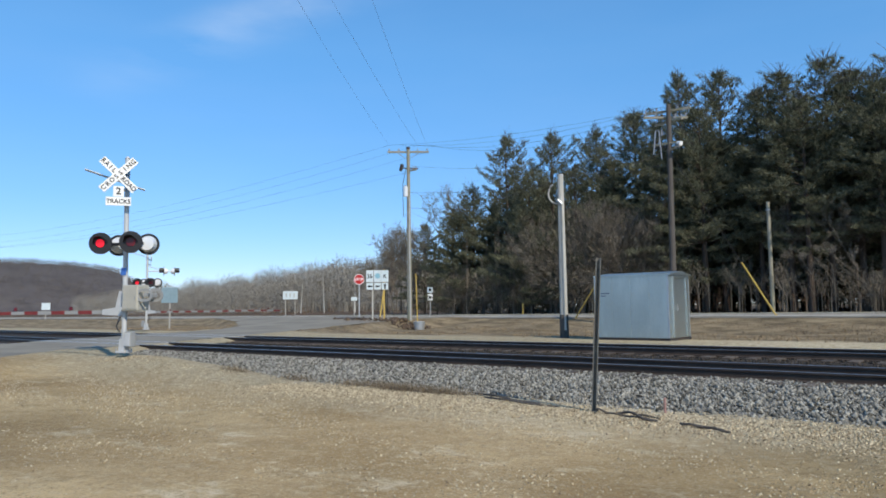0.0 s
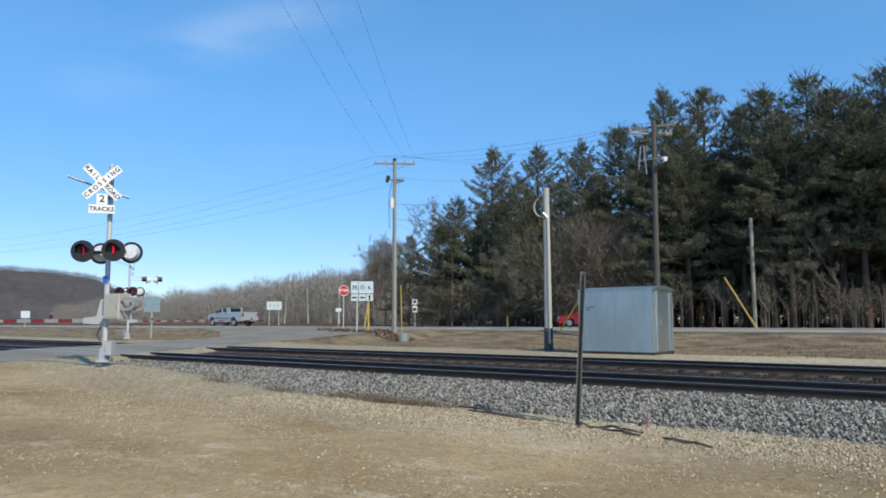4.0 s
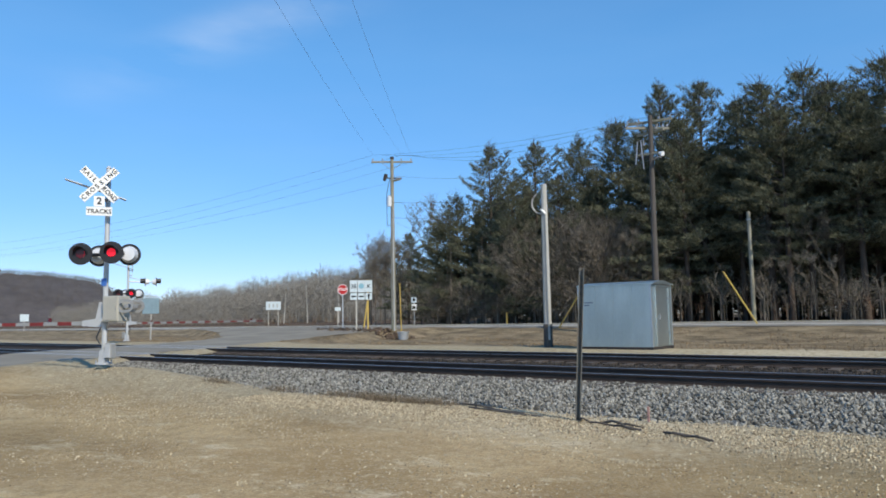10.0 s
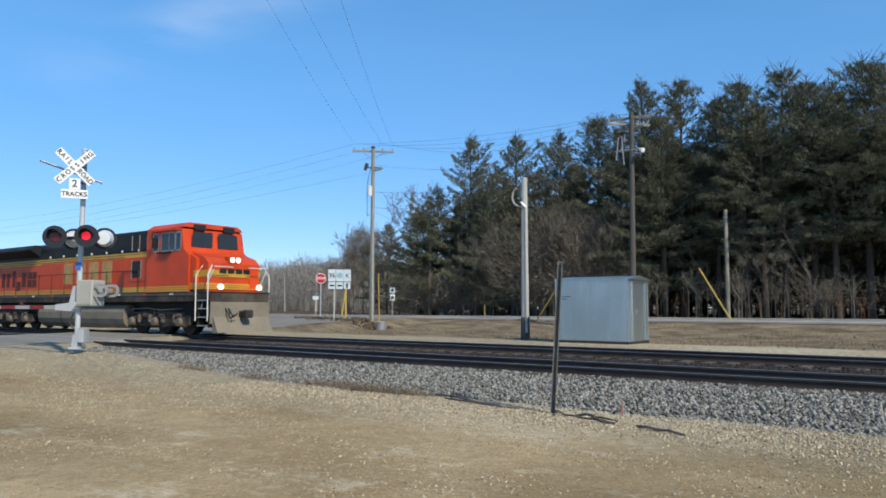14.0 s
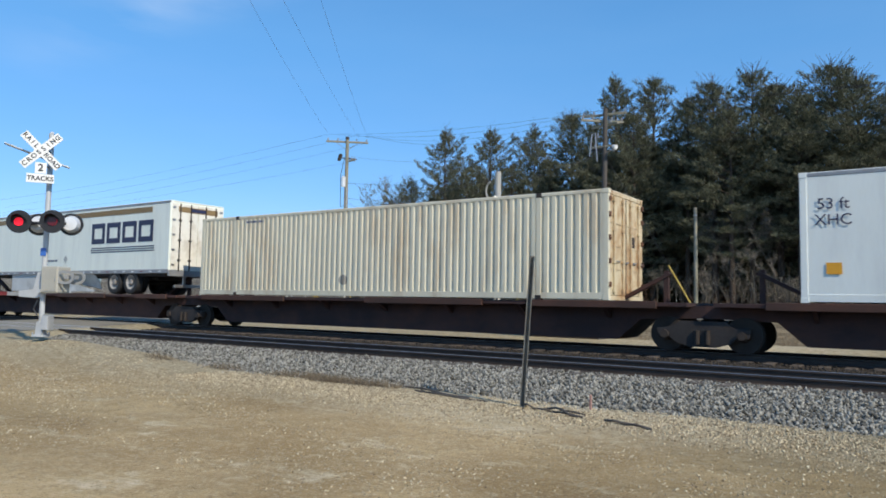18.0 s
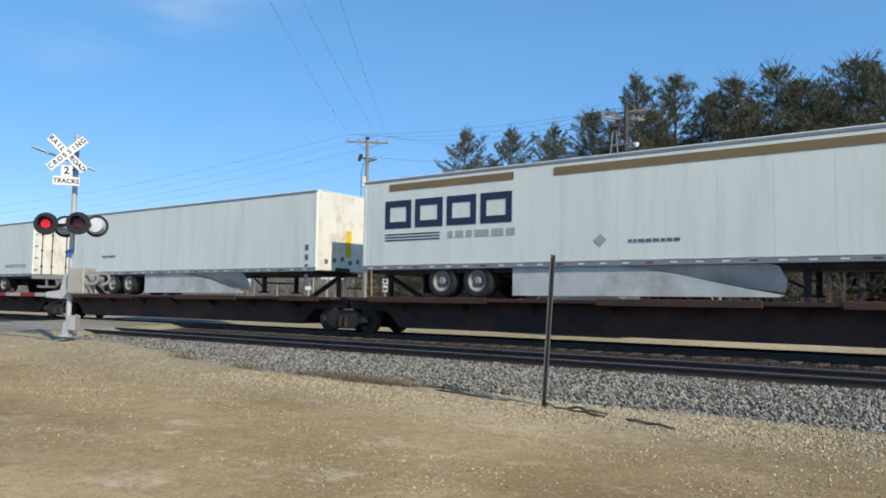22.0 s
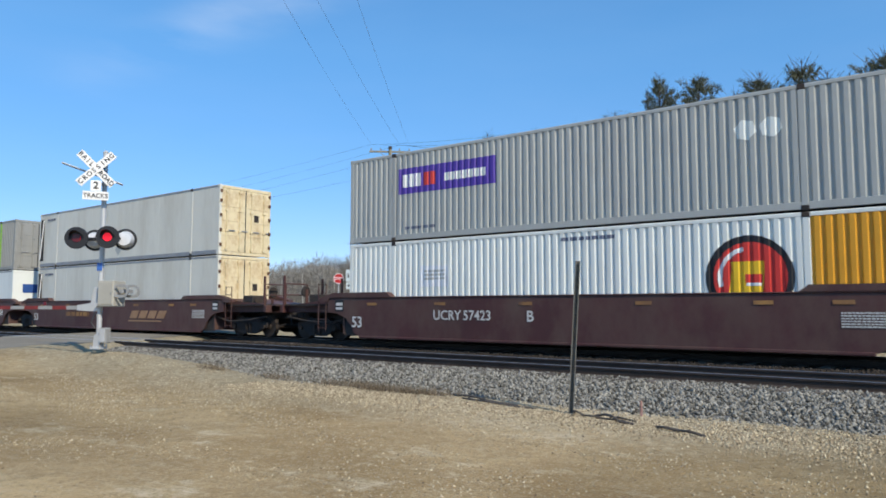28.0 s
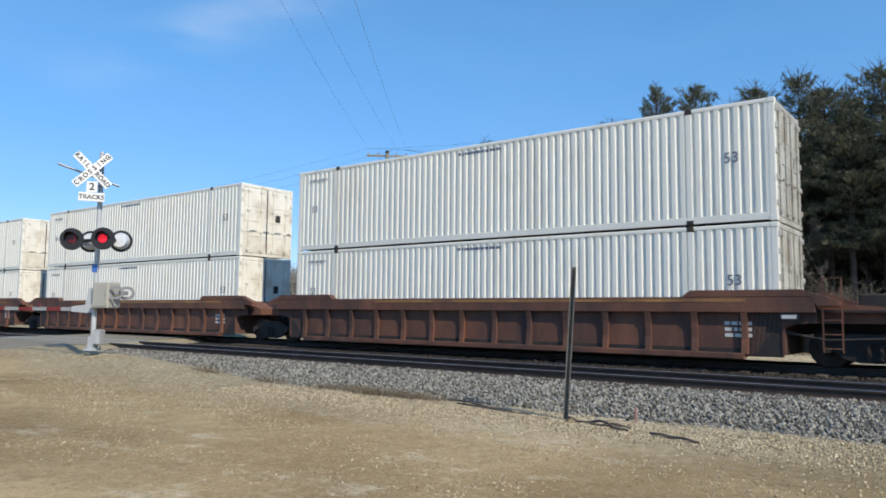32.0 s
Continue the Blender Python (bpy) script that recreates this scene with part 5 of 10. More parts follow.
def graffiti(t, x0, x1, z0, z1, seed, fill, line, y=-1.552):
    """A sprayed tag: fat rounded strokes with dark edges, no readable letters."""
    g = random.Random(seed)
    x, h, layer = x0, z1 - z0, 0
    while x < x1 - 0.2:
        w = g.uniform(0.45, 0.8)
        kind = g.randrange(4)
        zz = z0 + g.uniform(0, 0.12) * h
        hh = h * g.uniform(0.75, 0.95)
        pts = []
        for k in range(13):
            q = k / 12
            if kind == 0:
                p = (0.5 + 0.42 * math.cos(5.6 * q), 0.5 + 0.46 * math.sin(5.6 * q))
            elif kind == 1:
                p = (0.5 + 0.38 * math.sin(2 * math.pi * q), q)
            elif kind == 2:
                p = (0.1 + 0.8 * q, 0.95 * abs(math.sin(math.pi * (0.08 + 0.84 * q))) ** 0.5)
            else:
                p = (0.2 + 0.6 * q * q, 1 - 0.9 * math.sin(math.pi * q * 0.55) + 0.1 * q)
            pts.append((x + w * p[0], zz + hh * min(1.0, max(0.0, p[1]))))
        lift = 0.0012 * (layer % 4)
        layer += 1
        for width, mm, yy in ((0.10, line, y - lift), (0.06, fill, y - 0.006 - lift)):
            m = Mesh()
            n0 = len(pts)
            for k in range(n0):
                (ax, az), (bx, bz) = pts[max(k - 1, 0)], pts[min(k + 1, n0 - 1)]
                d = Vector((bx - ax, bz - az))
                d = d.normalized() if d.length > 1e-4 else Vector((1, 0))
                m.v += [(pts[k][0] - d.y * width, yy - 0.003, pts[k][1] + d.x * width), (pts[k][0] + d.y * width, yy - 0.003, pts[k][1] - d.x * width)]
            m.f += [(2 * k, 2 * k + 1, 2 * k + 3, 2 * k + 2) for k in range(n0 - 1)]
            part("sprayed_stroke", m, mm, t)
        x += w * 0.55


def ladder(t, x, y, z0, z1, w=0.4, paint=None):
    paint = paint or M_DARKSTEEL
    ld = part("ladder", Mesh().box(x - w / 2, y - 0.02, z0, x - w / 2 + 0.03, y, z1).box(x + w / 2 - 0.03, y - 0.02, z0, x + w / 2, y, z1), paint, t)
    z = z0 + 0.08
    while z < z1:
        part("rung", Mesh().cyl((x - w / 2, y - 0.01, z), (x + w / 2, y - 0.01, z), 0.013, n=6), paint, ld)
        z += 0.3


def well_unit(u, paint, label, ribs, first, last, tall_end=None, half=9.68):
    """One unit of an articulated well car. first and last: its outer ends carry couplers and platforms."""
    t = rolling("well_car", u, 0.0, label, "rail car", "well cars")
    W = 1.54
    L = 7.55
    top = 1.46
    for s in (-1, 1):
        inset = 0.10 if ribs else 0.0
        y0, y1 = (s * (W - inset), s * (W - 0.06 - inset))
        arch = [(L + 1.3, top), (L + 1.3, 0.98), (L + 0.85, 0.93), (L + 0.45, 0.78), (L + 0.2, 0.55), (L + 0.05, 0.30), (L - 0.15, 0.19)]
        prof = arch[::-1] + [(-x, z) for x, z in arch]
        sp = part("side_wall", Mesh().prism(prof, "y", min(y0, y1), max(y0, y1)), paint, t)
        part("top_chord", Mesh().box(-L - 1.28, s * (W + 0.03), top - (0.28 if ribs else 0.02), L + 1.28, s * (W - 0.16), top + (0.09 if ribs else 0.02), 0.02), paint, t)
        part("bottom_chord", Mesh().box(-L + 0.2, s * (W + 0.03), 0.13, L - 0.2, s * (W - 0.15), 0.27 if ribs else 0.21, 0.015), paint, t)
        if ribs:
            n = ribs
            for k in range(n + 1):
                x = -L + 0.2 + (2 * L - 0.4) * k / n
                part("rib", Mesh().prism([(s * (W - 0.1), 0.25), (s * (W + 0.025), 0.25), (s * (W - 0.03), 0.6), (s * (W - 0.02), 0.95), (s * (W + 0.025), 1.19), (s * (W - 0.1), 1.19)], "x", x - 0.07, x + 0.07), paint, t)
        for e in (-1, 1):
            part("end_chord", Mesh().prism([(e * 5.95, top + (0.09 if ribs else 0.02)), (e * 6.15, top + (0.24 if ribs else 0.17)), (e * (L + 1.0), top + (0.24 if ribs else 0.17)), (e * (L + 1.75), top - 0.02), (e * (L + 1.75), top - 0.12), (e * (L + 1.3), top - 0.12), (e * (L + 1.2), top + (0.09 if ribs else 0.02))], "y", s * (W + 0.035), s * (W - 0.2)), paint, t)
    part("floor", Mesh().box(-L + 0.2, -W + 0.07, 0.24, L - 0.2, W - 0.07, 0.37), M_DARKSTEEL, t)
    for e, outer in ((1, first), (-1, last)):
        reach = 11.4 if outer else half - 0.25
        pf = part("end_platform", Mesh().prism([(e * (L + 0.0), 0.95), (e * (L + 0.75), 0.95), (e * reach, 0.98), (e * reach, 1.2), (e * (L + 0.6), 1.5), (e * (L + 0.0), 1.5)], "y", -1.25, 1.25), paint if not outer else paint, t)
        part("bulkhead", Mesh().box(e * (L + 0.58), -1.46, 0.25, e * (L + 0.64), 1.46, top), paint, t)
        for s in (-1, 1):
            # dark plate added so the arch looks dark, hiding the pale container
            part("dark_end_fill", Mesh().box(e * (L - 0.35), s * (W - 0.10), 0.2, e * (L + 0.6), s * (W - 0.13), 1.2), M_DARKSTEEL, t)
        if outer:
            part("draft_sill", Mesh().box(e * (L + 0.7), -0.28, 0.7, e * 11.5, 0.28, 1.05, 0.02), M_DARKSTEEL, t)
            part("coupler", Mesh().box(e * 11.45, -0.09, 0.74, e * 11.75, 0.09, 0.98, 0.03).box(e * 11.6, -0.2, 0.7, e * 11.9, 0.16, 1.02, 0.05), M_DARKSTEEL, t)
            ladder(t, e * (L + 1.6), -W + 0.02, 0.35, 1.95, paint=paint)
            part("placard", Mesh().box(e * (L + 0.55), -W - 0.006, 1.0, e * (L + 0.95), -W - 0.001, 1.38), M_BLACK, t, "black placard with a pale edge")
            part("placard_bars", Mesh().box(e * (L + 0.6), -W - 0.009, 1.06, e * (L + 0.9), -W - 0.006, 1.14).box(e * (L + 0.6), -W - 0.009, 1.2, e * (L + 0.9), -W - 0.006, 1.3), M_PALE, t)
            part("handbrake_box", Mesh().box(e * 9.6, -1.2, 1.22, e * 10.2, -0.5, 1.6, 0.03), M_DARKSTEEL, t)
            part("brake_rigging", Mesh().tube([(e * 8.2, -1.3, 0.75), (e * 9.0, -1.32, 0.6), (e * 10.2, -1.3, 0.66), (e * 11.2, -1.3, 0.8)], 0.035).tube([(e * 10.5, -0.6, 0.7), (e * 10.9, -0.65, 0.4), (e * 11.4, -0.5, 0.5)], 0.03), M_DARKSTEEL, t)
            part("end_beam", Mesh().box(e * 11.25, -1.5, 0.95, e * 11.4, 1.5, 1.22, 0.015), paint, t)
            for yy in (-1.45, 1.45):
                part("grab_post", Mesh().box(e * 11.2, yy - 0.04, 1.2, e * 11.28, yy + 0.04, 2.3, 0.01), paint, t)
            part("brake_wheel", Mesh().cyl((e * 10.9, -0.75, 1.72), (e * 10.84, -0.75, 1.72), 0.2, n=18), M_DARKSTEEL, t)
            part("brake_stand", Mesh().box(e * 10.8, -0.8, 1.2, e * 10.84, -0.7, 1.8), paint, t)
            part("end_cage", Mesh().tube([(e * 11.2, -1.45, 2.0), (e * 11.2, -0.4, 2.0)], 0.025).tube([(e * 11.2, -1.45, 1.6), (e * 11.2, -0.4, 1.6)], 0.025).tube([(e * 11.2, -0.4, 1.25), (e * 11.2, -0.4, 2.0)], 0.025), paint, t)
            part("walkway", Mesh().box(e * (L + 0.9), -1.45, 1.2, e * 11.3, 1.45, 1.25), M_DARKSTEEL, t)
            part("brake_hose", Mesh().tube([(e * 11.4, -0.35, 0.85), (e * 11.6, -0.4, 0.45), (e * 11.85, -0.36, 0.55)], 0.03), M_RUBBER, t)
        else:
            part("connector", Mesh().box(e * (half - 0.5), -0.3, 0.78, e * (half + 0.02), 0.3, 1.1, 0.03), M_DARKSTEEL, t)
        if tall_end:
            for yy in (-1.35, -0.9):
                part("upright", Mesh().box(e * (L + 1.45), yy - 0.09, 1.15, e * (L + 1.7), yy + 0.09, 2.05, 0.02), tall_end, t, "yellow guide upright")
    if first:
        bogie(t, 9.85)
    bogie(t, -half if not last else -9.85)
    return t


def spine_unit(u, half_r, half_l, first, last, label):
    """One platform of an articulated spine car: a deep narrow centre sill with side brackets."""
    t = rolling("spine_car", u, 0.0, label, "rail car", "spine cars")
    part("centre_sill", Mesh().prism([(-half_l, 1.1), (-half_l, 0.8), (-half_l + 1.6, 0.75), (-half_l + 2.2, 0.22), (half_r - 2.2, 0.22), (half_r - 1.6, 0.75), (half_r, 0.8), (half_r, 1.1)], "y", -0.75, 0.75), M_SPINE, t)
    part("deck", Mesh().box(-half_l + 0.3, -1.25, 1.07, half_r - 0.3, 1.25, 1.17, 0.01), M_SPINE, t)
    for a, b in ((-0.86, -0.35), (0.0, 0.42), (0.62, 0.9)):
        part("deck_edge", Mesh().box(a * half_l, -1.3, 1.02, b * half_r, -1.22, 1.2, 0.012), M_DECK, t, "rust-orange worn edge")
    for k in range(7):
        x = -half_l + 2.4 + (half_l + half_r - 4.8) * k / 6
        part("bracket", Mesh().prism([(-1.24, 1.07), (-0.74, 1.07), (-0.74, 0.75)], "x", x - 0.05, x + 0.05), M_SPINE, t)
    for e, outer, hf in ((1, first, half_r), (-1, last, half_l)):
        if outer:
            part("coupler", Mesh().box(e * hf, -0.1, 0.76, e * (hf + 0.75), 0.1, 0.98, 0.03), M_DARKSTEEL, t)
            ladder(t, e * (hf - 0.4), -1.3, 0.5, 1.2)
        part("hitch_post", Mesh().box(e * (hf - 1.1), -0.06, 1.17, e * (hf - 1.22), 0.06, 2.0).prism([(e * (hf - 1.1), 1.95), (e * (hf - 2.6), 1.17), (e * (hf - 2.4), 1.17), (e * (hf - 1.0), 1.9)], "y", -0.1, 0.1), M_SPINE, t)
    if first:
        bogie(t, half_r - 1.0)
    bogie(t, -half_l if not last else -half_l + 1.0)
    return t


M_SKIRT = mat("dusty_skirt_plastic", (0.58, 0.585, 0.56), 0.7, 0, 0.12, 1, 20, 0.02, stain=(0.30, 0.29, 0.26), amount=0.4)
M_TYRERIM = mat("dusty_pale_rim", (0.33, 0.31, 0.28), 0.7, 0.0, 0.25, 3, 20, 0.03, stain=(0.16, 0.12, 0.09), amount=0.45, stain_scale=3)


def lathe(rings, n=26, front=True):
    """A body of revolution about y; rings: (y, radius)."""
    m = Mesh()
    for y, r in rings:
        m.v += [(r * math.cos(2 * math.pi * k / n), y, r * math.sin(2 * math.pi * k / n)) for k in range(n)]
    for i in range(len(rings) - 1):
        m.f += [(i * n + k, i * n + (k + 1) % n, (i + 1) * n + (k + 1) % n, (i + 1) * n + k) for k in range(n)]
    m.f += [tuple(range((len(rings) - 1) * n, len(rings) * n))[::-1]] + ([tuple(range(n))] if front else [])
    return m


TYRE = lathe([(-0.10, 0.27), (-0.25, 0.30), (-0.275, 0.34), (-0.28, 0.44), (-0.25, 0.50), (-0.02, 0.52), (-0.01, 0.49), (0.01, 0.49), (0.02, 0.52), (0.25, 0.50), (0.28, 0.44), (0.275, 0.34), (0.25, 0.30), (0.10, 0.27)]).data("tyre", M_RUBBER)
DISH = lathe([(-0.262, 0.31), (-0.255, 0.285), (-0.15, 0.20), (-0.13, 0.13), (-0.24, 0.11), (-0.26, 0.08), (-0.262, 0.005), (0.0, 0.005)], 22, False).data("rim", M_TYRERIM)


def tyre_set(t, x, z, paint=None):
    for s in (-1, 1):
        w = part("wheel", TYRE, None, t, "black dual tyre with a pale dished rim", (x, 0.98 * s, z + 0.52))
        part("rim", DISH, None, w, "", pose(0, 0, 0, 0, 0, 0 if s < 0 else 180))
    part("axle", Mesh().cyl((x, -0.9, z + 0.52), (x, 0.9, z + 0.52), 0.07), M_DARKSTEEL, t)


def trailer(u, label, rear, wheels, skirt, top=4.93):
    """A 53-foot van trailer on a spine car. rear: +1 when its doors face the train's head."""
    t = rolling("van_trailer", u, 1.17, label, "trailer", "trailers on the train")
    z0, z1 = 0.87, top - 1.17
    W, L = 1.295, 8.08
    n = 13
    for k in range(n):
        a, b = -L + 0.06 + (2 * L - 0.12) * k / n, -L + 0.06 + (2 * L - 0.12) * (k + 1) / n
        part("side_panel", Mesh().box(a + 0.002, -W, z0 + 0.16, b - 0.002, -W + 0.02, z1 - 0.08), M_TRAILER, t)
    part("body", Mesh().box(-L, -W + 0.02, z0 + 0.03, L, W, z1 - 0.03, 0.01), M_TRAILER, t)
    part("top_rail", Mesh().box(-L, -W - 0.012, z1 - 0.09, L, -W + 0.05, z1, 0.012), M_RAILGREY, t, "grey aluminium top rail")
    part("bottom_rail", Mesh().box(-L, -W - 0.014, z0, L, -W + 0.05, z0 + 0.16, 0.012), M_RAILGREY, t, "riveted grey bottom rail")
    part("roof", Mesh().box(-L, -W, z1 - 0.02, L, W, z1 + 0.02, 0.01), M_TRAILER, t)
    for x in (-L - 0.005, L - 0.12):
        part("corner_post", Mesh().box(x, -W - 0.01, z0 + 0.02, x + 0.125, -W + 0.1, z1 - 0.01, 0.02), M_TRAILER, t)
    for k in range(26):
        plate(t, -7.8 + 0.61 * k, -7.62 + 0.61 * k, z0 + 0.055, z0 + 0.095, M_ARMRED if k % 4 == 3 else M_WHITE, -W - 0.0145, "reflector")
    part("rail_lip", Mesh().box(-L, -W - 0.022, z0 + 0.135, L, -W - 0.01, z0 + 0.165, 0.004), M_SKIRT, t)
    e = rear
    if e < 0:
        part("nose_wall", Mesh().box(L + 0.001, -W + 0.1, z0 + 0.05, L + 0.02, W - 0.1, z1 - 0.06, 0.008), M_CDOORWHITE, t, "stained white front wall")
        part("air_panel", Mesh().box(L + 0.02, 0.15, z0 + 0.55, L + 0.03, 0.42, z0 + 1.5), M_LOGOYEL, t, "narrow yellow notice strip")
        for k in range(5):
            part("notice", Mesh().box(L + 0.02, -0.9 + 0.4 * k, z0 + 0.28 + 0.06 * (k % 3), L + 0.028, -0.74 + 0.4 * k, z0 + 0.44 + 0.06 * (k % 3)), M_FAINT, t)
        part("air_line_plate", Mesh().box(L + 0.02, -0.35, z0 + 0.02, L + 0.06, 0.35, z0 + 0.16, 0.006), M_BLACK, t)
    if e > 0:
        part("door_notice", Mesh().box(L + 0.031, 0.55, z0 + 0.7, L + 0.036, 0.75, z0 + 1.0), M_FAINT, t)
        for s in (0, 1):
            y0 = -W + 0.08 + s * 1.22
            d = part("door", Mesh().box(L + 0.001, y0, z0 + 0.14, L + 0.03, y0 + 1.2, z1 - 0.1, 0.006), M_CDOORWHITE, t)
            for yy in (0.35, 0.85):
                part("lock_rod", Mesh().cyl((L + 0.055, y0 + yy, z0 + 0.1), (L + 0.055, y0 + yy, z1 - 0.1), 0.026, n=8), M_DARKSTEEL, d)
                for zz in (0.5, 1.3, 2.1):
                    part("rod_bracket", Mesh().box(L + 0.03, y0 + yy - 0.07, z0 + zz, L + 0.07, y0 + yy + 0.07, z0 + zz + 0.06, 0.006), M_DARKSTEEL, d)
            for zz in (0.3, 0.9, 1.5, 2.1, 2.6):
                part("hinge", Mesh().box(L + 0.03, y0 + (0.0 if s == 0 else 1.05), z0 + zz, L + 0.045, y0 + (0.15 if s == 0 else 1.2), z0 + zz + 0.08), M_STEEL, d)
        part("rear_sill", Mesh().box(L - 0.05, -W, z0 - 0.12, L + 0.05, W, z0 + 0.12, 0.01), M_RAILGREY, t)
        part("bumper", Mesh().box(L - 0.02, -1.0, 0.3, L + 0.06, 1.0, 0.42, 0.01).box(L - 0.02, -0.6, 0.3, L + 0.04, -0.5, z0).box(L - 0.02, 0.5, 0.3, L + 0.04, 0.6, z0), M_STEEL, t)
    for w in wheels:
        tyre_set(t, w, 0.0)
    part("slider_frame", Mesh().box(min(wheels) - 0.9, -0.6, 0.62, max(wheels) + 0.9, 0.6, z0, 0.02), M_DARKSTEEL, t)
    part("mud_flap", Mesh().box(wheels[0] + e * 0.75, -1.2, 0.15, wheels[0] + e * 0.77, -0.7, 0.75), M_RUBBER, t)
    gx = -e * 4.9
    for yy in (-0.8, 0.8):
        part("landing_leg", Mesh().box(gx - 0.07, yy - 0.07, 0.18, gx + 0.07, yy + 0.07, z0, 0.01).box(gx - 0.14, yy - 0.12, 0.12, gx + 0.14, yy + 0.12, 0.18), M_DARKSTEEL, t)
    part("landing_brace", Mesh().cyl((gx, -0.8, 0.5), (gx, 0.8, 0.5), 0.03).cyl((gx, -0.8, 0.3), (gx + e * 1.2, -0.5, z0), 0.03), M_DARKSTEEL, t)
    part("floor_beam", Mesh().box(-L + 0.3, -1.15, z0 - 0.11, L - 0.3, 1.15, z0 + 0.02), M_DARKSTEEL, t)
    part("kingpin_plate", Mesh().box(-e * 7.8, -0.6, z0 - 0.06, -e * 6.2, 0.6, z0, 0.01), M_DARKSTEEL, t)
    if not skirt:
        part("air_tank", Mesh().cyl((-5.2, -0.95, 0.52), (-3.3, -0.95, 0.52), 0.26, n=16).cyl((-5.3, -0.95, 0.52), (-5.2, -0.95, 0.52), 0.18, 0.26, 16), M_DARKSTEEL, t, "long dark tank slung under the floor")
    if skirt:
        a, b = skirt
        lo = 0.10
        flap = [(a, lo), (b - 0.12, lo + 0.01), (b, lo + 0.05), (b - (b - a) * 0.16, lo + 0.26), (b - (b - a) * 0.34, z0 - 0.22), (b - (b - a) * 0.55, z0), (a, z0)]
        part("side_skirt", Mesh().prism(flap, "y", -W + 0.05, -W + 0.07), M_SKIRT, t, "dusty grey-white aerodynamic side skirt")
        m = Mesh()
        n_ = [(b - (b - a) * 0.55, z0), (b - (b - a) * 0.34, z0 - 0.22), (b - (b - a) * 0.16, lo + 0.26), (b - 0.05, lo + 0.12), (b + 0.02, lo + 0.4), (b - 0.12, z0 - 0.06), (b - 0.3, z0)]
        m.v = [(x_, -W + 0.08 + 0.5 * (z0 - z_), z_) for x_, z_ in n_] + [(x_, -W + 0.10 + 0.5 * (z0 - z_), z_) for x_, z_ in n_]
        k_ = len(n_)
        m.f = [tuple(range(k_)), tuple(range(k_, 2 * k_))[::-1]] + [(q, (q + 1) % k_, (q + 1) % k_ + k_, q + k_) for q in range(k_)]
        part("skirt_tail", m, M_SKIRT, t, "tail of the skirt, turned inward")
    return t


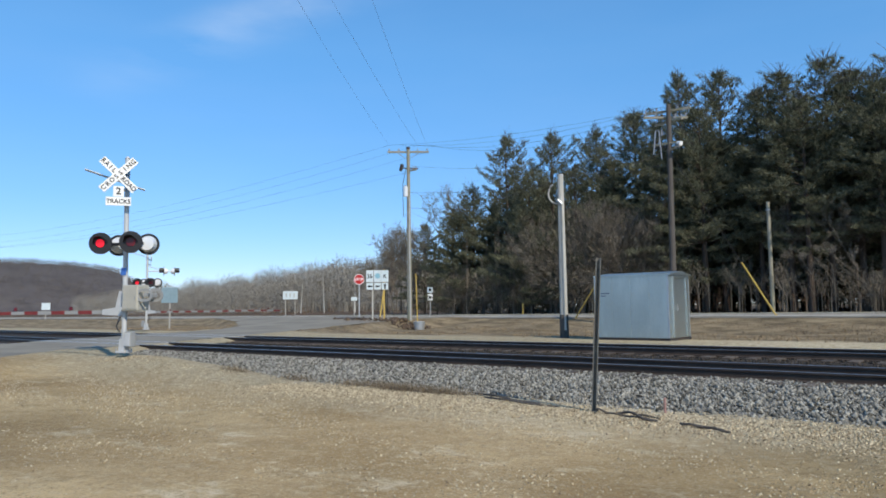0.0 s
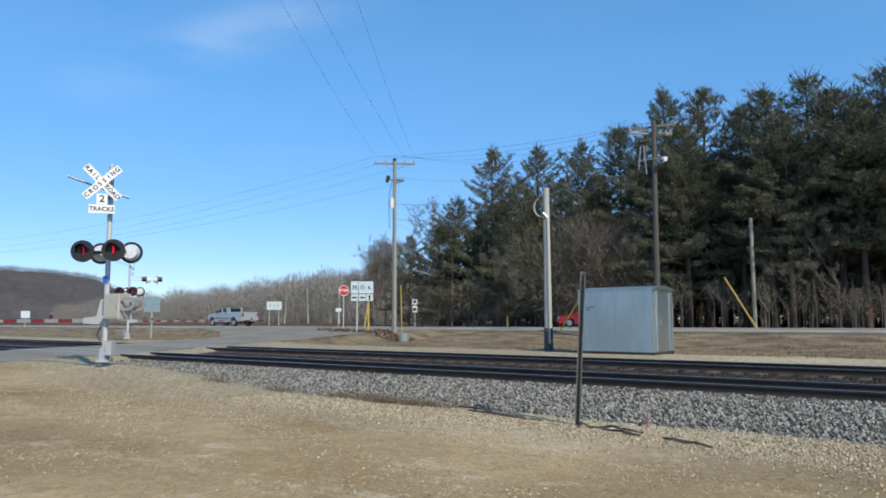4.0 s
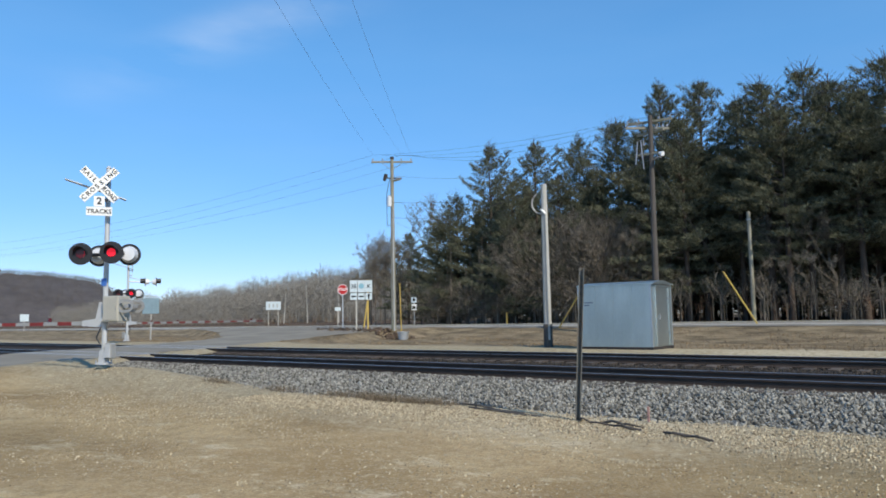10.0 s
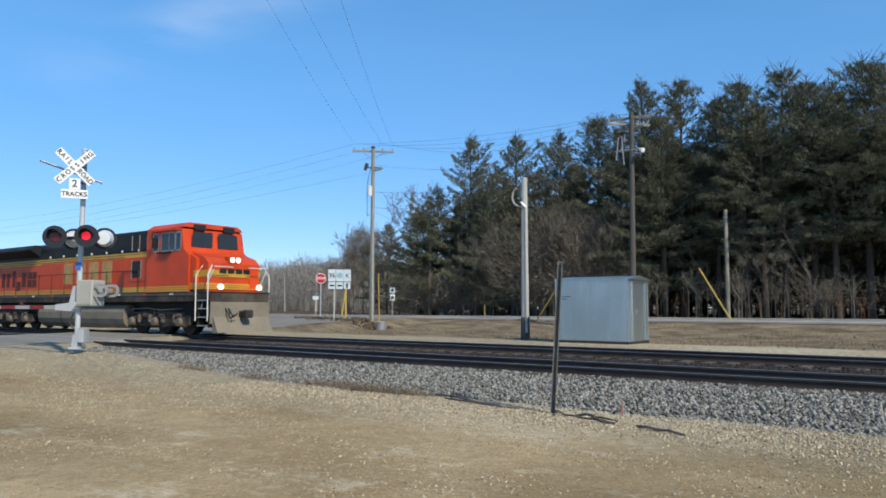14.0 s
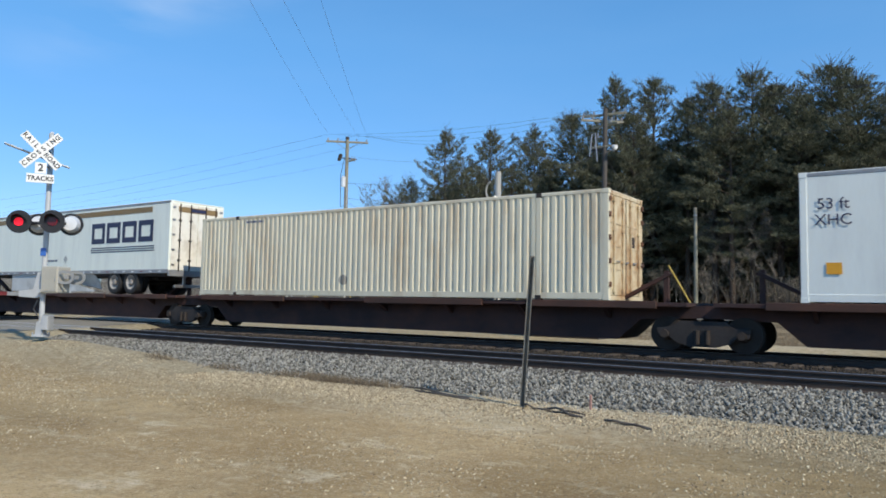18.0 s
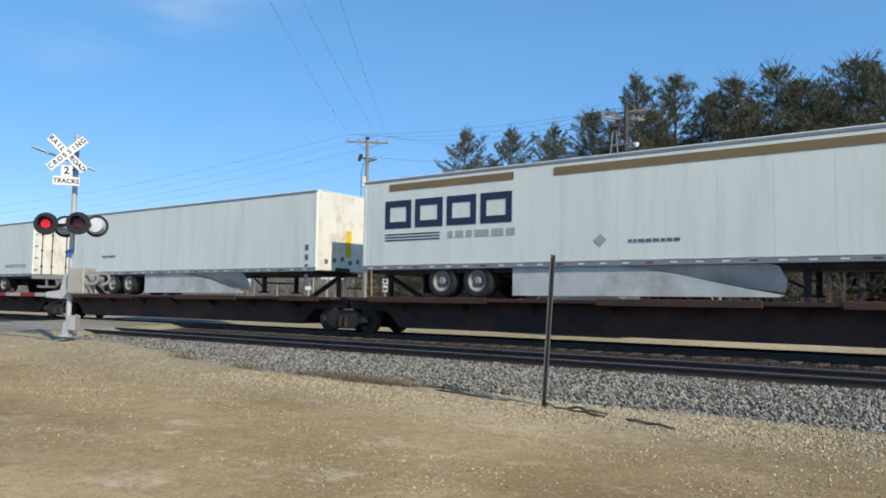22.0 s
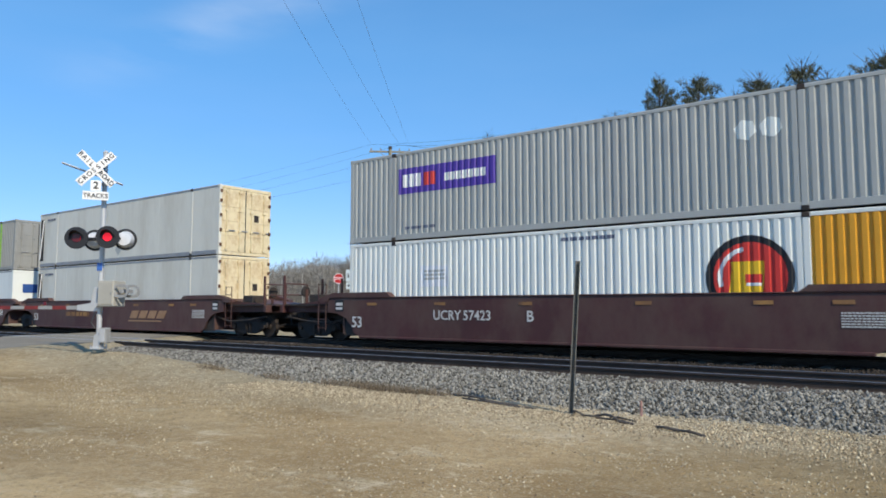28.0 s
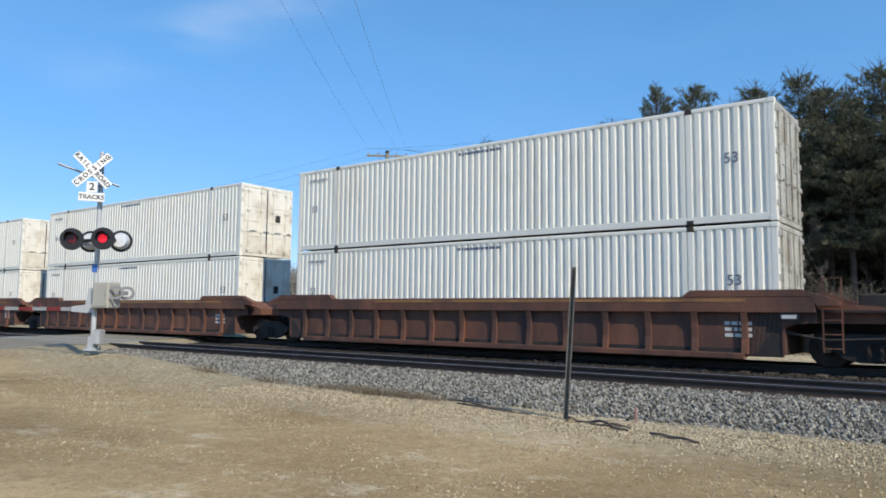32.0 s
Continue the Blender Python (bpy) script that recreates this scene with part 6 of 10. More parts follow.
# ---------------------------------------------------------------- consist
def consist():
    top = 0.38 + CH + 0.03

    # spine car with two containers and a trailer
    spine_unit(165.7, 9.6, 10.3, True, False, "dark spine car carrying a white refrigerated container")
    spine_unit(145.1, 10.3, 9.3, False, False, "dark spine car carrying a tan container")
    spine_unit(126.9, 8.9, 9.6, False, True, "dark spine car carrying a white trailer")
    a = container(165.64, 1.2, M_CBLUEWHITE, "white smooth-sided refrigerated container on a spine car", corr=False, end="reefer")
    side_words(a, "53 ft", 0.34, -7.42, 2.15, M_NAVY)
    side_words(a, "XHC", 0.34, -7.42, 1.8, M_NAVY)
    plate(a, -7.57, -7.27, 0.63, 0.88, M_CORANGE, label="small orange placard")
    tiny_bars(a, 6.4, 2.35, 0.9, 0.09, M_FAINT, 3)
    tiny_bars(a, -1.13, 0.32, 2.3, 0.07, M_ARMRED, 1)
    side_words(a, "TOP LIFT ONLY", 0.17, 5.2, 0.35, M_FAINT)
    side_words(a, "TOP LIFT ONLY", 0.17, -5.2, 0.35, M_FAINT)
    b = container(145.09, 1.2, M_CTAN, "tan corrugated container with a rusty door end on a spine car", end_paint=M_CRUSTTAN)
    disc(b, -0.9, 0.55, 0.17, M_SMUDGE, label="scuffed round mark")
    tiny_bars(b, -5.6, 2.6, 0.9, 0.08, M_FAINT, 1)
    c = trailer(126.93, "white van trailer with gold band and dark blue block logo", 1, (4.3, 5.5), (-4.4, 2.9))
    band_and_blocks(c, 2.5, 7.1, 1)
    # yellow well cars
    Y = "dirty yellow ribbed well car carrying stacked containers"
    well_unit(105.81, M_TTXYEL, Y, 10, True, False, M_TTXYEL)
    well_unit(86.13, M_TTXYEL, Y, 10, False, False, M_TTXYEL)
    w = well_unit(66.9, M_TTXYEL, Y, 10, False, True, M_TTXYEL)
    for uu in (105.81, 86.13, 66.9):
        t = next(r[0] for r in ROLLING if r[0].name.startswith("well_car") and abs(r[1] - uu) < 0.1)
        side_words(t, "53", 0.5, 0.735, 0.68, M_BLACK, y=-1.447, bold=0.006)
        if uu < 70:
            for a, b in ((-5.95, -4.75), (-4.55, -3.1)):
                plate(t, a, b, 0.40, 0.74, M_BLACK, -1.444, label="black stencil panel")
            tiny_bars(t, -5.85, 0.48, 1.0, 0.19, M_PALE, 1, -1.449, "car owner's mark as pale bars")
            side_words(t, "729908", 0.34, -3.83, 0.57, M_PALE, y=-1.451, bold=0.004, squeeze=1.1)
        part("end_patch", Mesh().box(6.35, -1.573, 0.28, 8.2, -1.44, 1.50, 0.01), M_GAP, t, "black painted end of the side wall")
        tiny_bars(t, 6.8, 0.9, 0.8, 0.09, M_PALE, 4, -1.576)
        if uu > 70:
            part("end_patch", Mesh().box(-8.2, -1.573, 0.28, -6.6, -1.44, 1.50, 0.01), M_GAP, t, "black painted end of the side wall")
            side_words(t, "1251", 0.42, -7.35, 0.52, M_PALE, y=-1.578, bold=0.006)
        part("ladder_rail", Mesh().box(8.28, -1.58, 0.35, 8.32, -1.55, 2.0).box(8.68, -1.58, 0.35, 8.72, -1.55, 2.0), M_TTXYEL, t)
        for k in range(5):
            part("rung", Mesh().cyl((8.3, -1.565, 0.5 + 0.33 * k), (8.7, -1.565, 0.5 + 0.33 * k), 0.016, n=6), M_TTXYEL, t)
        plate(t, 7.4, 7.9, 1.25, 1.4, M_LOGOYEL, -1.578, label="yellow reflector")
    d1 = container(105.81, 0.38, M_CBLUEWHITE, "white smooth container low in a yellow well car", corr=False, end_paint=M_CDOORWHITE)
    side_words(d1, "53 ft", 0.3, 7.1, 2.0, M_NAVY)
    side_words(d1, "XHC", 0.3, 7.1, 1.65, M_NAVY)
    tiny_bars(d1, -7.4, 2.3, 0.9, 0.11, M_CGREY, 3)
    open_end(d1)
    d2 = container(105.81, top, M_CTAN, "tan corrugated container with a rusty door end, on top", end_paint=M_CRUSTTAN)
    disc(d2, -0.5, 0.5, 0.14, M_SMUDGE)
    e1 = container(86.13, 0.38, M_CCREAM, "cream corrugated container low in a yellow well car", end_paint=M_CDOORWHITE)
    tiny_bars(e1, -5.6, 2.6, 0.9, 0.08, M_FAINT, 1)
    e2 = container(86.13, top, M_CWHITE, "white corrugated container with yellow logo and green lettering", end_paint=M_CDOORWHITE)
    yellow_logo(e2, -5.2, -1.7, 1.95, 2.65)
    side_words(e2, "Intermodal", 0.62, -3.4, 1.55, M_GREEN, squeeze=0.95, bold=0.008)
    end_plate(e2, -1.1, 1.1, 2.2, 2.65, M_LOGOYEL, "yellow logo board")
    tiny_bars(e2, 4.5, 0.35, 1.4, 0.08, M_FAINT, 2)
    f1 = container(66.9, 0.38, M_CWHITE, "white container with yellow logo low in a well car", end_paint=M_CDOORWHITE)
    yellow_logo(f1, -5.3, -1.64, 1.87, 2.5)
    side_words(f1, "Intermodal", 0.66, -3.5, 1.46, M_GREEN, squeeze=0.95, bold=0.008)
    end_plate(f1, -1.1, 1.1, 1.9, 2.4, M_LOGOYEL, "yellow logo board")
    disc(f1, -0.05, 1.9, 0.2, M_CGREY)
    f2 = container(66.9, top, M_CBLUEWHITE, "white refrigerated container with yellow logo and green lettering", corr=False, end="reefer")
    yellow_logo(f2, 1.55, 5.31, 1.80, 2.45)
    side_words(f2, "Intermodal", 0.68, 3.42, 1.42, M_GREEN, squeeze=0.95, bold=0.008)
    tiny_bars(f2, -4.2, 0.32, 4.2, 0.1, M_CGREY, 1)
    tiny_bars(f2, 4.6, 0.32, 1.7, 0.08, M_CGREY, 1)
    # trailers on spine cars
    spine_unit(45.58, 9.6, 9.1, True, False, "dark spine car carrying a white trailer")
    spine_unit(27.27, 9.1, 10.1, False, False, "dark spine car carrying a white trailer")
    spine_unit(7.05, 10.1, 9.6, False, True, "dark spine car carrying a white trailer")
    g = trailer(45.58, "white van trailer with gold band and dark blue block logo", -1, (-4.95, -3.68), (-2.5, 4.5))
    band_and_blocks(g, -7.2, -2.4, -1)
    h = trailer(27.27, "plain white van trailer with a side skirt", -1, (-4.7, -3.41), (-2.2, 4.3), 4.85)
    tiny_bars(h, -5.56, 1.64, 1.1, 0.1, M_FAINT, 1)
    tiny_bars(h, 7.55, 1.6, 0.16, 0.2, M_FAINT, 4)
    i = trailer(7.05, "white van trailer with dark blue lettering bars and four blue discs", 1, (3.72, 4.9), None, 4.85)
    alliance_logo(i)
    # maroon articulated well cars
    R = "dark maroon smooth-sided well car carrying stacked containers"
    for set_ in ((-15.0, -34.54, -53.87), (-77.3, -96.66, -116.1), (-139.7, -159.0, -178.36)):
        for k, uu in enumerate(set_):
            w = well_unit(uu, M_MAROON, R, 0, k == 0, k == 2)
            side_words(w, "53", 0.5, -7.45, 0.64, M_PALE, y=-1.556, bold=0.006)
            for xx in (-7.0, -4.2, -1.2, 2.2, 5.0, 6.6):
                plate(w, xx, xx + 0.42, 1.2, 1.29, M_TTXYEL, -1.552, label="yellow reflector")
            tiny_bars(w, 6.75, 1.0, 0.85, 0.034, M_PALE, 6, -1.552)
            if set_[0] == -77.3:
                side_words(w, "UCRY", 0.40, -3.72, 0.89, M_PALE, y=-1.556, bold=0.004)
                side_words(w, "57423", 0.40, -2.62, 0.89, M_PALE, y=-1.556, bold=0.004)
                side_words(w, ("A", "C", "B")[k], 0.42, -0.84, 0.88, M_PALE, y=-1.556, bold=0.006)
            else:
                side_words(w, ("A", "C", "B")[k], 0.4, -0.95, 0.84, M_PALE, y=-1.556, bold=0.006)
                tiny_bars(w, -4.14, 0.72, 2.3, 0.2, M_PALE if k else M_TTXYEL, 1, -1.552)
                if (set_[0], k) in ((-15.0, 1), (-139.7, 0)):
                    blocks(w, 1.9, 4.8, 0.66, 1.0, 4, M_DULLGOLD, -1.552, 0.22)
                    plate(w, 1.8, 4.5, 0.52, 0.58, M_DULLGOLD, -1.552)
    tag = {r[1]: r[0] for r in ROLLING if r[0].name.startswith("well_car")}
    graffiti(tag[-15.0], -3.2, 4.7, 0.35, 1.32, 5, M_GRAFK, M_GRAF)
    plate(tag[-15.0], -7.2, -4.9, 0.4, 1.25, M_GRAF, -1.552, label="patch of grey spray paint")
    graffiti(tag[-53.87], -0.8, 7.2, 0.4, 1.3, 8, M_GRAFT, M_GRAFK)
    graffiti(tag[-159.0], -7.4, -3.3, 0.4, 1.25, 13, M_GRAF, M_GRAFK)
    graffiti(tag[-159.0], 0.3, 4.8, 0.4, 1.35, 17, M_GRAF, M_GRAFK)
    graffiti(tag[-178.36], 0.4, 4.0, 0.4, 1.3, 21, M_GRAF, M_MAROON)
    # J, K, L
    container(-15.0, 0.38, M_CWHITE, "white corrugated container low in a maroon well car", end_paint=M_CDOORWHITE)
    j = container(-15.0, top, M_CCREAM, "cream corrugated container with dark soot streaks and rusty doors", end_paint=M_CRUSTTAN)
    for xx, w_ in ((0.02, 0.24), (0.4, 0.16), (0.95, 0.12), (1.73, 0.22), (2.05, 0.12), (2.6, 0.2)):
        plate(j, xx, xx + w_, 0.25, 2.72, M_SMUDGE, -1.301, "soot_streak", "dark soot streak")
    disc(j, -0.2, 0.45, 0.16, M_SMUDGE)
    k1 = container(-34.54, 0.38, M_CWHITE, "white container with yellow logo low in a maroon well car", end_paint=M_CDOORWHITE)
    yellow_logo(k1, -5.1, -1.37, 1.78, 2.42)
    side_words(k1, "Intermodal", 0.64, -3.25, 1.44, M_GREEN, squeeze=0.95, bold=0.008)
    end_plate(k1, -1.1, 1.1, 2.0, 2.45, M_LOGOYEL, "yellow logo board")
    k2 = container(-34.54, top, M_CTAN, "tan corrugated container with a rusty door end, on top", end_paint=M_CRUSTTAN)
    disc(k2, 0.19, 0.52, 0.2, M_SMUDGE)
    container(-53.87, 0.38, M_CTAN, "tan corrugated container low in a maroon well car", end_paint=M_CRUSTTAN)
    l2 = container(-53.87, top, M_CTAN, "tan corrugated container with a rusty door end, on top", end_paint=M_CRUSTTAN)
    disc(l2, -0.9, 0.5, 0.17, M_SMUDGE)
    # grey parcel containers
    for uu in (-77.3, -96.66, -116.1):
        if uu != -116.1:
            lo = container(uu, 0.38, M_CGREY, "grey container with a purple logo board, low in a well car", end_paint=M_CGREY)
            purple_logo(lo, -5.5, -1.83, 1.5, 2.37)
            end_plate(lo, -0.9, 0.9, 2.1, 2.5, M_PURPLE, "purple logo board")
        up = container(uu, top, M_CGREY, "grey corrugated container with a purple logo board, on top", end_paint=M_CGREY)
        if uu != -96.66:
            purple_logo(up, -5.88, -2.13, 1.5, 2.33)
        for xx in (-4.16, -3.47) if uu == -96.66 else (4.87, 5.44):
            disc(up, xx, 2.0, 0.26, M_CBLUEWHITE, n=6, label="pale hexagonal mark")
        end_plate(up, -0.95, 0.95, 2.05, 2.5, M_PURPLE, "purple logo board")
        part("sign_block", Mesh().box(CL + 0.036, -0.8, 2.15, CL + 0.039, -0.3, 2.42), M_WHITE, up)
        part("sign_block", Mesh().box(CL + 0.036, -0.28, 2.15, CL + 0.039, 0.0, 2.42), M_CORANGE, up)
        tiny_bars(up, -5.6, 0.35, 1.2, 0.09, M_FAINT, 1)
    o = container(-116.1, 0.38, M_CBLUEWHITE, "white and orange corrugated container with a round red emblem", split=None, end_paint=M_CORANGE)
    part("orange_bay", corrugated(6.17, CL - 0.09, 0.2, CH - 0.1, -CW + 0.001, 0.040, 0.228), M_CORANGE, o, "orange painted bay")
    disc(o, 4.85, 1.45, 0.98, M_BLACK, label="round black, red and yellow emblem")
    disc(o, 4.87, 1.45, 0.82, M_LOGORED, -1.307)
    slanted(o, 4.34, 5.08, 0.55, 1.62, 0.12, M_LOGOYEL, -1.312, "emblem")
    plate(o, 4.46, 5.2, 1.62, 1.82, M_LOGOYEL, -1.312, "emblem")
    for zz in (1.32, 0.86):
        plate(o, 4.78, 5.15, zz, zz + 0.2, M_LOGORED, -1.317, "emblem")
        plate(o, 4.80, 5.12, zz - 0.07, zz, M_WHITE, -1.317, "emblem")
    for k in range(7):
        a0 = radians(100 + 14 * k)
        a1 = radians(100 + 14 * (k + 1))
        m = Mesh().prism([(4.87 + r_ * math.cos(a), 1.45 + r_ * math.sin(a)) for r_, a in ((0.72, a0), (0.72, a1), (0.62, a1), (0.62, a0))], "y", -1.321, -1.317)
        on_side(o, part("highlight_arc", m, M_WHITE, o), -1.317)
    plate(o, -4.96, -3.85, 1.4, 2.05, M_LENSBACK, label="pale information panel")
    tiny_bars(o, -4.8, 1.85, 0.8, 0.07, M_CGREY, 3, -1.307)
    tiny_bars(o, 0.0, 2.55, 1.6, 0.1, M_FAINT, 1)
    # P, Q, R
    for zz, lab in ((0.38, "beige smooth container low in a maroon well car"), (top, "beige smooth container on top, with cream rusty doors")):
        p = container(-139.7, zz, M_CBEIGE, lab, corr=False, end_paint=M_CDOORCREAM)
        tiny_bars(p, -7.2, 2.45, 0.9, 0.1, M_FAINT, 1)
        if zz > 1:
            part("emblem", Mesh().prism([(0.22, 0.3), (0.5, 0.57), (0.22, 0.84), (-0.06, 0.57)], "y", -1.297, -1.29), M_CGREY, p, "small grey diamond")
        # flat black panel paints the shade of a recess beside the post
        part("recess_shade", Mesh().box(-CL + 0.12, -CW - 0.004, 0.35, -CL + 0.5, -CW + 0.01, CH - 0.3), M_GAP, p, "flat black panel painted as the shaded recess beside the end post")
        part("frame_brace", Mesh().cyl((-CL + 0.15, -CW - 0.01, 0.4), (-CL + 0.48, -CW - 0.01, CH - 0.35), 0.03), M_WHITE, p)
    q1 = container(-159.0, 0.38, M_CBLUEWHITE, "white smooth refrigerated container with slanted blue logo bars", corr=False, end="plain", end_paint=M_CBLUEWHITE)
    blocks(q1, -5.1, -3.0, 1.68, 2.14, 6, M_LOGOBLUE, -1.286, 0.2)
    slanted(q1, -5.22, -3.2, 1.2, 1.42, 0.06, M_LOGOBLUE, -1.286)
    tiny_bars(q1, -7.4, 2.2, 0.9, 0.11, M_FAINT, 3)
    part("end_logo", Mesh().box(CL - 0.008, -0.75, 1.6, CL - 0.004, 0.75, 2.1), M_LOGOBLUE, q1, "blue logo bar")
    open_end(q1)
    q2 = container(-159.0, top, M_CDGREY, "dark grey corrugated container with lime green posts", post=M_LIME)
    green_logo(q2, -4.66, -3.1)
    r1 = container(-178.36, 0.38, M_CWHITE, "cream-white smooth container with tan door end", corr=False, end_paint=M_CTAN)
    side_words(r1, "53 ft", 0.34, 7.0, 2.05, M_NAVY)
    side_words(r1, "XHC", 0.34, 7.0, 1.65, M_NAVY)
    r2 = container(-178.36, top, M_CDGREY, "dark grey corrugated container with lime green posts and ribbed end", end="ribs", post=M_LIME)
    green_logo(r2, 3.6, 4.8)
    # S: single brown car
    s_ = well_unit(-201.9, M_BROWNRED, "red-brown smooth-sided well car carrying two white containers", 0, True, True)
    blocks(s_, 1.9, 4.1, 0.68, 1.02, 3, M_PALE, -1.556, 0.0)
    plate(s_, 1.7, 4.25, 0.6, 1.1, M_BLACK, -1.552, label="black backing of the logo")
    part("emblem", Mesh().prism([(-5.7 + 0.23 * math.sin(a) * (1.0 - 0.25 * math.cos(a + math.pi)), 0.98 + 0.36 * math.cos(a)) for a in [2 * math.pi * k / 18 for k in range(18)]], "y", -1.556, -1.552), M_SIGNGREEN, s_, "pale green egg-shaped emblem")
    tiny_bars(s_, -4.95, 1.18, 1.5, 0.2, M_PALE, 1, -1.552)
    tiny_bars(s_, -4.93, 0.74, 1.1, 0.2, M_PALE, 1, -1.552)
    side_words(s_, "646851", 0.34, -2.85, 0.84, M_PALE, y=-1.556, bold=0.003)
    # T, U, V: rusted ribbed cars
    for k, uu in enumerate((-225.2, -244.7, -264.1)):
        t = well_unit(uu, M_RUSTCAR, "rusted brown ribbed well car carrying two white containers", 13, k == 0, k == 2)
        part("worn_chord", Mesh().box(-4.0, -1.577, 1.43, 7.4, -1.572, 1.5), M_TTXYEL, t, "yellow worn chord edge")
        tiny_bars(t, 6.9, 0.9, 0.6, 0.08, M_PALE, 3, -1.442)
    for uu in (-201.9, -225.2, -244.7, -264.1):
        for zz, lab in ((0.38, "white corrugated container low in a well car"), (top, "white corrugated container on top of another")):
            c = container(uu, zz, M_CWHITE, lab, end_paint=M_CDOORGREY if uu > -230 else M_CDOORWHITE)
            side_words(c, "53", 0.3, -7.2, 1.45, M_FAINT)
            side_words(c, "53", 0.36, 7.1, 1.55, M_FAINT)
            tiny_bars(c, -7.5, 2.45, 0.9, 0.08, M_CGREY, 1)
            tiny_bars(c, -0.9, 2.6, 1.5, 0.08, M_FAINT, 1)


def open_end(t):
    """The open steel frame at the rear end of a refrigerated container, its shaded inside painted as flat black panels.
    """
    for z0, z1 in ((0.32, 1.32), (1.44, 2.5)):
        part("opening_shade", Mesh().box(-CL + 0.16, -CW - 0.003, z0, -CL + 0.48, -CW + 0.012, z1), M_GAP, t, "flat black panel painted as the shaded opening in the end frame")
    part("frame_post", Mesh().box(-CL + 0.48, -CW - 0.008, 0.1, -CL + 0.56, -CW + 0.02, CH - 0.12, 0.008), M_WHITE, t)


def blocks(t, x0, x1, z0, z1, n, material, y=-1.302, lean=0.0, hollow=False):
    """A brand name as plain blocks."""
    w = (x1 - x0) / n
    for k in range(n):
        if hollow:
            a, b, h = x0 + w * k, x0 + w * (k + 0.82), z1 - z0
            m = Mesh()
            for q0, q1, c0, c1 in ((0, 0.2, a, b), (0.8, 1, a, b), (0.2, 0.8, a, a + w * 0.2), (0.2, 0.8, b - w * 0.2, b)):
                m.prism([(c0 + lean * q0, z0 + h * q0), (c1 + lean * q0, z0 + h * q0), (c1 + lean * q1, z0 + h * q1), (c0 + lean * q1, z0 + h * q1)], "y", y - 0.004, y)
            on_side(t, part("logo_block", m, material, t), y)
        else:
            slanted(t, x0 + w * k, x0 + w * (k + 0.82), z0, z1, lean, material, y, "logo_block")


def yellow_logo(t, x0, x1, z0, z1):
    plate(t, x0, x1, z0, z1, M_LOGOYEL, -1.302, "logo_board", "yellow logo board with a dark edge and dark bars")
    w, h = x1 - x0, z1 - z0
    for a, b, c, d in ((0, 1, 0, 0.05), (0, 1, 0.95, 1), (0, 0.012, 0.05, 0.95), (0.988, 1, 0.05, 0.95)):
        plate(t, x0 + a * w, x0 + b * w, z0 + c * h, z0 + d * h, M_BLACK, -1.307, "logo_edge")
    blocks(t, x0 + w * 0.24, x0 + w * 0.76, z0 + h * 0.26, z0 + h * 0.76, 7, M_BLACK, -1.307)
    plate(t, x0 + w * 0.2, x0 + w * 0.78, z0 + h * 0.13, z0 + h * 0.18, M_BLACK, -1.307, "thin_line")


def purple_logo(t, x0, x1, z0, z1):
    plate(t, x0, x1, z0, z1, M_PURPLE, -1.302, "logo_board", "purple logo board with white and orange blocks")
    w, h = x1 - x0, z1 - z0
    blocks(t, x0 + 0.05 * w, x0 + 0.26 * w, z0 + 0.25 * h, z0 + 0.75 * h, 3, M_WHITE, -1.307)
    blocks(t, x0 + 0.27 * w, x0 + 0.41 * w, z0 + 0.25 * h, z0 + 0.75 * h, 2, M_LOGORED, -1.307)
    blocks(t, x0 + 0.5 * w, x0 + 0.92 * w, z0 + 0.32 * h, z0 + 0.62 * h, 7, M_CBLUEWHITE, -1.307)


def green_logo(t, x0, x1):
    slanted(t, x0, x0 + 0.22, 1.35, 2.3, 0.2, M_LIME)
    blocks(t, x0 + 0.62, x1, 1.72, 2.08, 4, M_LOGOBLUE, hollow=True)


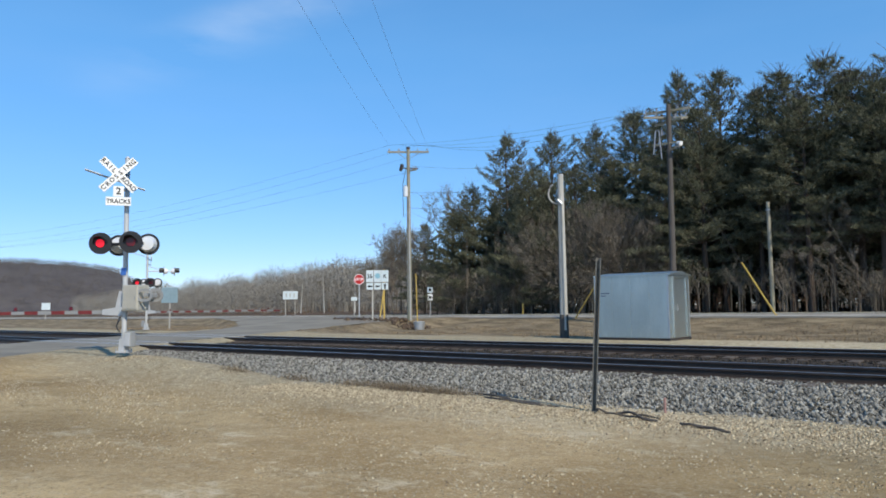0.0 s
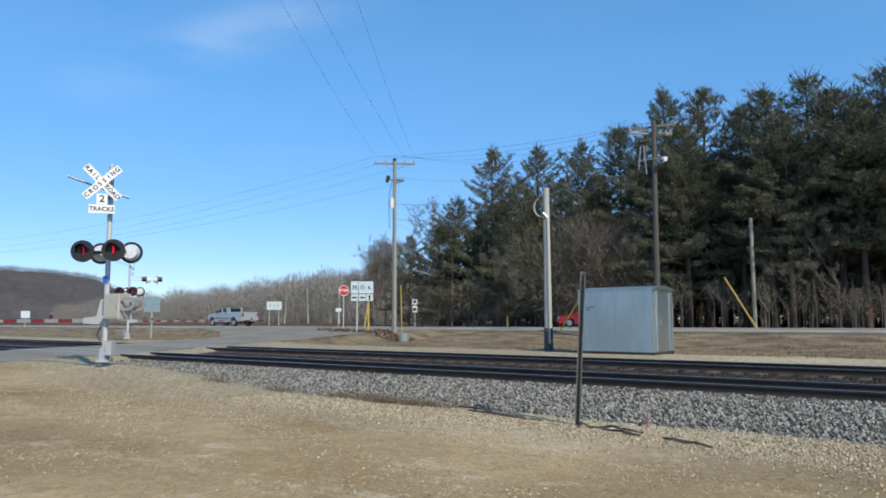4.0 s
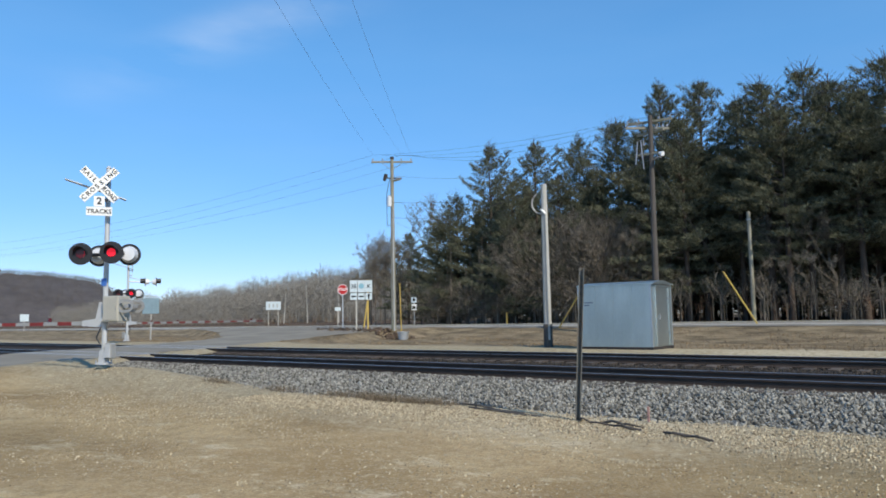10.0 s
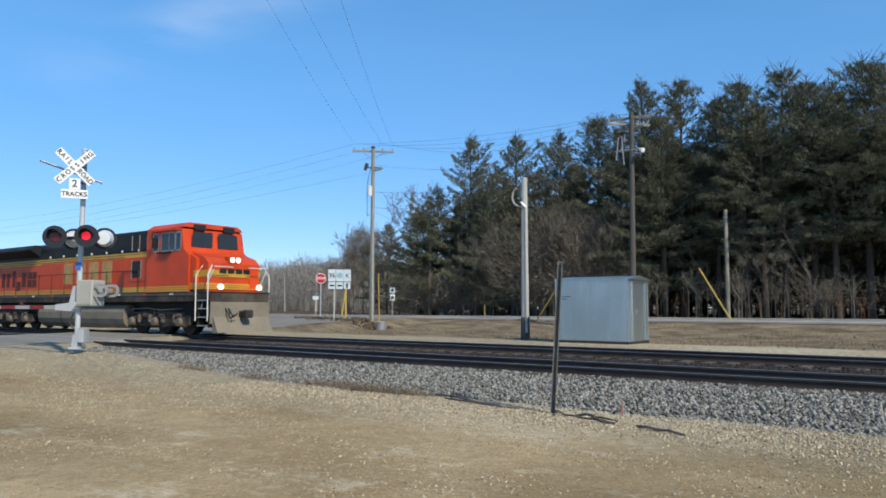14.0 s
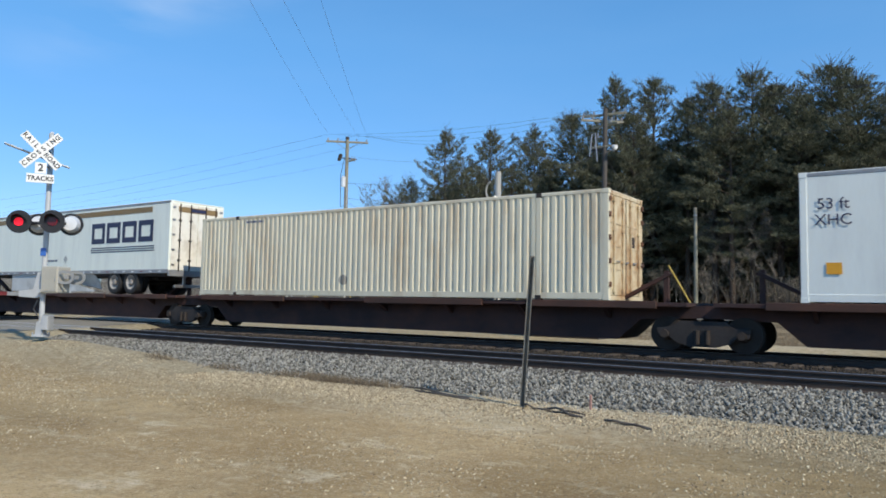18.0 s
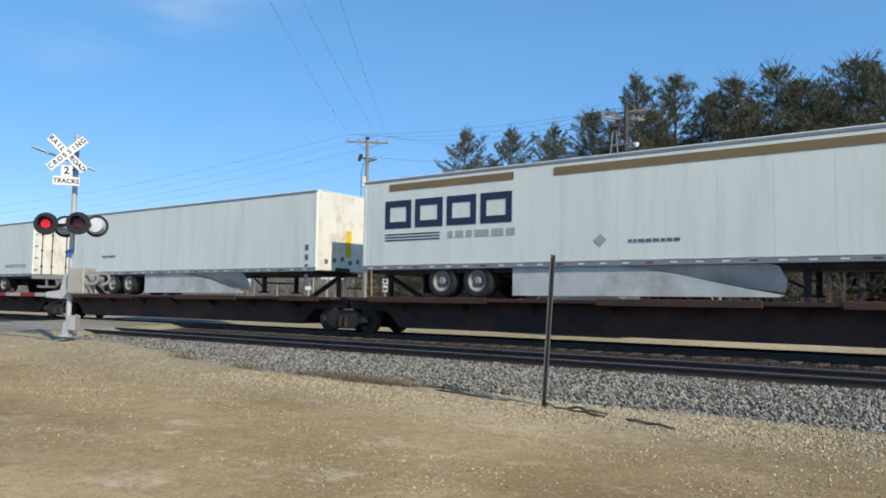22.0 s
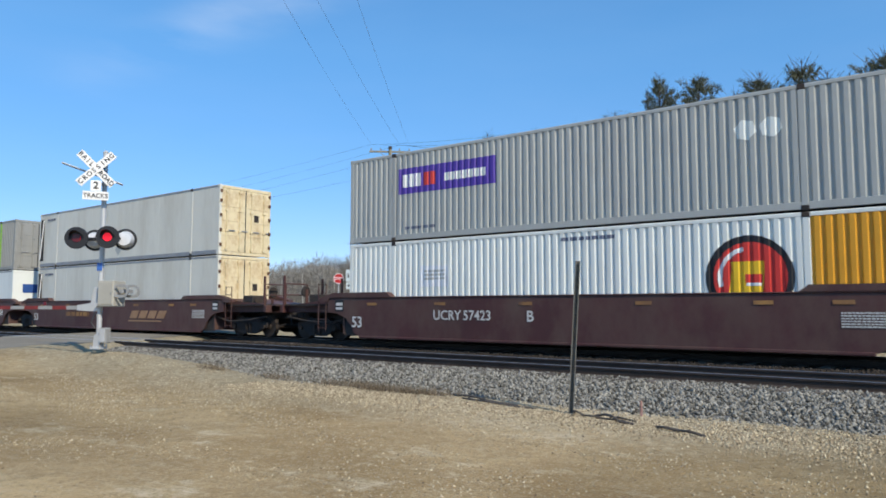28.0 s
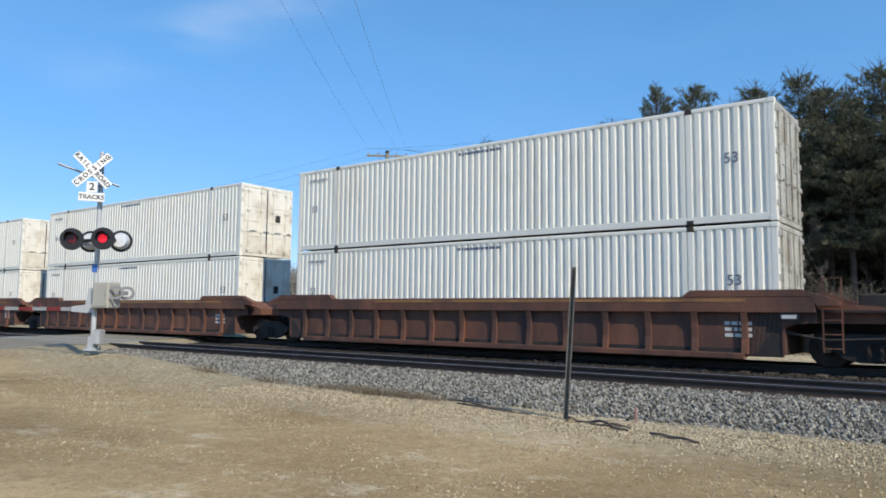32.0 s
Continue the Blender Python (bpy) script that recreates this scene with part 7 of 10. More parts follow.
def band_and_blocks(t, x0, x1, way):
    """Gold band under the roof, and a dark blue block logo with thin lines below."""
    zt = 3.36
    if way > 0:
        plate(t, -7.7, x0 + 4.4, zt, zt + 0.22, M_GOLD, -1.302, "gold_band", "gold-brown band under the roof rail")
    else:
        plate(t, -7.0, -2.45, zt, zt + 0.22, M_GOLD, -1.302, "gold_band", "gold-brown band under the roof rail")
        plate(t, -1.2, 7.6, zt, zt + 0.22, M_GOLD, -1.302, "gold_band", "gold-brown band under the roof rail")
    part("end_band", Mesh().box(8.115, -0.95, zt - 0.02, 8.12, 0.95, zt + 0.2), M_GOLD, t, "gold-brown band on the end wall")
    part("end_logo", Mesh().box(8.12, -0.4, zt + 0.02, 8.124, 0.35, zt + 0.16), M_NAVY, t)
    w = (x1 - x0) / 4
    for k in range(4):
        a, b = x0 + w * k + 0.05, x0 + w * (k + 1) - 0.1
        z0, z1 = 2.17, 3.05
        th = 0.21
        m = Mesh()
        m.box(a, -1.306, z1 - th, b, -1.302, z1)
        m.box(a, -1.306, z0, b, -1.302, z0 + th)
        m.box(a, -1.3062, z0 + th, a + 0.2, -1.302, z1 - th)
        m.box(b - 0.2, -1.3062, z0 + th, b, -1.302, z1 - th)
        part("logo_block", m, M_NAVY, t, "dark blue block of the logo")
    for k in range(3):
        plate(t, x0 + 0.05, x0 + (2.2 if way < 0 else 4.6), 1.78 + 0.09 * k, 1.82 + 0.09 * k, M_NAVY, -1.302, "thin_line")
    if way < 0:
        tiny_bars(t, x0 + 2.5, 1.8, 2.3, 0.2, M_CGREY, 1)
    tiny_bars(t, -1.5 if way > 0 else 0.9, 1.46, 1.3, 0.08, M_FAINT, 1)
    part("emblem", Mesh().prism([(0.5 if way > 0 else 0.14, 1.38), (0.68 if way > 0 else 0.32, 1.55), (0.5 if way > 0 else 0.14, 1.72), (0.32 if way > 0 else -0.04, 1.55)], "y", -1.306, -1.302), M_CGREY, t, "small grey diamond")


def alliance_logo(t):
    blocks(t, -3.5, 0.0, 2.56, 3.08, 8, M_ALLIBLUE, -1.302, 0.12, True)
    blocks(t, 0.12, 3.5, 2.6, 2.92, 11, M_ALLIBLUE, -1.302, 0, True)
    plate(t, -3.55, 3.5, 2.38, 2.44, M_ALLIBLUE, -1.302, "thin_line")
    for x in (-2.9, -2.2, 2.3, 3.02):
        disc(t, x, 1.97, 0.27, M_LOGOBLUE, label="dark blue disc")
    tiny_bars(t, 5.18, 1.35, 2.3, 0.16, M_CGREY, 1)
    disc(t, -0.6, 1.35, 0.12, M_CGREY)


# ---------------------------------------------------------------- locomotives
M_LORANGE = mat("orange_locomotive_paint", (0.60, 0.062, 0.013), 0.5, 0, 0.14, 0.9, 18, 0.03, stain=(0.36, 0.045, 0.014), amount=0.42, stain_scale=0.8, stretch=(1, 1, 0.5), spec=0.3)
M_LVENT = mat("dark_red_louvre", (0.085, 0.018, 0.010), 0.7, 0, 0.25, 2, 20, 0.05)
M_LWORN = mat("worn_gold_lettering", (0.45, 0.285, 0.085), 0.6, 0, 0.25, 2.2, 18, 0.02, stain=(0.50, 0.10, 0.03), amount=0.4, stain_scale=3)
M_LBLACK = mat("black_green_roof_paint", (0.012, 0.014, 0.015), 0.6, 0, 0.3, 1.2, 18, 0.05, stain=(0.03, 0.028, 0.026), amount=0.3, spec=0.25)
M_LYELLOW = mat("yellow_stripe_paint", (0.55, 0.31, 0.025), 0.5, 0, 0.12, 1.2, 18, 0.02, stain=(0.35, 0.22, 0.05), amount=0.3)
M_LUNDER = mat("grey_brown_running_gear", (0.042, 0.036, 0.031), 0.9, 0.0, 0.35, 2, 25, 0.15, stain=(0.13, 0.105, 0.08), amount=0.5, spec=0.2)
M_TANK = mat("dusty_grey_tank", (0.215, 0.185, 0.138), 0.85, 0.0, 0.2, 0.8, 18, 0.06, stain=(0.135, 0.118, 0.09), amount=0.45, spec=0.2, stain_scale=0.7)
M_RAILWHITE = mat("white_handrail", (0.66, 0.64, 0.58), 0.55, 0, 0.12, 3, 20, 0.02)
M_SILL = mat("dusty_grey_green_sill", (0.075, 0.075, 0.062), 0.75, 0, 0.2, 1.5, 20, 0.05, stain=(0.13, 0.115, 0.09), amount=0.35)
M_HEADLIGHT = mat("lit_headlight", (1.0, 0.93, 0.75), 0.3, 0, 0.02, 3, 20, 0, emit=3.0)
LSIDE = Mesh()
LSIDE.prism([(-2.25, 0.42), (-1.85, 0.3), (-1.4, 0.36), (-0.9, 0.36), (-0.5, 0.3), (0.5, 0.3), (0.9, 0.36), (1.4, 0.36), (1.85, 0.3), (2.25, 0.42), (2.3, 0.78), (1.9, 0.85), (1.2, 0.98), (-1.2, 0.98), (-1.9, 0.85), (-2.3, 0.78)], "y", -0.09, 0.09)
LSIDE = LSIDE.data("side_frame", M_LUNDER)
LWHEEL = Mesh().cyl((0, -0.06, 0), (0, 0.07, 0), 0.53, n=28).cyl((0, -0.14, 0), (0, -0.06, 0), 0.16, 0.2, n=12).data("wheel", M_WHEEL)
M_TRUCKPALE = mat("dusty_brown_truck_parts", (0.17, 0.14, 0.105), 0.9, 0, 0.3, 3, 25, 0.1, stain=(0.06, 0.045, 0.035), amount=0.4, spec=0.2)
LCAP = Mesh().cyl((0, -0.14, 0), (0, 0.0, 0), 0.15, 0.19, n=14).data("bearing_cap", M_TRUCKPALE)
LBOX = Mesh().box(-0.2, -0.1, -0.2, 0.2, 0.05, 0.22, 0.05).data("axle_box", M_LUNDER)


def loco_truck(t, x):
    b = part("truck", Mesh().box(-2.1, -0.9, 0.55, 2.1, 0.9, 0.95, 0.04), M_LUNDER, t, "three-axle locomotive truck", (x, 0, 0))
    for s in (-1, 1):
        part("side_frame", LSIDE, None, b, "", (0, 1.08 * s, 0))
        for k in (-1.2, 0.0, 1.2):
            part("brake_cylinder", Mesh().cyl((k + 0.6, 1.2 * s, 0.78), (k + 0.25, 1.2 * s, 0.78), 0.11, n=10), M_LUNDER, b)
        part("equaliser", Mesh().box(-2.0, 1.19 * s, 0.86, 2.0, 1.25 * s, 0.94, 0.02), M_LUNDER, b)
        for k in (-1.3, -0.45, 0.45, 1.3):
            part("coil_spring", Mesh().cyl((k, 1.2 * s, 0.5), (k, 1.2 * s, 0.84), 0.1, n=10).cyl((k, 1.2 * s, 0.56), (k, 1.2 * s, 0.60), 0.125, n=10).cyl((k, 1.2 * s, 0.68), (k, 1.2 * s, 0.72), 0.125, n=10), M_TRUCKPALE, b)
        part("sand_pipe", Mesh().tube([(-2.3, 1.15 * s, 1.2), (-2.45, 1.1 * s, 0.6), (-2.35, 0.9 * s, 0.15)], 0.03), M_TRUCKPALE, b)
        part("brake_pipe", Mesh().tube([(-1.9, 1.3 * s, 1.05), (-0.6, 1.3 * s, 1.1), (0.4, 1.3 * s, 1.02), (1.9, 1.3 * s, 1.08)], 0.025), M_TRUCKPALE, b)
        part("damper", Mesh().cyl((-0.3, 1.22 * s, 0.45), (-0.1, 1.22 * s, 1.05), 0.06, n=8), M_LUNDER, b)
    for a in (-1.75, 0.0, 1.75):
        part("axle", Mesh().cyl((a, -0.75, 0.53), (a, 0.75, 0.53), 0.1, n=10), M_WHEEL, b)
        for s in (-1, 1):
            part("wheel", LWHEEL, None, b, "", pose(a, 0.76 * s, 0.53, 0, 0, 0 if s < 0 else 180))
            part("axle_box", LBOX, None, b, "", pose(a, 1.18 * s, 0.53, 0, 0, 0 if s < 0 else 180))
            part("bearing_cap", LCAP, None, b, "", pose(a, 1.27 * s, 0.53, 0, 0, 0 if s < 0 else 180))


def locomotive(u, turned, label, style, number):
    """A six-axle diesel, its cab towards +x. style: 'old' (rounded lettering era) or 'new'."""
    t = rolling("locomotive", u, 0.0, label, "locomotive", "locomotives", turned)
    E = 10.75
    for x in (-6.75, 6.75):
        loco_truck(t, x)
    # black box added to block the bright background under the frame
    part("underframe", Mesh().box(-9.6, -0.85, 0.7, 9.6, 0.85, 1.37), M_LBLACK, t, "plain black box filling the dark space under the frame")
    # frame and walkway
    part("frame", Mesh().box(-E, -1.45, 1.36, E, 1.45, 1.70, 0.02), M_LUNDER if style == "old" else M_LBLACK, t)
    for s in (-1, 1):
        part("sill_stripe", Mesh().box(-E + 0.9, s * 1.45, 1.62, E - 0.9, s * 1.47, 1.74), M_SILL, t, "grey-green walkway sill")
        for k in range(9):
            x = -8.0 + 2.0 * k
            part("sill_block", Mesh().box(x, s * 1.47, 1.645, x + 0.28, s * 1.475, 1.72), M_LORANGE if k % 2 else M_RAILWHITE, t)
    part("walkway", Mesh().box(-E, -1.46, 1.70, E, 1.46, 1.76), M_LBLACK, t)
    tk0, tk1 = (-3.5, 4.4) if style == "old" else (-4.9, 2.9)
    # fuel tank
    tp = [(-1.36, 0.62), (-1.28, 0.40), (-1.05, 0.2), (1.05, 0.2), (1.28, 0.40), (1.36, 0.62), (1.36, 0.92), (1.28, 1.12), (1.1, 1.24), (-1.1, 1.24), (-1.28, 1.12), (-1.36, 0.92)] if style == "old" else [(-1.38, 0.78), (-1.05, 0.2), (1.05, 0.2), (1.38, 0.78), (1.38, 1.02), (1.2, 1.14), (-1.2, 1.14), (-1.38, 1.02)]
    tank = part("fuel_tank", Mesh().prism(tp, "x", tk0, tk1), M_TANK, t, "dusty grey fuel tank")
    for x in (-1.2,) if style == "old" else ():
        part("tank_band", Mesh().prism([(y * 1.008, z * 1.0 + (0.006 if z > 1 else -0.006 if z < 0.3 else 0)) for y, z in tp], "x", x, x + 0.06), M_LUNDER, tank)
    if style == "new":
        for s in (-1, 1):
            for x0, x1 in ((-4.8, -2.8), (-1.4, 2.8)):
                part("air_reservoir", Mesh().cyl((x0, s * 1.32, 1.42 - 0.1), (x1, s * 1.32, 1.42 - 0.1), 0.19, n=14), M_TANK, t, "long grey air reservoir")
    # hood
    hw = 0.98
    hood_end = 6.3 if style == "old" else 5.42
    top = 4.42 if style == "old" else 4.30
    roof_z = 3.57 if style == "old" else 3.61
    part("hood", Mesh().box(-9.7, -hw, 1.76, hood_end, hw, roof_z - 0.26, 0.02), M_LORANGE, t, "orange engine hood")
    part("hood_stripe", Mesh().box(-9.71, -hw - 0.004, roof_z - 0.26, hood_end, hw + 0.004, roof_z, 0.004), M_LYELLOW, t, "yellow stripe under the dark roof")
    for zz in (roof_z - 0.20, roof_z - 0.10):
        part("hood_stripe_line", Mesh().box(-9.715, -hw - 0.007, zz, hood_end, hw + 0.007, zz + 0.03, 0.002), M_LBLACK, t)
    part("roof", Mesh().prism([(-hw, roof_z), (hw, roof_z), (hw, top - 0.32), (hw - 0.12, top - 0.14), (hw - 0.34, top - 0.02), (hw - 0.6, top + 0.02), (-hw + 0.6, top + 0.02), (-hw + 0.34, top - 0.02), (-hw + 0.12, top - 0.14), (-hw, top - 0.32)], "x", -9.7, hood_end), M_LBLACK, t, "black-green hood roof")
    part("lower_stripe", Mesh().box(-9.708, -hw - 0.003, 1.78, hood_end - 0.1, hw + 0.003, 2.0, 0.002), M_LYELLOW, t)
    for zz in (1.86, 1.93):
        part("lower_line", Mesh().box(-9.71, -hw - 0.006, zz, hood_end - 0.1, hw + 0.006, zz + 0.03), M_LORANGE if style == "old" else M_LBLACK, t)
    # flared radiators at the rear
    rz = 3.72 if style == "old" else 3.0
    rise = 0.34 if style == "old" else 0.42
    lift = -0.10 if style == "old" else 0.08
    part("radiator_wing", Mesh().prism([(-hw, rz), (-1.5, rz + rise), (-1.5, top - 0.2 + lift), (-1.3, top + lift), (1.3, top + lift), (1.5, top - 0.2 + lift), (1.5, rz + rise), (hw, rz)], "x", -10.0, -4.3 if style == "old" else -3.6), M_LBLACK, t, "flared black radiator housing")
    for s in (-1, 1):
        part("radiator_grille", Mesh().prism([(s * (hw + 0.05), rz + 0.05), (s * 1.46, rz + rise - 0.02), (s * 1.5, rz + rise - 0.02), (s * (hw + 0.09), rz + 0.04)], "x", -9.6, -5.8), M_GAP, t)
    # doors, grilles and louvres on the hood
    for s in (-1, 1):
        yy = s * (hw + 0.006)
        for k in range(11):
            x = -4.2 + 0.9 * k
            part("hood_door", Mesh().box(x, yy - s * 0.004, 2.1, x + 0.84, yy + s * 0.008, 3.35, 0.004), M_LORANGE, t)
        if style == "old":
            for x, z, w, h in ((-8.7, 2.2, 0.36, 0.75), (-8.1, 2.2, 0.36, 0.75), (-7.4, 2.2, 0.3, 0.9), (-6.9, 2.0, 0.45, 0.5), (-6.3, 2.2, 0.45, 0.75), (-5.6, 2.2, 0.42, 0.36), (-5.6, 2.62, 0.42, 0.36), (-5.1, 2.2, 0.42, 0.36), (-5.1, 2.62, 0.42, 0.36)):
                part("vent_grille", Mesh().box(x, yy + s * 0.002, z, x + w, yy + s * 0.014, z + h), M_LVENT, t, "dark red louvred vent")
        else:
            for x, z, w, h in ((-9.4, 1.95, 1.25, 1.15), (-8.0, 2.6, 0.25, 0.25)):
                part("vent_grille", Mesh().box(x, yy + s * 0.002, z, x + w, yy + s * 0.014, z + h), M_GAP, t, "dark louvred vent")
            for k in range(6):
                part("vent_slat", Mesh().box(-9.3 + 0.2 * k, yy + s * 0.014, 1.97, -9.24 + 0.2 * k, yy + s * 0.03, 3.08), M_LORANGE, t)
            for k in range(2):
                part("louvre", Mesh().box(4.2 + 0.75 * k, yy + s * 0.002, 2.55, 4.75 + 0.75 * k, yy + s * 0.012, 2.72), M_GAP, t)
    for k in range(7):
        for s in (-1, 1):
            part("lifting_lug", Mesh().box(-3.3 + 1.35 * k, s * hw, roof_z + 0.04, -3.18 + 1.35 * k, s * (hw + 0.05), roof_z + 0.14, 0.01), M_RAILWHITE, t, "small pale lug")
    # roof fittings
    part("exhaust", Mesh().box(-3.6, -0.35, top, -2.8, 0.35, top + 0.26, 0.03), M_DARKSTEEL if style == "new" else M_TRANS, t, "square exhaust outlet")
    part("horn", Mesh().box(-2.6, -0.1, top, -2.4, 0.1, top + 0.15).cyl((-2.5, -0.25, top + 0.22), (-2.0, -0.25, top + 0.25), 0.03, 0.08).cyl((-2.5, 0.0, top + 0.22), (-3.0, 0.0, top + 0.25), 0.03, 0.08).cyl((-2.5, 0.25, top + 0.22), (-2.0, 0.25, top + 0.25), 0.03, 0.08), M_DARKSTEEL, t)
    part("dynamic_brake", Mesh().box(1.9, -hw - 0.02, roof_z + 0.02, hood_end - 0.3, hw + 0.02, top + 0.1, 0.05), M_LBLACK, t, "dynamic brake box")
    for k in range(3):
        part("fan", Mesh().cyl((2.5 + 1.0 * k, 0, top + 0.1), (2.5 + 1.0 * k, 0, top + 0.16), 0.42, n=20), M_DARKSTEEL, t)
    # cab
    C0, C1 = (6.3, 8.95) if style == "old" else (5.42, 8.0)
    cab_top = 4.62
    cabp = [(C0, 1.76), (C1 + 0.35, 1.76), (C1 + 0.35, 3.25), (C1, 3.5), (C1 - 0.18, 4.35), (C1 - 0.35, 4.42), (C0, 4.42)]
    cab = part("cab", Mesh().prism(cabp, "y", -1.5, 1.5), M_LORANGE, t, "orange full-width cab")
    part("cab_roof", Mesh().prism([(-1.5, 4.42), (1.5, 4.42), (1.2, cab_top), (-1.2, cab_top)], "x", C0 - 0.03, C1 - 0.1), M_LORANGE, cab)
    for s in (-1, 1):
        yy = s * 1.503
        for x0, x1 in (((C0 + 0.5, C0 + 0.85), (C0 + 1.08, C0 + 1.6), (C0 + 1.62, C0 + 2.02), (C0 + 2.12, C0 + 2.42)) if style == "old" else ((C0 + 0.32, C0 + 1.2), (C0 + 1.28, C0 + 2.15))):
            w = part("cab_window", Mesh().box(x0, yy - s * 0.01, 3.5, x1, yy + s * 0.006, 4.18, 0.004), M_GLASS_DARK, cab, "tinted side window")
            part("window_frame", Mesh().box(x0 - 0.04, yy, 3.44, x1 + 0.04, yy + s * 0.012, 3.5).box(x0 - 0.04, yy, 4.18, x1 + 0.04, yy + s * 0.012, 4.23).box(x0 - 0.04, yy, 3.44, x0, yy + s * 0.012, 4.23).box(x1, yy, 3.44, x1 + 0.04, yy + s * 0.012, 4.23), M_RAILGREY, cab)
        part("arm_rest", Mesh().box(C0 + 0.9, yy, 3.36, C0 + 1.8, yy + s * 0.12, 3.42), M_LBLACK, cab)
        part("mirror", Mesh().box(C0 + 0.7, yy, 3.6, C0 + 0.75, yy + s * 0.22, 4.05, 0.01), M_LBLACK, cab)
        if number:
            words(number, 0.60, M_LBLACK, cab, pose(8.25 if style == "old" else 6.67, s * 1.512, 2.98, 90, 0, 0 if s < 0 else 180), bold=0.008, squeeze=1.18)
        part("side_box", Mesh().box(C0 - 1.9, s * 0.98, 1.76, C0, s * 1.4, 3.42, 0.02), M_LORANGE, t)
        part("box_stripe", Mesh().box(C0 - 1.9, s * 1.4, 1.78, C0, s * 1.404, 2.0).box(C0 - 1.9, s * 1.39, 3.3, C0, s * 1.404, 3.42), M_LYELLOW, t, "yellow stripe")
        part("battery_grille", Mesh().box(C0 - 1.25, s * 1.4, 2.42, C0 - 0.6, s * 1.412, 3.14), M_GAP, t)
        part("grille_frame", Mesh().box(C0 - 1.30, s * 1.4, 2.38, C0 - 1.25, s * 1.42, 3.18).box(C0 - 0.6, s * 1.4, 2.38, C0 - 0.55, s * 1.42, 3.18), M_RAILGREY, t)
        part("panel_seam", Mesh().box(C0 - 1.5, s * 1.4, 2.22, C0 - 0.2, s * 1.406, 2.25).box(C0 - 0.05, s * 1.4, 1.76, C0 - 0.02, s * 1.406, 3.3), M_LVENT, t)
    for s in (-1, 1):
        part("cab_stripe", Mesh().box(C0, s * 1.5, 1.78, C1 + 0.35, s * 1.505, 2.0), M_LYELLOW, cab, "yellow lower stripe")
        for zz in (1.84, 1.92):
            part("cab_line", Mesh().box(C0, s * 1.505, zz, C1 + 0.35, s * 1.508, zz + 0.025), M_LORANGE if style == "old" else M_LBLACK, cab)
        part("intake_frame", Mesh().box(C0 - 2.0, s * 0.985, 3.68, C0 - 0.15, s * 1.01, 4.3), M_GAP, t, "dark air intake grille")
        for k in range(4):
            part("intake_bar", Mesh().box(C0 - 2.0 + 0.6 * k, s * 1.01, 3.66, C0 - 1.95 + 0.6 * k, s * 1.03, 4.32), M_RAILGREY, t)
        part("sun_visor", Mesh().box(C0 + 0.4, s * 1.5, 4.3, C1 - 0.4, s * 1.62, 4.34), M_LORANGE, cab)
    # windscreens and nose
    for s in (-1, 1):
        part("windscreen", Mesh().prism([(s * 0.14, 3.62), (s * 1.15, 3.62), (s * 1.1, 4.22), (s * 0.14, 4.26)], "x", C1 + 0.0, C1 + 0.01), M_GLASS_DARK, cab, "tinted windscreen", pose(0, 0, 0))
    nose = part("nose", Mesh().prism([(C1 + 0.3, 1.76), (10.25, 1.76), (10.3, 2.9), (10.0, 3.15), (C1 + 0.3, 3.38)], "y", -1.28, 1.28), M_LORANGE, t, "short sloping nose")
    part("nose_cheek", Mesh().prism([(C1 + 0.3, 1.9), (9.7, 1.9), (9.7, 3.1), (C1 + 0.3, 3.3)], "y", -1.42, 1.42), M_LORANGE, nose)
    part("nose_stripe", Mesh().box(C1 + 0.35, -1.425, 1.86, 10.306, 1.425, 2.1).box(9.55, -1.425, 2.36, 9.71, 1.425, 2.62).box(9.71, -1.29, 2.36, 10.307, 1.29, 2.62), M_LYELLOW, nose, "yellow nose stripe")
    for zz in (1.92, 2.0):
        part("nose_line", Mesh().box(C1 + 0.35, -1.428, zz, 10.31, 1.428, zz + 0.03), M_LORANGE, nose)
    part("nose_logo", Mesh().box(10.307, -0.75, 2.5, 10.314, -0.42, 2.7).box(10.307, -0.36, 2.5, 10.314, -0.03, 2.7).box(10.307, 0.03, 2.5, 10.314, 0.36, 2.7).box(10.307, 0.42, 2.5, 10.314, 0.75, 2.7), M_LBLACK, nose, "logo bar on the nose")
    part("nose_door", Mesh().box(10.28, 0.75, 1.9, 10.31, 1.2, 2.85), M_LORANGE, nose)
    lb = part("headlight_box", Mesh().box(9.9, -0.32, 2.92, 10.32, 0.32, 3.2, 0.03), M_LORANGE, nose)
    lit = M_HEADLIGHT if u > 225 else M_LENSBACK
    for s in (-1, 1):
        part("headlight", Mesh().cyl((10.32, s * 0.14, 3.06), (10.34, s * 0.14, 3.06), 0.1, n=14), lit, lb)
        part("ditch_light", Mesh().cyl((10.62, s * 0.95, 1.95), (10.72, s * 0.95, 1.95), 0.1, n=14), lit, t, "round ditch light")
        part("number_board", Mesh().box(C1 - 0.15, s * 0.45, 4.34, C1 - 0.03, s * 1.0, 4.56), M_BLACK, cab)
    # pilots, steps, couplers
    for e in (-1, 1):
        part("pilot", Mesh().box(e * (E - 0.05), -1.45, 0.5, e * E, 1.45, 1.36), M_TANK, t)
        part("plough", Mesh().prism([(e * E, 0.15), (e * (E + 0.35), 0.15), (e * (E + 0.05), 0.75), (e * E, 0.75)], "y", -1.35, 1.35), M_TANK, t)
        part("coupler", Mesh().box(e * E, -0.12, 0.76, e * (E + 0.45), 0.12, 1.0, 0.03).box(e * (E + 0.3), -0.2, 0.72, e * (E + 0.6), 0.18, 1.04, 0.05), M_DARKSTEEL, t)
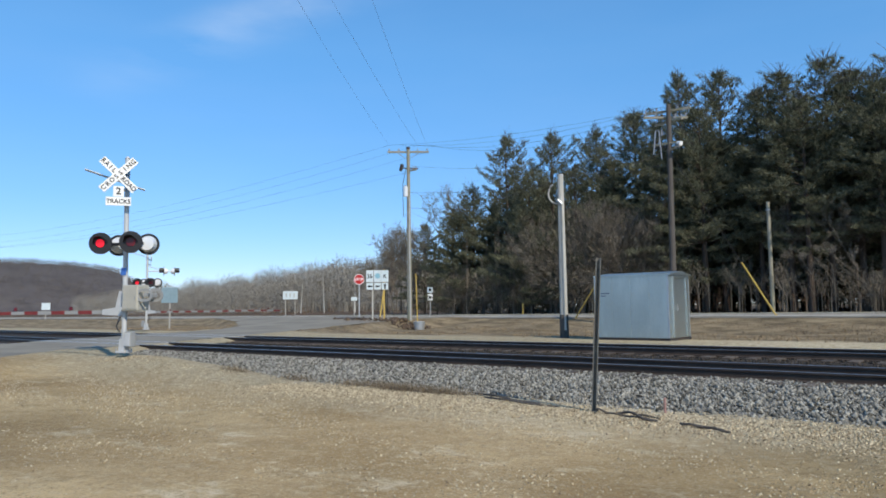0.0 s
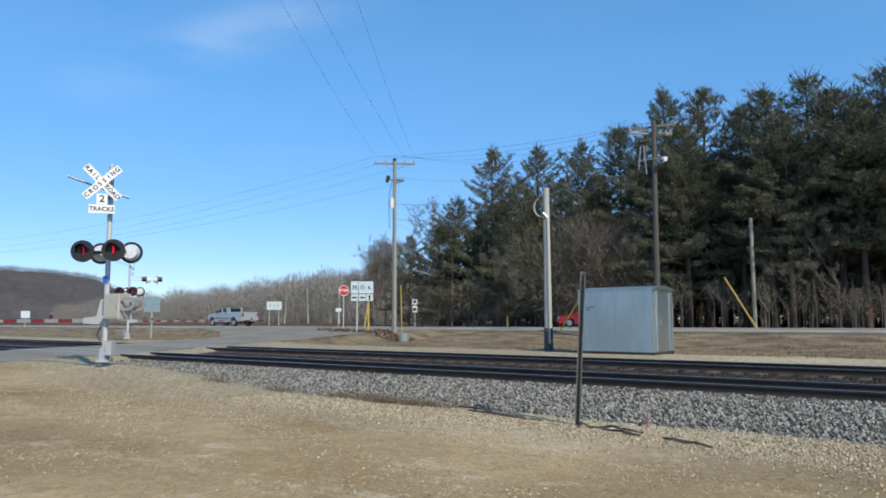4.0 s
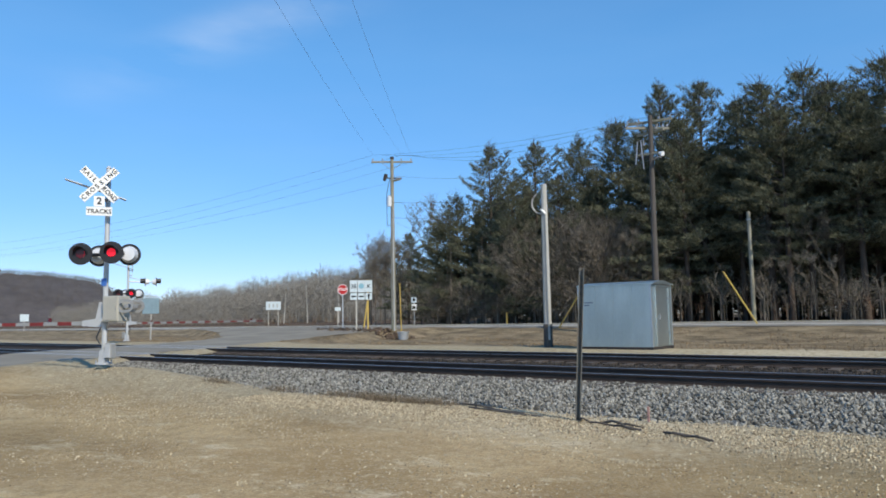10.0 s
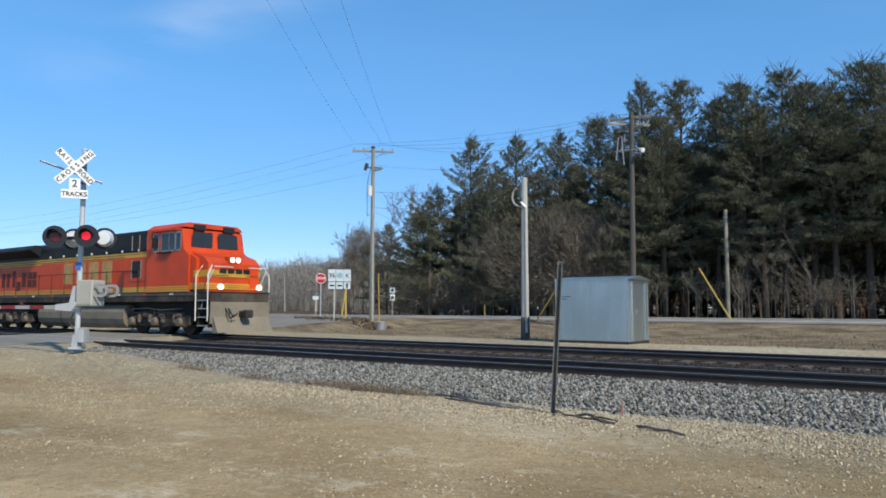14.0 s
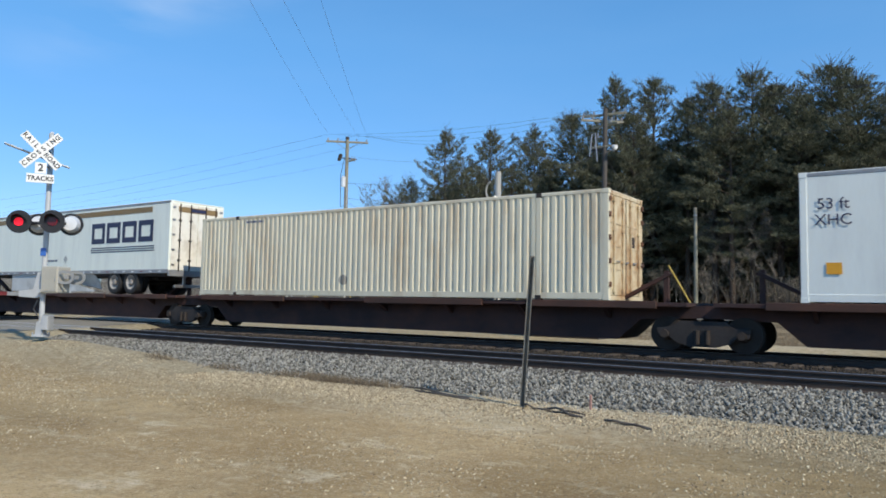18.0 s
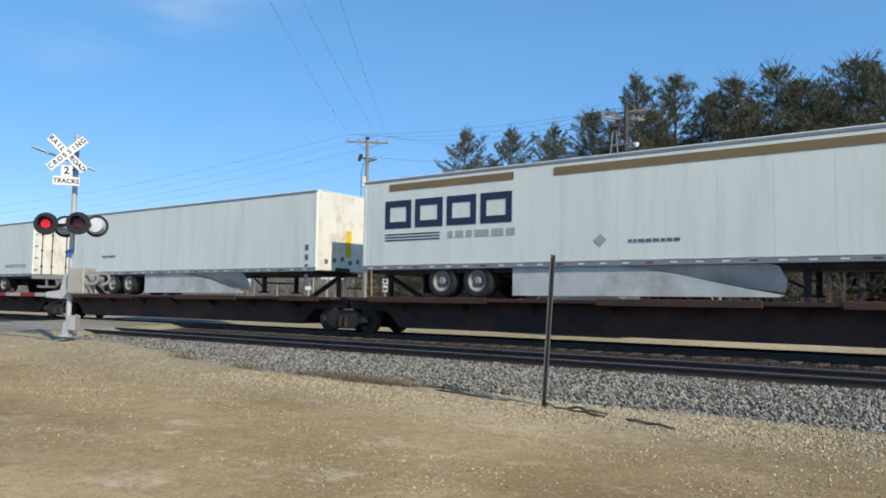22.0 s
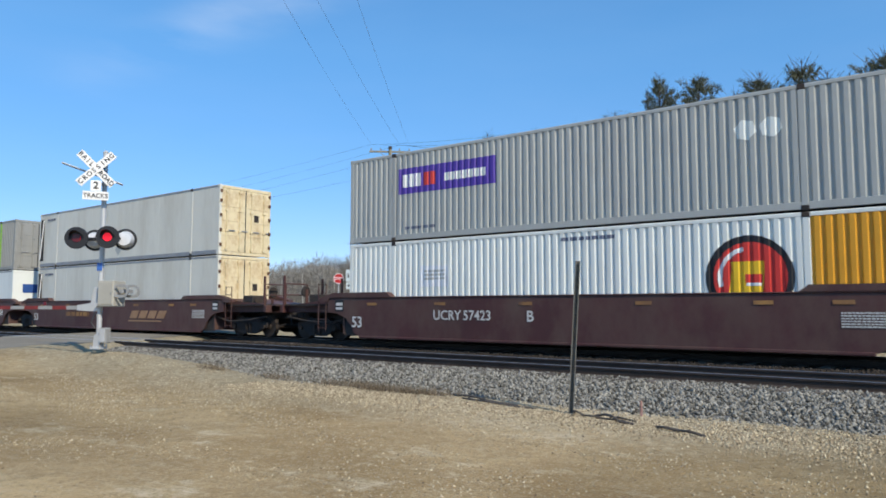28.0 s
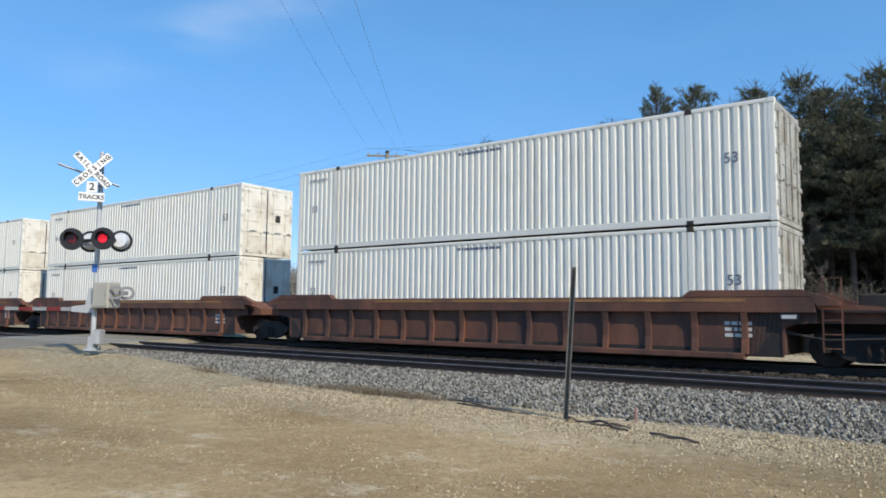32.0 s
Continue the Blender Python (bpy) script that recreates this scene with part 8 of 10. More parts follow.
        part("mu_hoses", Mesh().tube([(e * E, -0.6, 1.1), (e * (E + 0.3), -0.6, 0.75), (e * (E + 0.45), -0.5, 0.9)], 0.03).tube([(e * E, -0.75, 1.1), (e * (E + 0.3), -0.75, 0.7), (e * (E + 0.45), -0.65, 0.85)], 0.03), M_RUBBER, t)
        for s in (-1, 1):
            st = part("steps", Mesh().box(e * (E - 0.85), s * 1.42, 0.35, e * (E - 0.82), s * 1.1, 1.7).box(e * (E - 0.2), s * 1.42, 0.35, e * (E - 0.17), s * 1.1, 1.7), M_LUNDER, t)
            part("stair_rail", Mesh().tube([(e * (E - 0.82), s * 1.3, 1.1), (e * (E - 0.5), s * 1.32, 2.0), (e * (E - 0.08), s * 1.3, 2.62)], 0.026, 8), M_RAILWHITE, t, "white slanting stair rail")
            for k in range(4):
                part("step", Mesh().box(e * (E - 0.84), s * 1.46, 0.4 + 0.33 * k, e * (E - 0.18), s * 1.12, 0.44 + 0.33 * k), M_STEEL, st)
            for xx in (E - 0.9, E - 0.12):
                part("grab_rail", Mesh().tube([(e * xx, s * 1.5, 0.6), (e * xx, s * 1.52, 2.4), (e * (xx + (0.12 if xx < E - 0.5 else -0.05)), s * 1.3, 2.8)], 0.026, 8), M_RAILWHITE, t, "white grab rail")
        part("end_rail", Mesh().tube([(e * (E - 0.05), -1.3, 2.75), (e * (E - 0.05), -0.4, 2.75)], 0.02).tube([(e * (E - 0.05), 0.4, 2.75), (e * (E - 0.05), 1.3, 2.75)], 0.02), M_RAILWHITE, t)
    part("rear_panel", Mesh().box(-9.73, -0.9, 2.0, -9.705, 0.9, 3.3, 0.006), M_LORANGE, t)
    part("rear_number", Mesh().box(-9.745, -0.55, 3.0, -9.73, 0.1, 3.16), M_NAVY, t)
    # side handrails
    for s in (-1, 1):
        n = 12
        x0, x1 = -9.8, 5.6
        rail_ = part("handrail", Mesh().tube([(x0, s * 1.44, 2.72), (x1, s * 1.44, 2.72)], 0.02, 6), M_DARKSTEEL, t)
        for k in range(n + 1):
            x = x0 + (x1 - x0) * k / n
            part("stanchion", Mesh().cyl((x, s * 1.44, 1.74), (x, s * 1.44, 2.72), 0.018, n=6), M_DARKSTEEL, rail_)
        yy = -(hw + 0.02)
        # name as plain blocks on each side
        z0, z1 = (2.26, 3.28) if style == "old" else (2.64, 3.12)
        w = 1.25 if style == "old" else 1.4
        xs = (-1.8, -0.6, 0.6, 1.8) if style == "old" else (-3.45, -2.15, -0.85, 0.45)
        for x in xs:
            lean = 0.0 if style == "old" else 0.18 * (1 if s < 0 else -1)
            y_ = s * (hw + 0.018)
            m = Mesh()
            b_ = x + w * (0.70 if style == "old" else 0.74)
            m.prism([(x, z0), (b_, z0), (b_ + lean, z1), (x + lean, z1)], "y", min(y_, y_ + s * 0.004), max(y_, y_ + s * 0.004))
            part("logo_block", m, M_LWORN if style == "old" else M_LBLACK, t, "block of the railway's name")
        if style == "new":
            y_ = s * (hw + 0.018)
            part("swoosh", Mesh().prism([(-3.9, 2.24), (0.9, 2.42), (0.9, 2.47), (-3.75, 2.44)], "y", min(y_, y_ + s * 0.004), max(y_, y_ + s * 0.004)), M_LBLACK, t)
    return t


locomotive(231.9, False, "orange and dark green diesel locomotive leading the train, headlights lit", "old", "")
locomotive(209.5, False, "orange and black wide-cab diesel locomotive with yellow stripe", "new", "9113")
locomotive(186.75, True, "orange and dark green diesel locomotive running cab backwards", "old", "5384")
consist()


# ---------------------------------------------------------------- roadside signs
M_EMBLEM = mat("pale_emblem_blue", (0.22, 0.42, 0.50), 0.5, 0, 0.1, 3, 20, 0.02)
def stop_sign():
    t = thing("stop_sign", pose(-39.2, 38.0, 0.12, 0, 0, 45), "red octagonal stop sign on a steel post", "road sign", "road signs")
    part("post", Mesh().box(-0.035, 0.0, -0.4, 0.035, 0.05, 2.9), M_ALU, t)
    oct_ = [(0.41 * math.cos(math.pi / 8 + k * math.pi / 4), 3.2 + 0.41 * math.sin(math.pi / 8 + k * math.pi / 4)) for k in range(8)]
    inn = [(0.37 * math.cos(math.pi / 8 + k * math.pi / 4), 3.2 + 0.37 * math.sin(math.pi / 8 + k * math.pi / 4)) for k in range(8)]
    p = part("sign_plate", Mesh().prism(oct_, "y", -0.02, -0.005), M_WHITE, t, "white border")
    part("sign_face", Mesh().prism(inn, "y", -0.024, -0.02), M_RED, p, "red face")
    words("STOP", 0.27, M_WHITE, p, pose(0, -0.027, 3.2, 90), bold=0.006)


def route_signs():
    t = thing("route_signs", pose(-35.5, 36.2, -0.06, 0, 0, 42), "cluster of pale blue route markers and arrows on two posts", "road sign", "road signs")
    for x in (-0.35, 0.45):
        part("post", Mesh().box(x - 0.05, 0.0, -0.3, x + 0.05, 0.08, 3.9), M_POLEPALE if x < 0 else M_YELLOW, t)
    for k, x in enumerate((-0.52, 0.02, 0.53)):
        w = 0.29
        f_ = part("route_marker", Mesh().box(x - w + 0.02, -0.03, 3.02, x + w - 0.06, -0.01, 3.85), M_SIGNPALE, t, "square route marker")
        if k == 0:
            words("35", 0.4, M_BLACK, f_, pose(x - 0.02, -0.034, 3.42, 90), bold=0.008)
        elif k == 1:
            part("emblem", Mesh().cyl((x - 0.02, -0.034, 3.45), (x - 0.02, -0.03, 3.45), 0.19, n=20), M_EMBLEM, f_, "round blue emblem")
        else:
            words("K", 0.36, M_BLACK, f_, pose(x - 0.02, -0.034, 3.42, 90), bold=0.008)
        a_ = part("arrow_plate", Mesh().box(x - w + 0.04, -0.03, 2.5, x + w - 0.08, -0.01, 2.96), M_SIGNPALE, t, "arrow plate")
        if k < 2:
            part("arrow", Mesh().prism([(x - 0.18, 2.73), (x - 0.06, 2.84), (x - 0.06, 2.78), (x + 0.15, 2.78), (x + 0.15, 2.68), (x - 0.06, 2.68), (x - 0.06, 2.62)], "y", -0.034, -0.03), M_BLACK, a_)
        else:
            part("arrow", Mesh().prism([(x - 0.02, 2.92), (x + 0.1, 2.78), (x + 0.03, 2.78), (x + 0.03, 2.54), (x - 0.07, 2.54), (x - 0.07, 2.78), (x - 0.14, 2.78)], "y", -0.034, -0.03), M_BLACK, a_)
    part("prop", Mesh().cyl((0.45, 0.06, 2.6), (0.05, 0.0, -0.1), 0.05), M_YELLOW, t, "yellow slanting prop")


def small_sign(x, y, z, w, h, zc, label, board=None, posts=1, yaw=25, extra=None):
    t = thing("road_sign", pose(x, y, z, 0, 0, yaw), label, "road sign", "road signs")
    for k in range(posts):
        px = 0 if posts == 1 else (-w * 0.32 + w * 0.64 * k)
        part("post", Mesh().box(px - 0.045, 0.0, -0.3, px + 0.045, 0.07, zc + h / 2 - 0.05), M_POLEPALE, t)
    b = part("board", Mesh().box(-w / 2, -0.03, zc - h / 2, w / 2, -0.005, zc + h / 2, 0.008), board or M_SIGNPALE, t)
    if extra:
        extra(t, b)
    return t


stop_sign()
route_signs()
small_sign(-43.6, 51.4, 0.42, 0.5, 0.5, 2.35, "two small white plates on a post by the highway", extra=lambda t, b: (part("board", Mesh().box(-0.25, -0.03, 1.4, 0.25, -0.005, 1.98, 0.008), M_WHITE, t), part("bar", Mesh().box(-0.12, -0.034, 2.25, 0.12, -0.03, 2.5), M_BLACK, b), part("bar", Mesh().box(-0.12, -0.034, 1.55, 0.12, -0.03, 1.8), M_BLACK, t)))
small_sign(-74.6, 60.0, 0.5, 1.9, 1.05, 2.5, "white notice board on two posts beyond the highway", posts=2, yaw=45, extra=lambda t, b: [part("bar", Mesh().box(-0.6 + 0.5 * k, -0.034, 2.25, -0.42 + 0.5 * k, -0.03, 2.75), M_CGREY, b) for k in range(3)])
small_sign(-50.5, 29.2, -0.1, 1.5, 1.15, 2.45, "back of a pale blue-green road sign on a post", M_SIGNGREEN, yaw=20)
small_sign(-99.0, 40.0, 0.3, 1.0, 0.9, 1.7, "small white sign far along the highway", yaw=70)
small_sign(-54.9, 52.5, 0.42, 0.62, 0.36, 1.75, "small white sign beyond the highway", yaw=45)
for x, y in ((-33.6, 51.7), (-46.5, 51.8)):
    m_ = thing("marker_post", (x, y, 0.4), "short yellow marker post by the highway", "marker post", "marker posts")
    part("stake", Mesh().cyl((0, 0, -0.2), (0, 0, 1.0), 0.06, n=8), M_YELLOW, m_)
tub = thing("metal_tub", (-30.1, 34.4, float(ground_z(-30.1, 34.4)) - 0.02), "grey galvanised tub standing in the grass", "tub")
part("tub_wall", Mesh().cyl((0, 0, 0), (0, 0, 0.5), 0.3, 0.36, 18), M_ALU, tub)
part("tub_rim", Mesh().cyl((0, 0, 0.48), (0, 0, 0.52), 0.38, 0.38, 18), M_ALU, tub)


# ---------------------------------------------------------------- vehicles on the highway
DRIVING = []
M_SILVER = mat("silver_car_paint", (0.46, 0.51, 0.53), 0.35, 0.45, 0.05, 2, 30, 0.0, spec=0.6)
M_CARRED = mat("red_car_paint", (0.45, 0.02, 0.025), 0.25, 0.1, 0.06, 2, 30, 0.0, spec=0.6)
M_TAIL = mat("tail_lamp", (0.35, 0.01, 0.01), 0.3, 0, 0.1, 3, 20, 0)
M_RIM = mat("alloy_rim", (0.45, 0.46, 0.47), 0.35, 0.7, 0.1, 3, 20, 0)


def rounded(m, poly, half, inset, z_in):
    """A body side profile drawn across, its upper corners drawn in."""
    n, k = len(m.v), len(poly)
    rings = []
    for y, f_ in ((-half, 1.0), (-half + inset, 0.0), (half - inset, 0.0), (half, 1.0)):
        rings.append(len(m.v))
        for x, z in poly:
            m.v.append((x, y, z if f_ == 0.0 or z < z_in else z - (z - z_in) * 0.16 * f_))
    for a, b in zip(rings, rings[1:]):
        for i in range(k):
            j = (i + 1) % k
            m.f.append((a + i, a + j, b + j, b + i))
    m.f.append(tuple(range(rings[0], rings[0] + k))[::-1])
    m.f.append(tuple(range(rings[3], rings[3] + k)))
    return m


def car_wheels(t, xs, half, r):
    for x in xs:
        for s in (-1, 1):
            w = part("wheel", Mesh().cyl((0, -0.12, 0), (0, 0.12, 0), r, n=22), M_RUBBER, t, "", (x, s * (half - 0.12), r))
            part("rim", Mesh().cyl((0, -0.128, 0), (0, 0.128, 0), r * 0.62, n=16), M_RIM, w)


def pickup():
    t = thing("pickup_truck", (-11.55, 47.0, 0.545), "silver crew-cab pickup truck driving on the highway", "truck")
    arch = lambda x0: [(x0 + 0.56 * math.cos(q), 0.43 + 0.56 * math.sin(q)) for q in [math.pi - math.pi * k / 8 for k in range(9)]]
    body = [(2.92, 0.5), (3.0, 0.7), (3.0, 1.12), (2.86, 1.27), (1.54, 1.40), (-0.43, 1.42), (-0.45, 1.44), (-2.98, 1.45), (-3.0, 0.62)] + arch(-1.52) + arch(2.26)
    part("body", rounded(Mesh(), body, 0.98, 0.12, 1.0), M_SILVER, t)
    cabp = [(1.56, 1.38), (1.1, 1.90), (0.85, 1.98), (-0.36, 1.98), (-0.48, 1.92), (-0.43, 1.38)]
    cb = part("cab", rounded(Mesh(), cabp, 0.86, 0.12, 1.5), M_SILVER, t)
    part("roof_edge", rounded(Mesh(), [(1.0, 1.965), (0.85, 1.995), (-0.36, 1.995), (-0.5, 1.96)], 0.80, 0.1, 1.97), M_BLACK, cb, "dark roof edge")
    for s in (-1, 1):
        y0, y1 = sorted((s * 0.976, s * 0.994))
        part("lower_body", Mesh().box(-0.94, y0, 0.5, 1.68, y1, 0.78, 0.008), M_RIM, t, "darker grey lower body")
        part("rub_strip", Mesh().box(-0.94, y0, 0.80, 1.68, y1 + 0.004, 0.86, 0.004), M_BLACK, t)
        for p in ([(1.40, 1.44), (1.02, 1.86), (0.80, 1.88), (0.80, 1.44)], [(0.50, 1.44), (0.50, 1.88), (-0.07, 1.88), (-0.07, 1.44)]):
            part("side_window", Mesh().prism(p, "y", s * 0.872 - 0.006, s * 0.872 + 0.006), M_GLASS_DARK, cb)
        for x in (0.64, -0.22):
            part("door_handle", Mesh().box(x - 0.09, s * 0.985, 1.2, x + 0.09, s * 1.0, 1.24), M_BLACK, t)
        for x in (1.5, 0.66, -0.18):
            part("door_seam", Mesh().box(x - 0.008, y0 + 0.003, 0.86, x + 0.008, y1 - 0.010 if s > 0 else y1, 1.40), M_BLACK, t)
        part("running_board", Mesh().box(-0.9, s * 0.9, 0.40, 1.6, s * 1.02, 0.47), M_RIM, t)
        part("mirror", Mesh().box(1.2, s * 0.95, 1.36, 1.4, s * 1.15, 1.58, 0.03), M_BLACK, t)
        part("headlight", Mesh().box(2.88, s * 0.6, 0.9, 2.99, s * 0.92, 1.1, 0.02), M_LENSBACK, t)
        part("tail_light", Mesh().box(-3.0, s * 0.82, 0.98, -2.9, s * 0.985, 1.34, 0.01), M_TAIL, t)
        for x0 in (2.26, -1.52):
            turn = [math.pi * k / 8 for k in range(9)]
            rim_ = [(x0 + 0.55 * math.cos(q), 0.43 + 0.55 * math.sin(q)) for q in turn] + [(x0 + 0.63 * math.cos(q), 0.43 + 0.63 * math.sin(q)) for q in turn[::-1]]
            lip = Mesh().prism(rim_, "y", y0 - (0.02 if s < 0 else 0), y1 + (0.02 if s > 0 else 0))
            part("wheel_arch", lip, M_SILVER, t, "flared arch")
    part("windscreen", Mesh().prism([(1.59, 1.40), (1.13, 1.91), (1.11, 1.88), (1.53, 1.39)], "y", -0.76, 0.76), M_GLASS_DARK, cb)
    part("rear_window", Mesh().box(-0.50, -0.62, 1.48, -0.47, 0.62, 1.86, 0.004), M_GLASS_DARK, cb)
    part("grille", Mesh().box(2.96, -0.58, 0.72, 3.02, 0.58, 1.08, 0.02), M_BLACK, t)
    part("bumper", Mesh().box(2.9, -0.98, 0.45, 3.1, 0.98, 0.66, 0.04), M_RIM, t)
    part("rear_bumper", Mesh().box(-3.14, -0.95, 0.52, -2.95, 0.95, 0.70, 0.03), M_RIM, t)
    part("bed", Mesh().box(-2.9, -0.8, 1.42, -0.55, 0.8, 1.455), M_BLACK, t)
    part("chassis", Mesh().box(-2.8, -0.7, 0.3, 2.8, 0.7, 0.52), M_BLACK, t)
    car_wheels(t, (2.26, -1.52), 0.98, 0.41)
    DRIVING.append((t, -11.55, 2.0, 26.85, 47.0))


def sedan():
    t = thing("red_car", (-9.75, 47.0, 0.545), "red four-door saloon car driving on the highway", "car")
    body = [(2.3, 0.3), (2.38, 0.55), (2.2, 0.78), (1.1, 0.93), (-1.6, 0.98), (-2.25, 0.95), (-2.4, 0.7), (-2.35, 0.35), (-1.8, 0.28), (-1.75, 0.5), (-1.55, 0.66), (-1.2, 0.66), (-1.0, 0.5), (-0.95, 0.24), (0.95, 0.24), (1.0, 0.5), (1.2, 0.66), (1.55, 0.66), (1.75, 0.5), (1.8, 0.28)]
    part("body", rounded(Mesh(), body, 0.9, 0.16, 0.6), M_CARRED, t)
    cb = part("cabin", rounded(Mesh(), [(1.15, 0.92), (0.35, 1.38), (-0.75, 1.43), (-1.75, 0.97)], 0.74, 0.14, 1.0), M_CARRED, t)
    for s in (-1, 1):
        for p in ([(0.85, 0.96), (0.3, 1.30), (-0.15, 1.33), (-0.15, 0.97)], [(-0.22, 0.97), (-0.22, 1.33), (-0.72, 1.33), (-1.35, 0.99)]):
            part("side_window", Mesh().prism(p, "y", s * 0.742 - 0.006, s * 0.742 + 0.006), M_GLASS_DARK, cb)
        part("mirror", Mesh().box(0.6, s * 0.85, 0.95, 0.78, s * 1.0, 1.08, 0.02), M_CARRED, t)
        part("headlight", Mesh().box(2.2, s * 0.5, 0.58, 2.36, s * 0.85, 0.74, 0.03), M_LENSBACK, t)
        part("tail_light", Mesh().box(-2.42, s * 0.5, 0.66, -2.34, s * 0.85, 0.86, 0.02), M_TAIL, t)
        part("side_trim", Mesh().box(-1.0, s * 0.9, 0.5, 1.0, s * 0.912, 0.54), M_CARRED, t)
    part("windscreen", Mesh().prism([(1.18, 0.95), (0.42, 1.36), (0.38, 1.33), (1.1, 0.94)], "y", -0.62, 0.62), M_GLASS_DARK, cb)
    part("rear_window", Mesh().prism([(-1.72, 1.0), (-0.82, 1.42), (-0.8, 1.4), (-1.66, 0.98)], "y", -0.6, 0.6), M_GLASS_DARK, cb)
    part("floor_pan", Mesh().box(-2.0, -0.7, 0.2, 2.0, 0.7, 0.3), M_BLACK, t)
    car_wheels(t, (1.39, -1.39), 0.9, 0.32)
    DRIVING.append((t, -9.75, 3.5, 27.2, 47.0))


pickup()
sedan()

# ---------------------------------------------------------------- trees
M_BARKDARK = mat("pine_bark", (0.075, 0.055, 0.042), 0.95, 0, 0.35, 3, 20, 0.5, stretch=(3, 3, 0.6))
M_BARKGREY = mat("bare_branch_bark", (0.14, 0.115, 0.09), 0.95, 0, 0.3, 3, 20, 0.3)
M_NEEDLE = islands("pine_needles", (0.046, 0.053, 0.034), (0.220, 0.222, 0.145))
M_TWIG = islands("bare_twigs", (0.085, 0.074, 0.061), (0.24, 0.212, 0.172))
M_BRUSH = islands("dry_brush", (0.10, 0.06, 0.04), (0.27, 0.17, 0.11))
M_STRAW = islands("dry_grass", (0.13, 0.085, 0.05), (0.36, 0.27, 0.16))


def cones(segs, n=3):
    """Tapered sticks: rows of (ax, ay, az, bx, by, bz, ra, rb)."""
    s = np.asarray(segs, float)
    a, b, ra, rb = s[:, :3], s[:, 3:6], s[:, 6], s[:, 7]
    d = b - a
    d /= np.linalg.norm(d, axis=1)[:, None] + 1e-9
    ref = np.where(np.abs(d[:, 2:3]) > 0.9, np.array([[1.0, 0, 0]]), np.array([[0, 0, 1.0]]))
    u = np.cross(d, ref)
    u /= np.linalg.norm(u, axis=1)[:, None] + 1e-9
    w = np.cross(d, u)
    ang = 2 * np.pi * np.arange(n) / n
    ring = u[:, None] * np.cos(ang)[None, :, None] + w[:, None] * np.sin(ang)[None, :, None]
    v = np.concatenate([a[:, None] + ring * ra[:, None, None], b[:, None] + ring * rb[:, None, None]], 1)
    base = 2 * n * np.arange(len(s))[:, None, None]
    i = np.arange(n)
    q = np.stack([i, (i + 1) % n, (i + 1) % n + n, i + n], -1)[None]
    return v.reshape(-1, 3), (base + q).reshape(-1, 4)


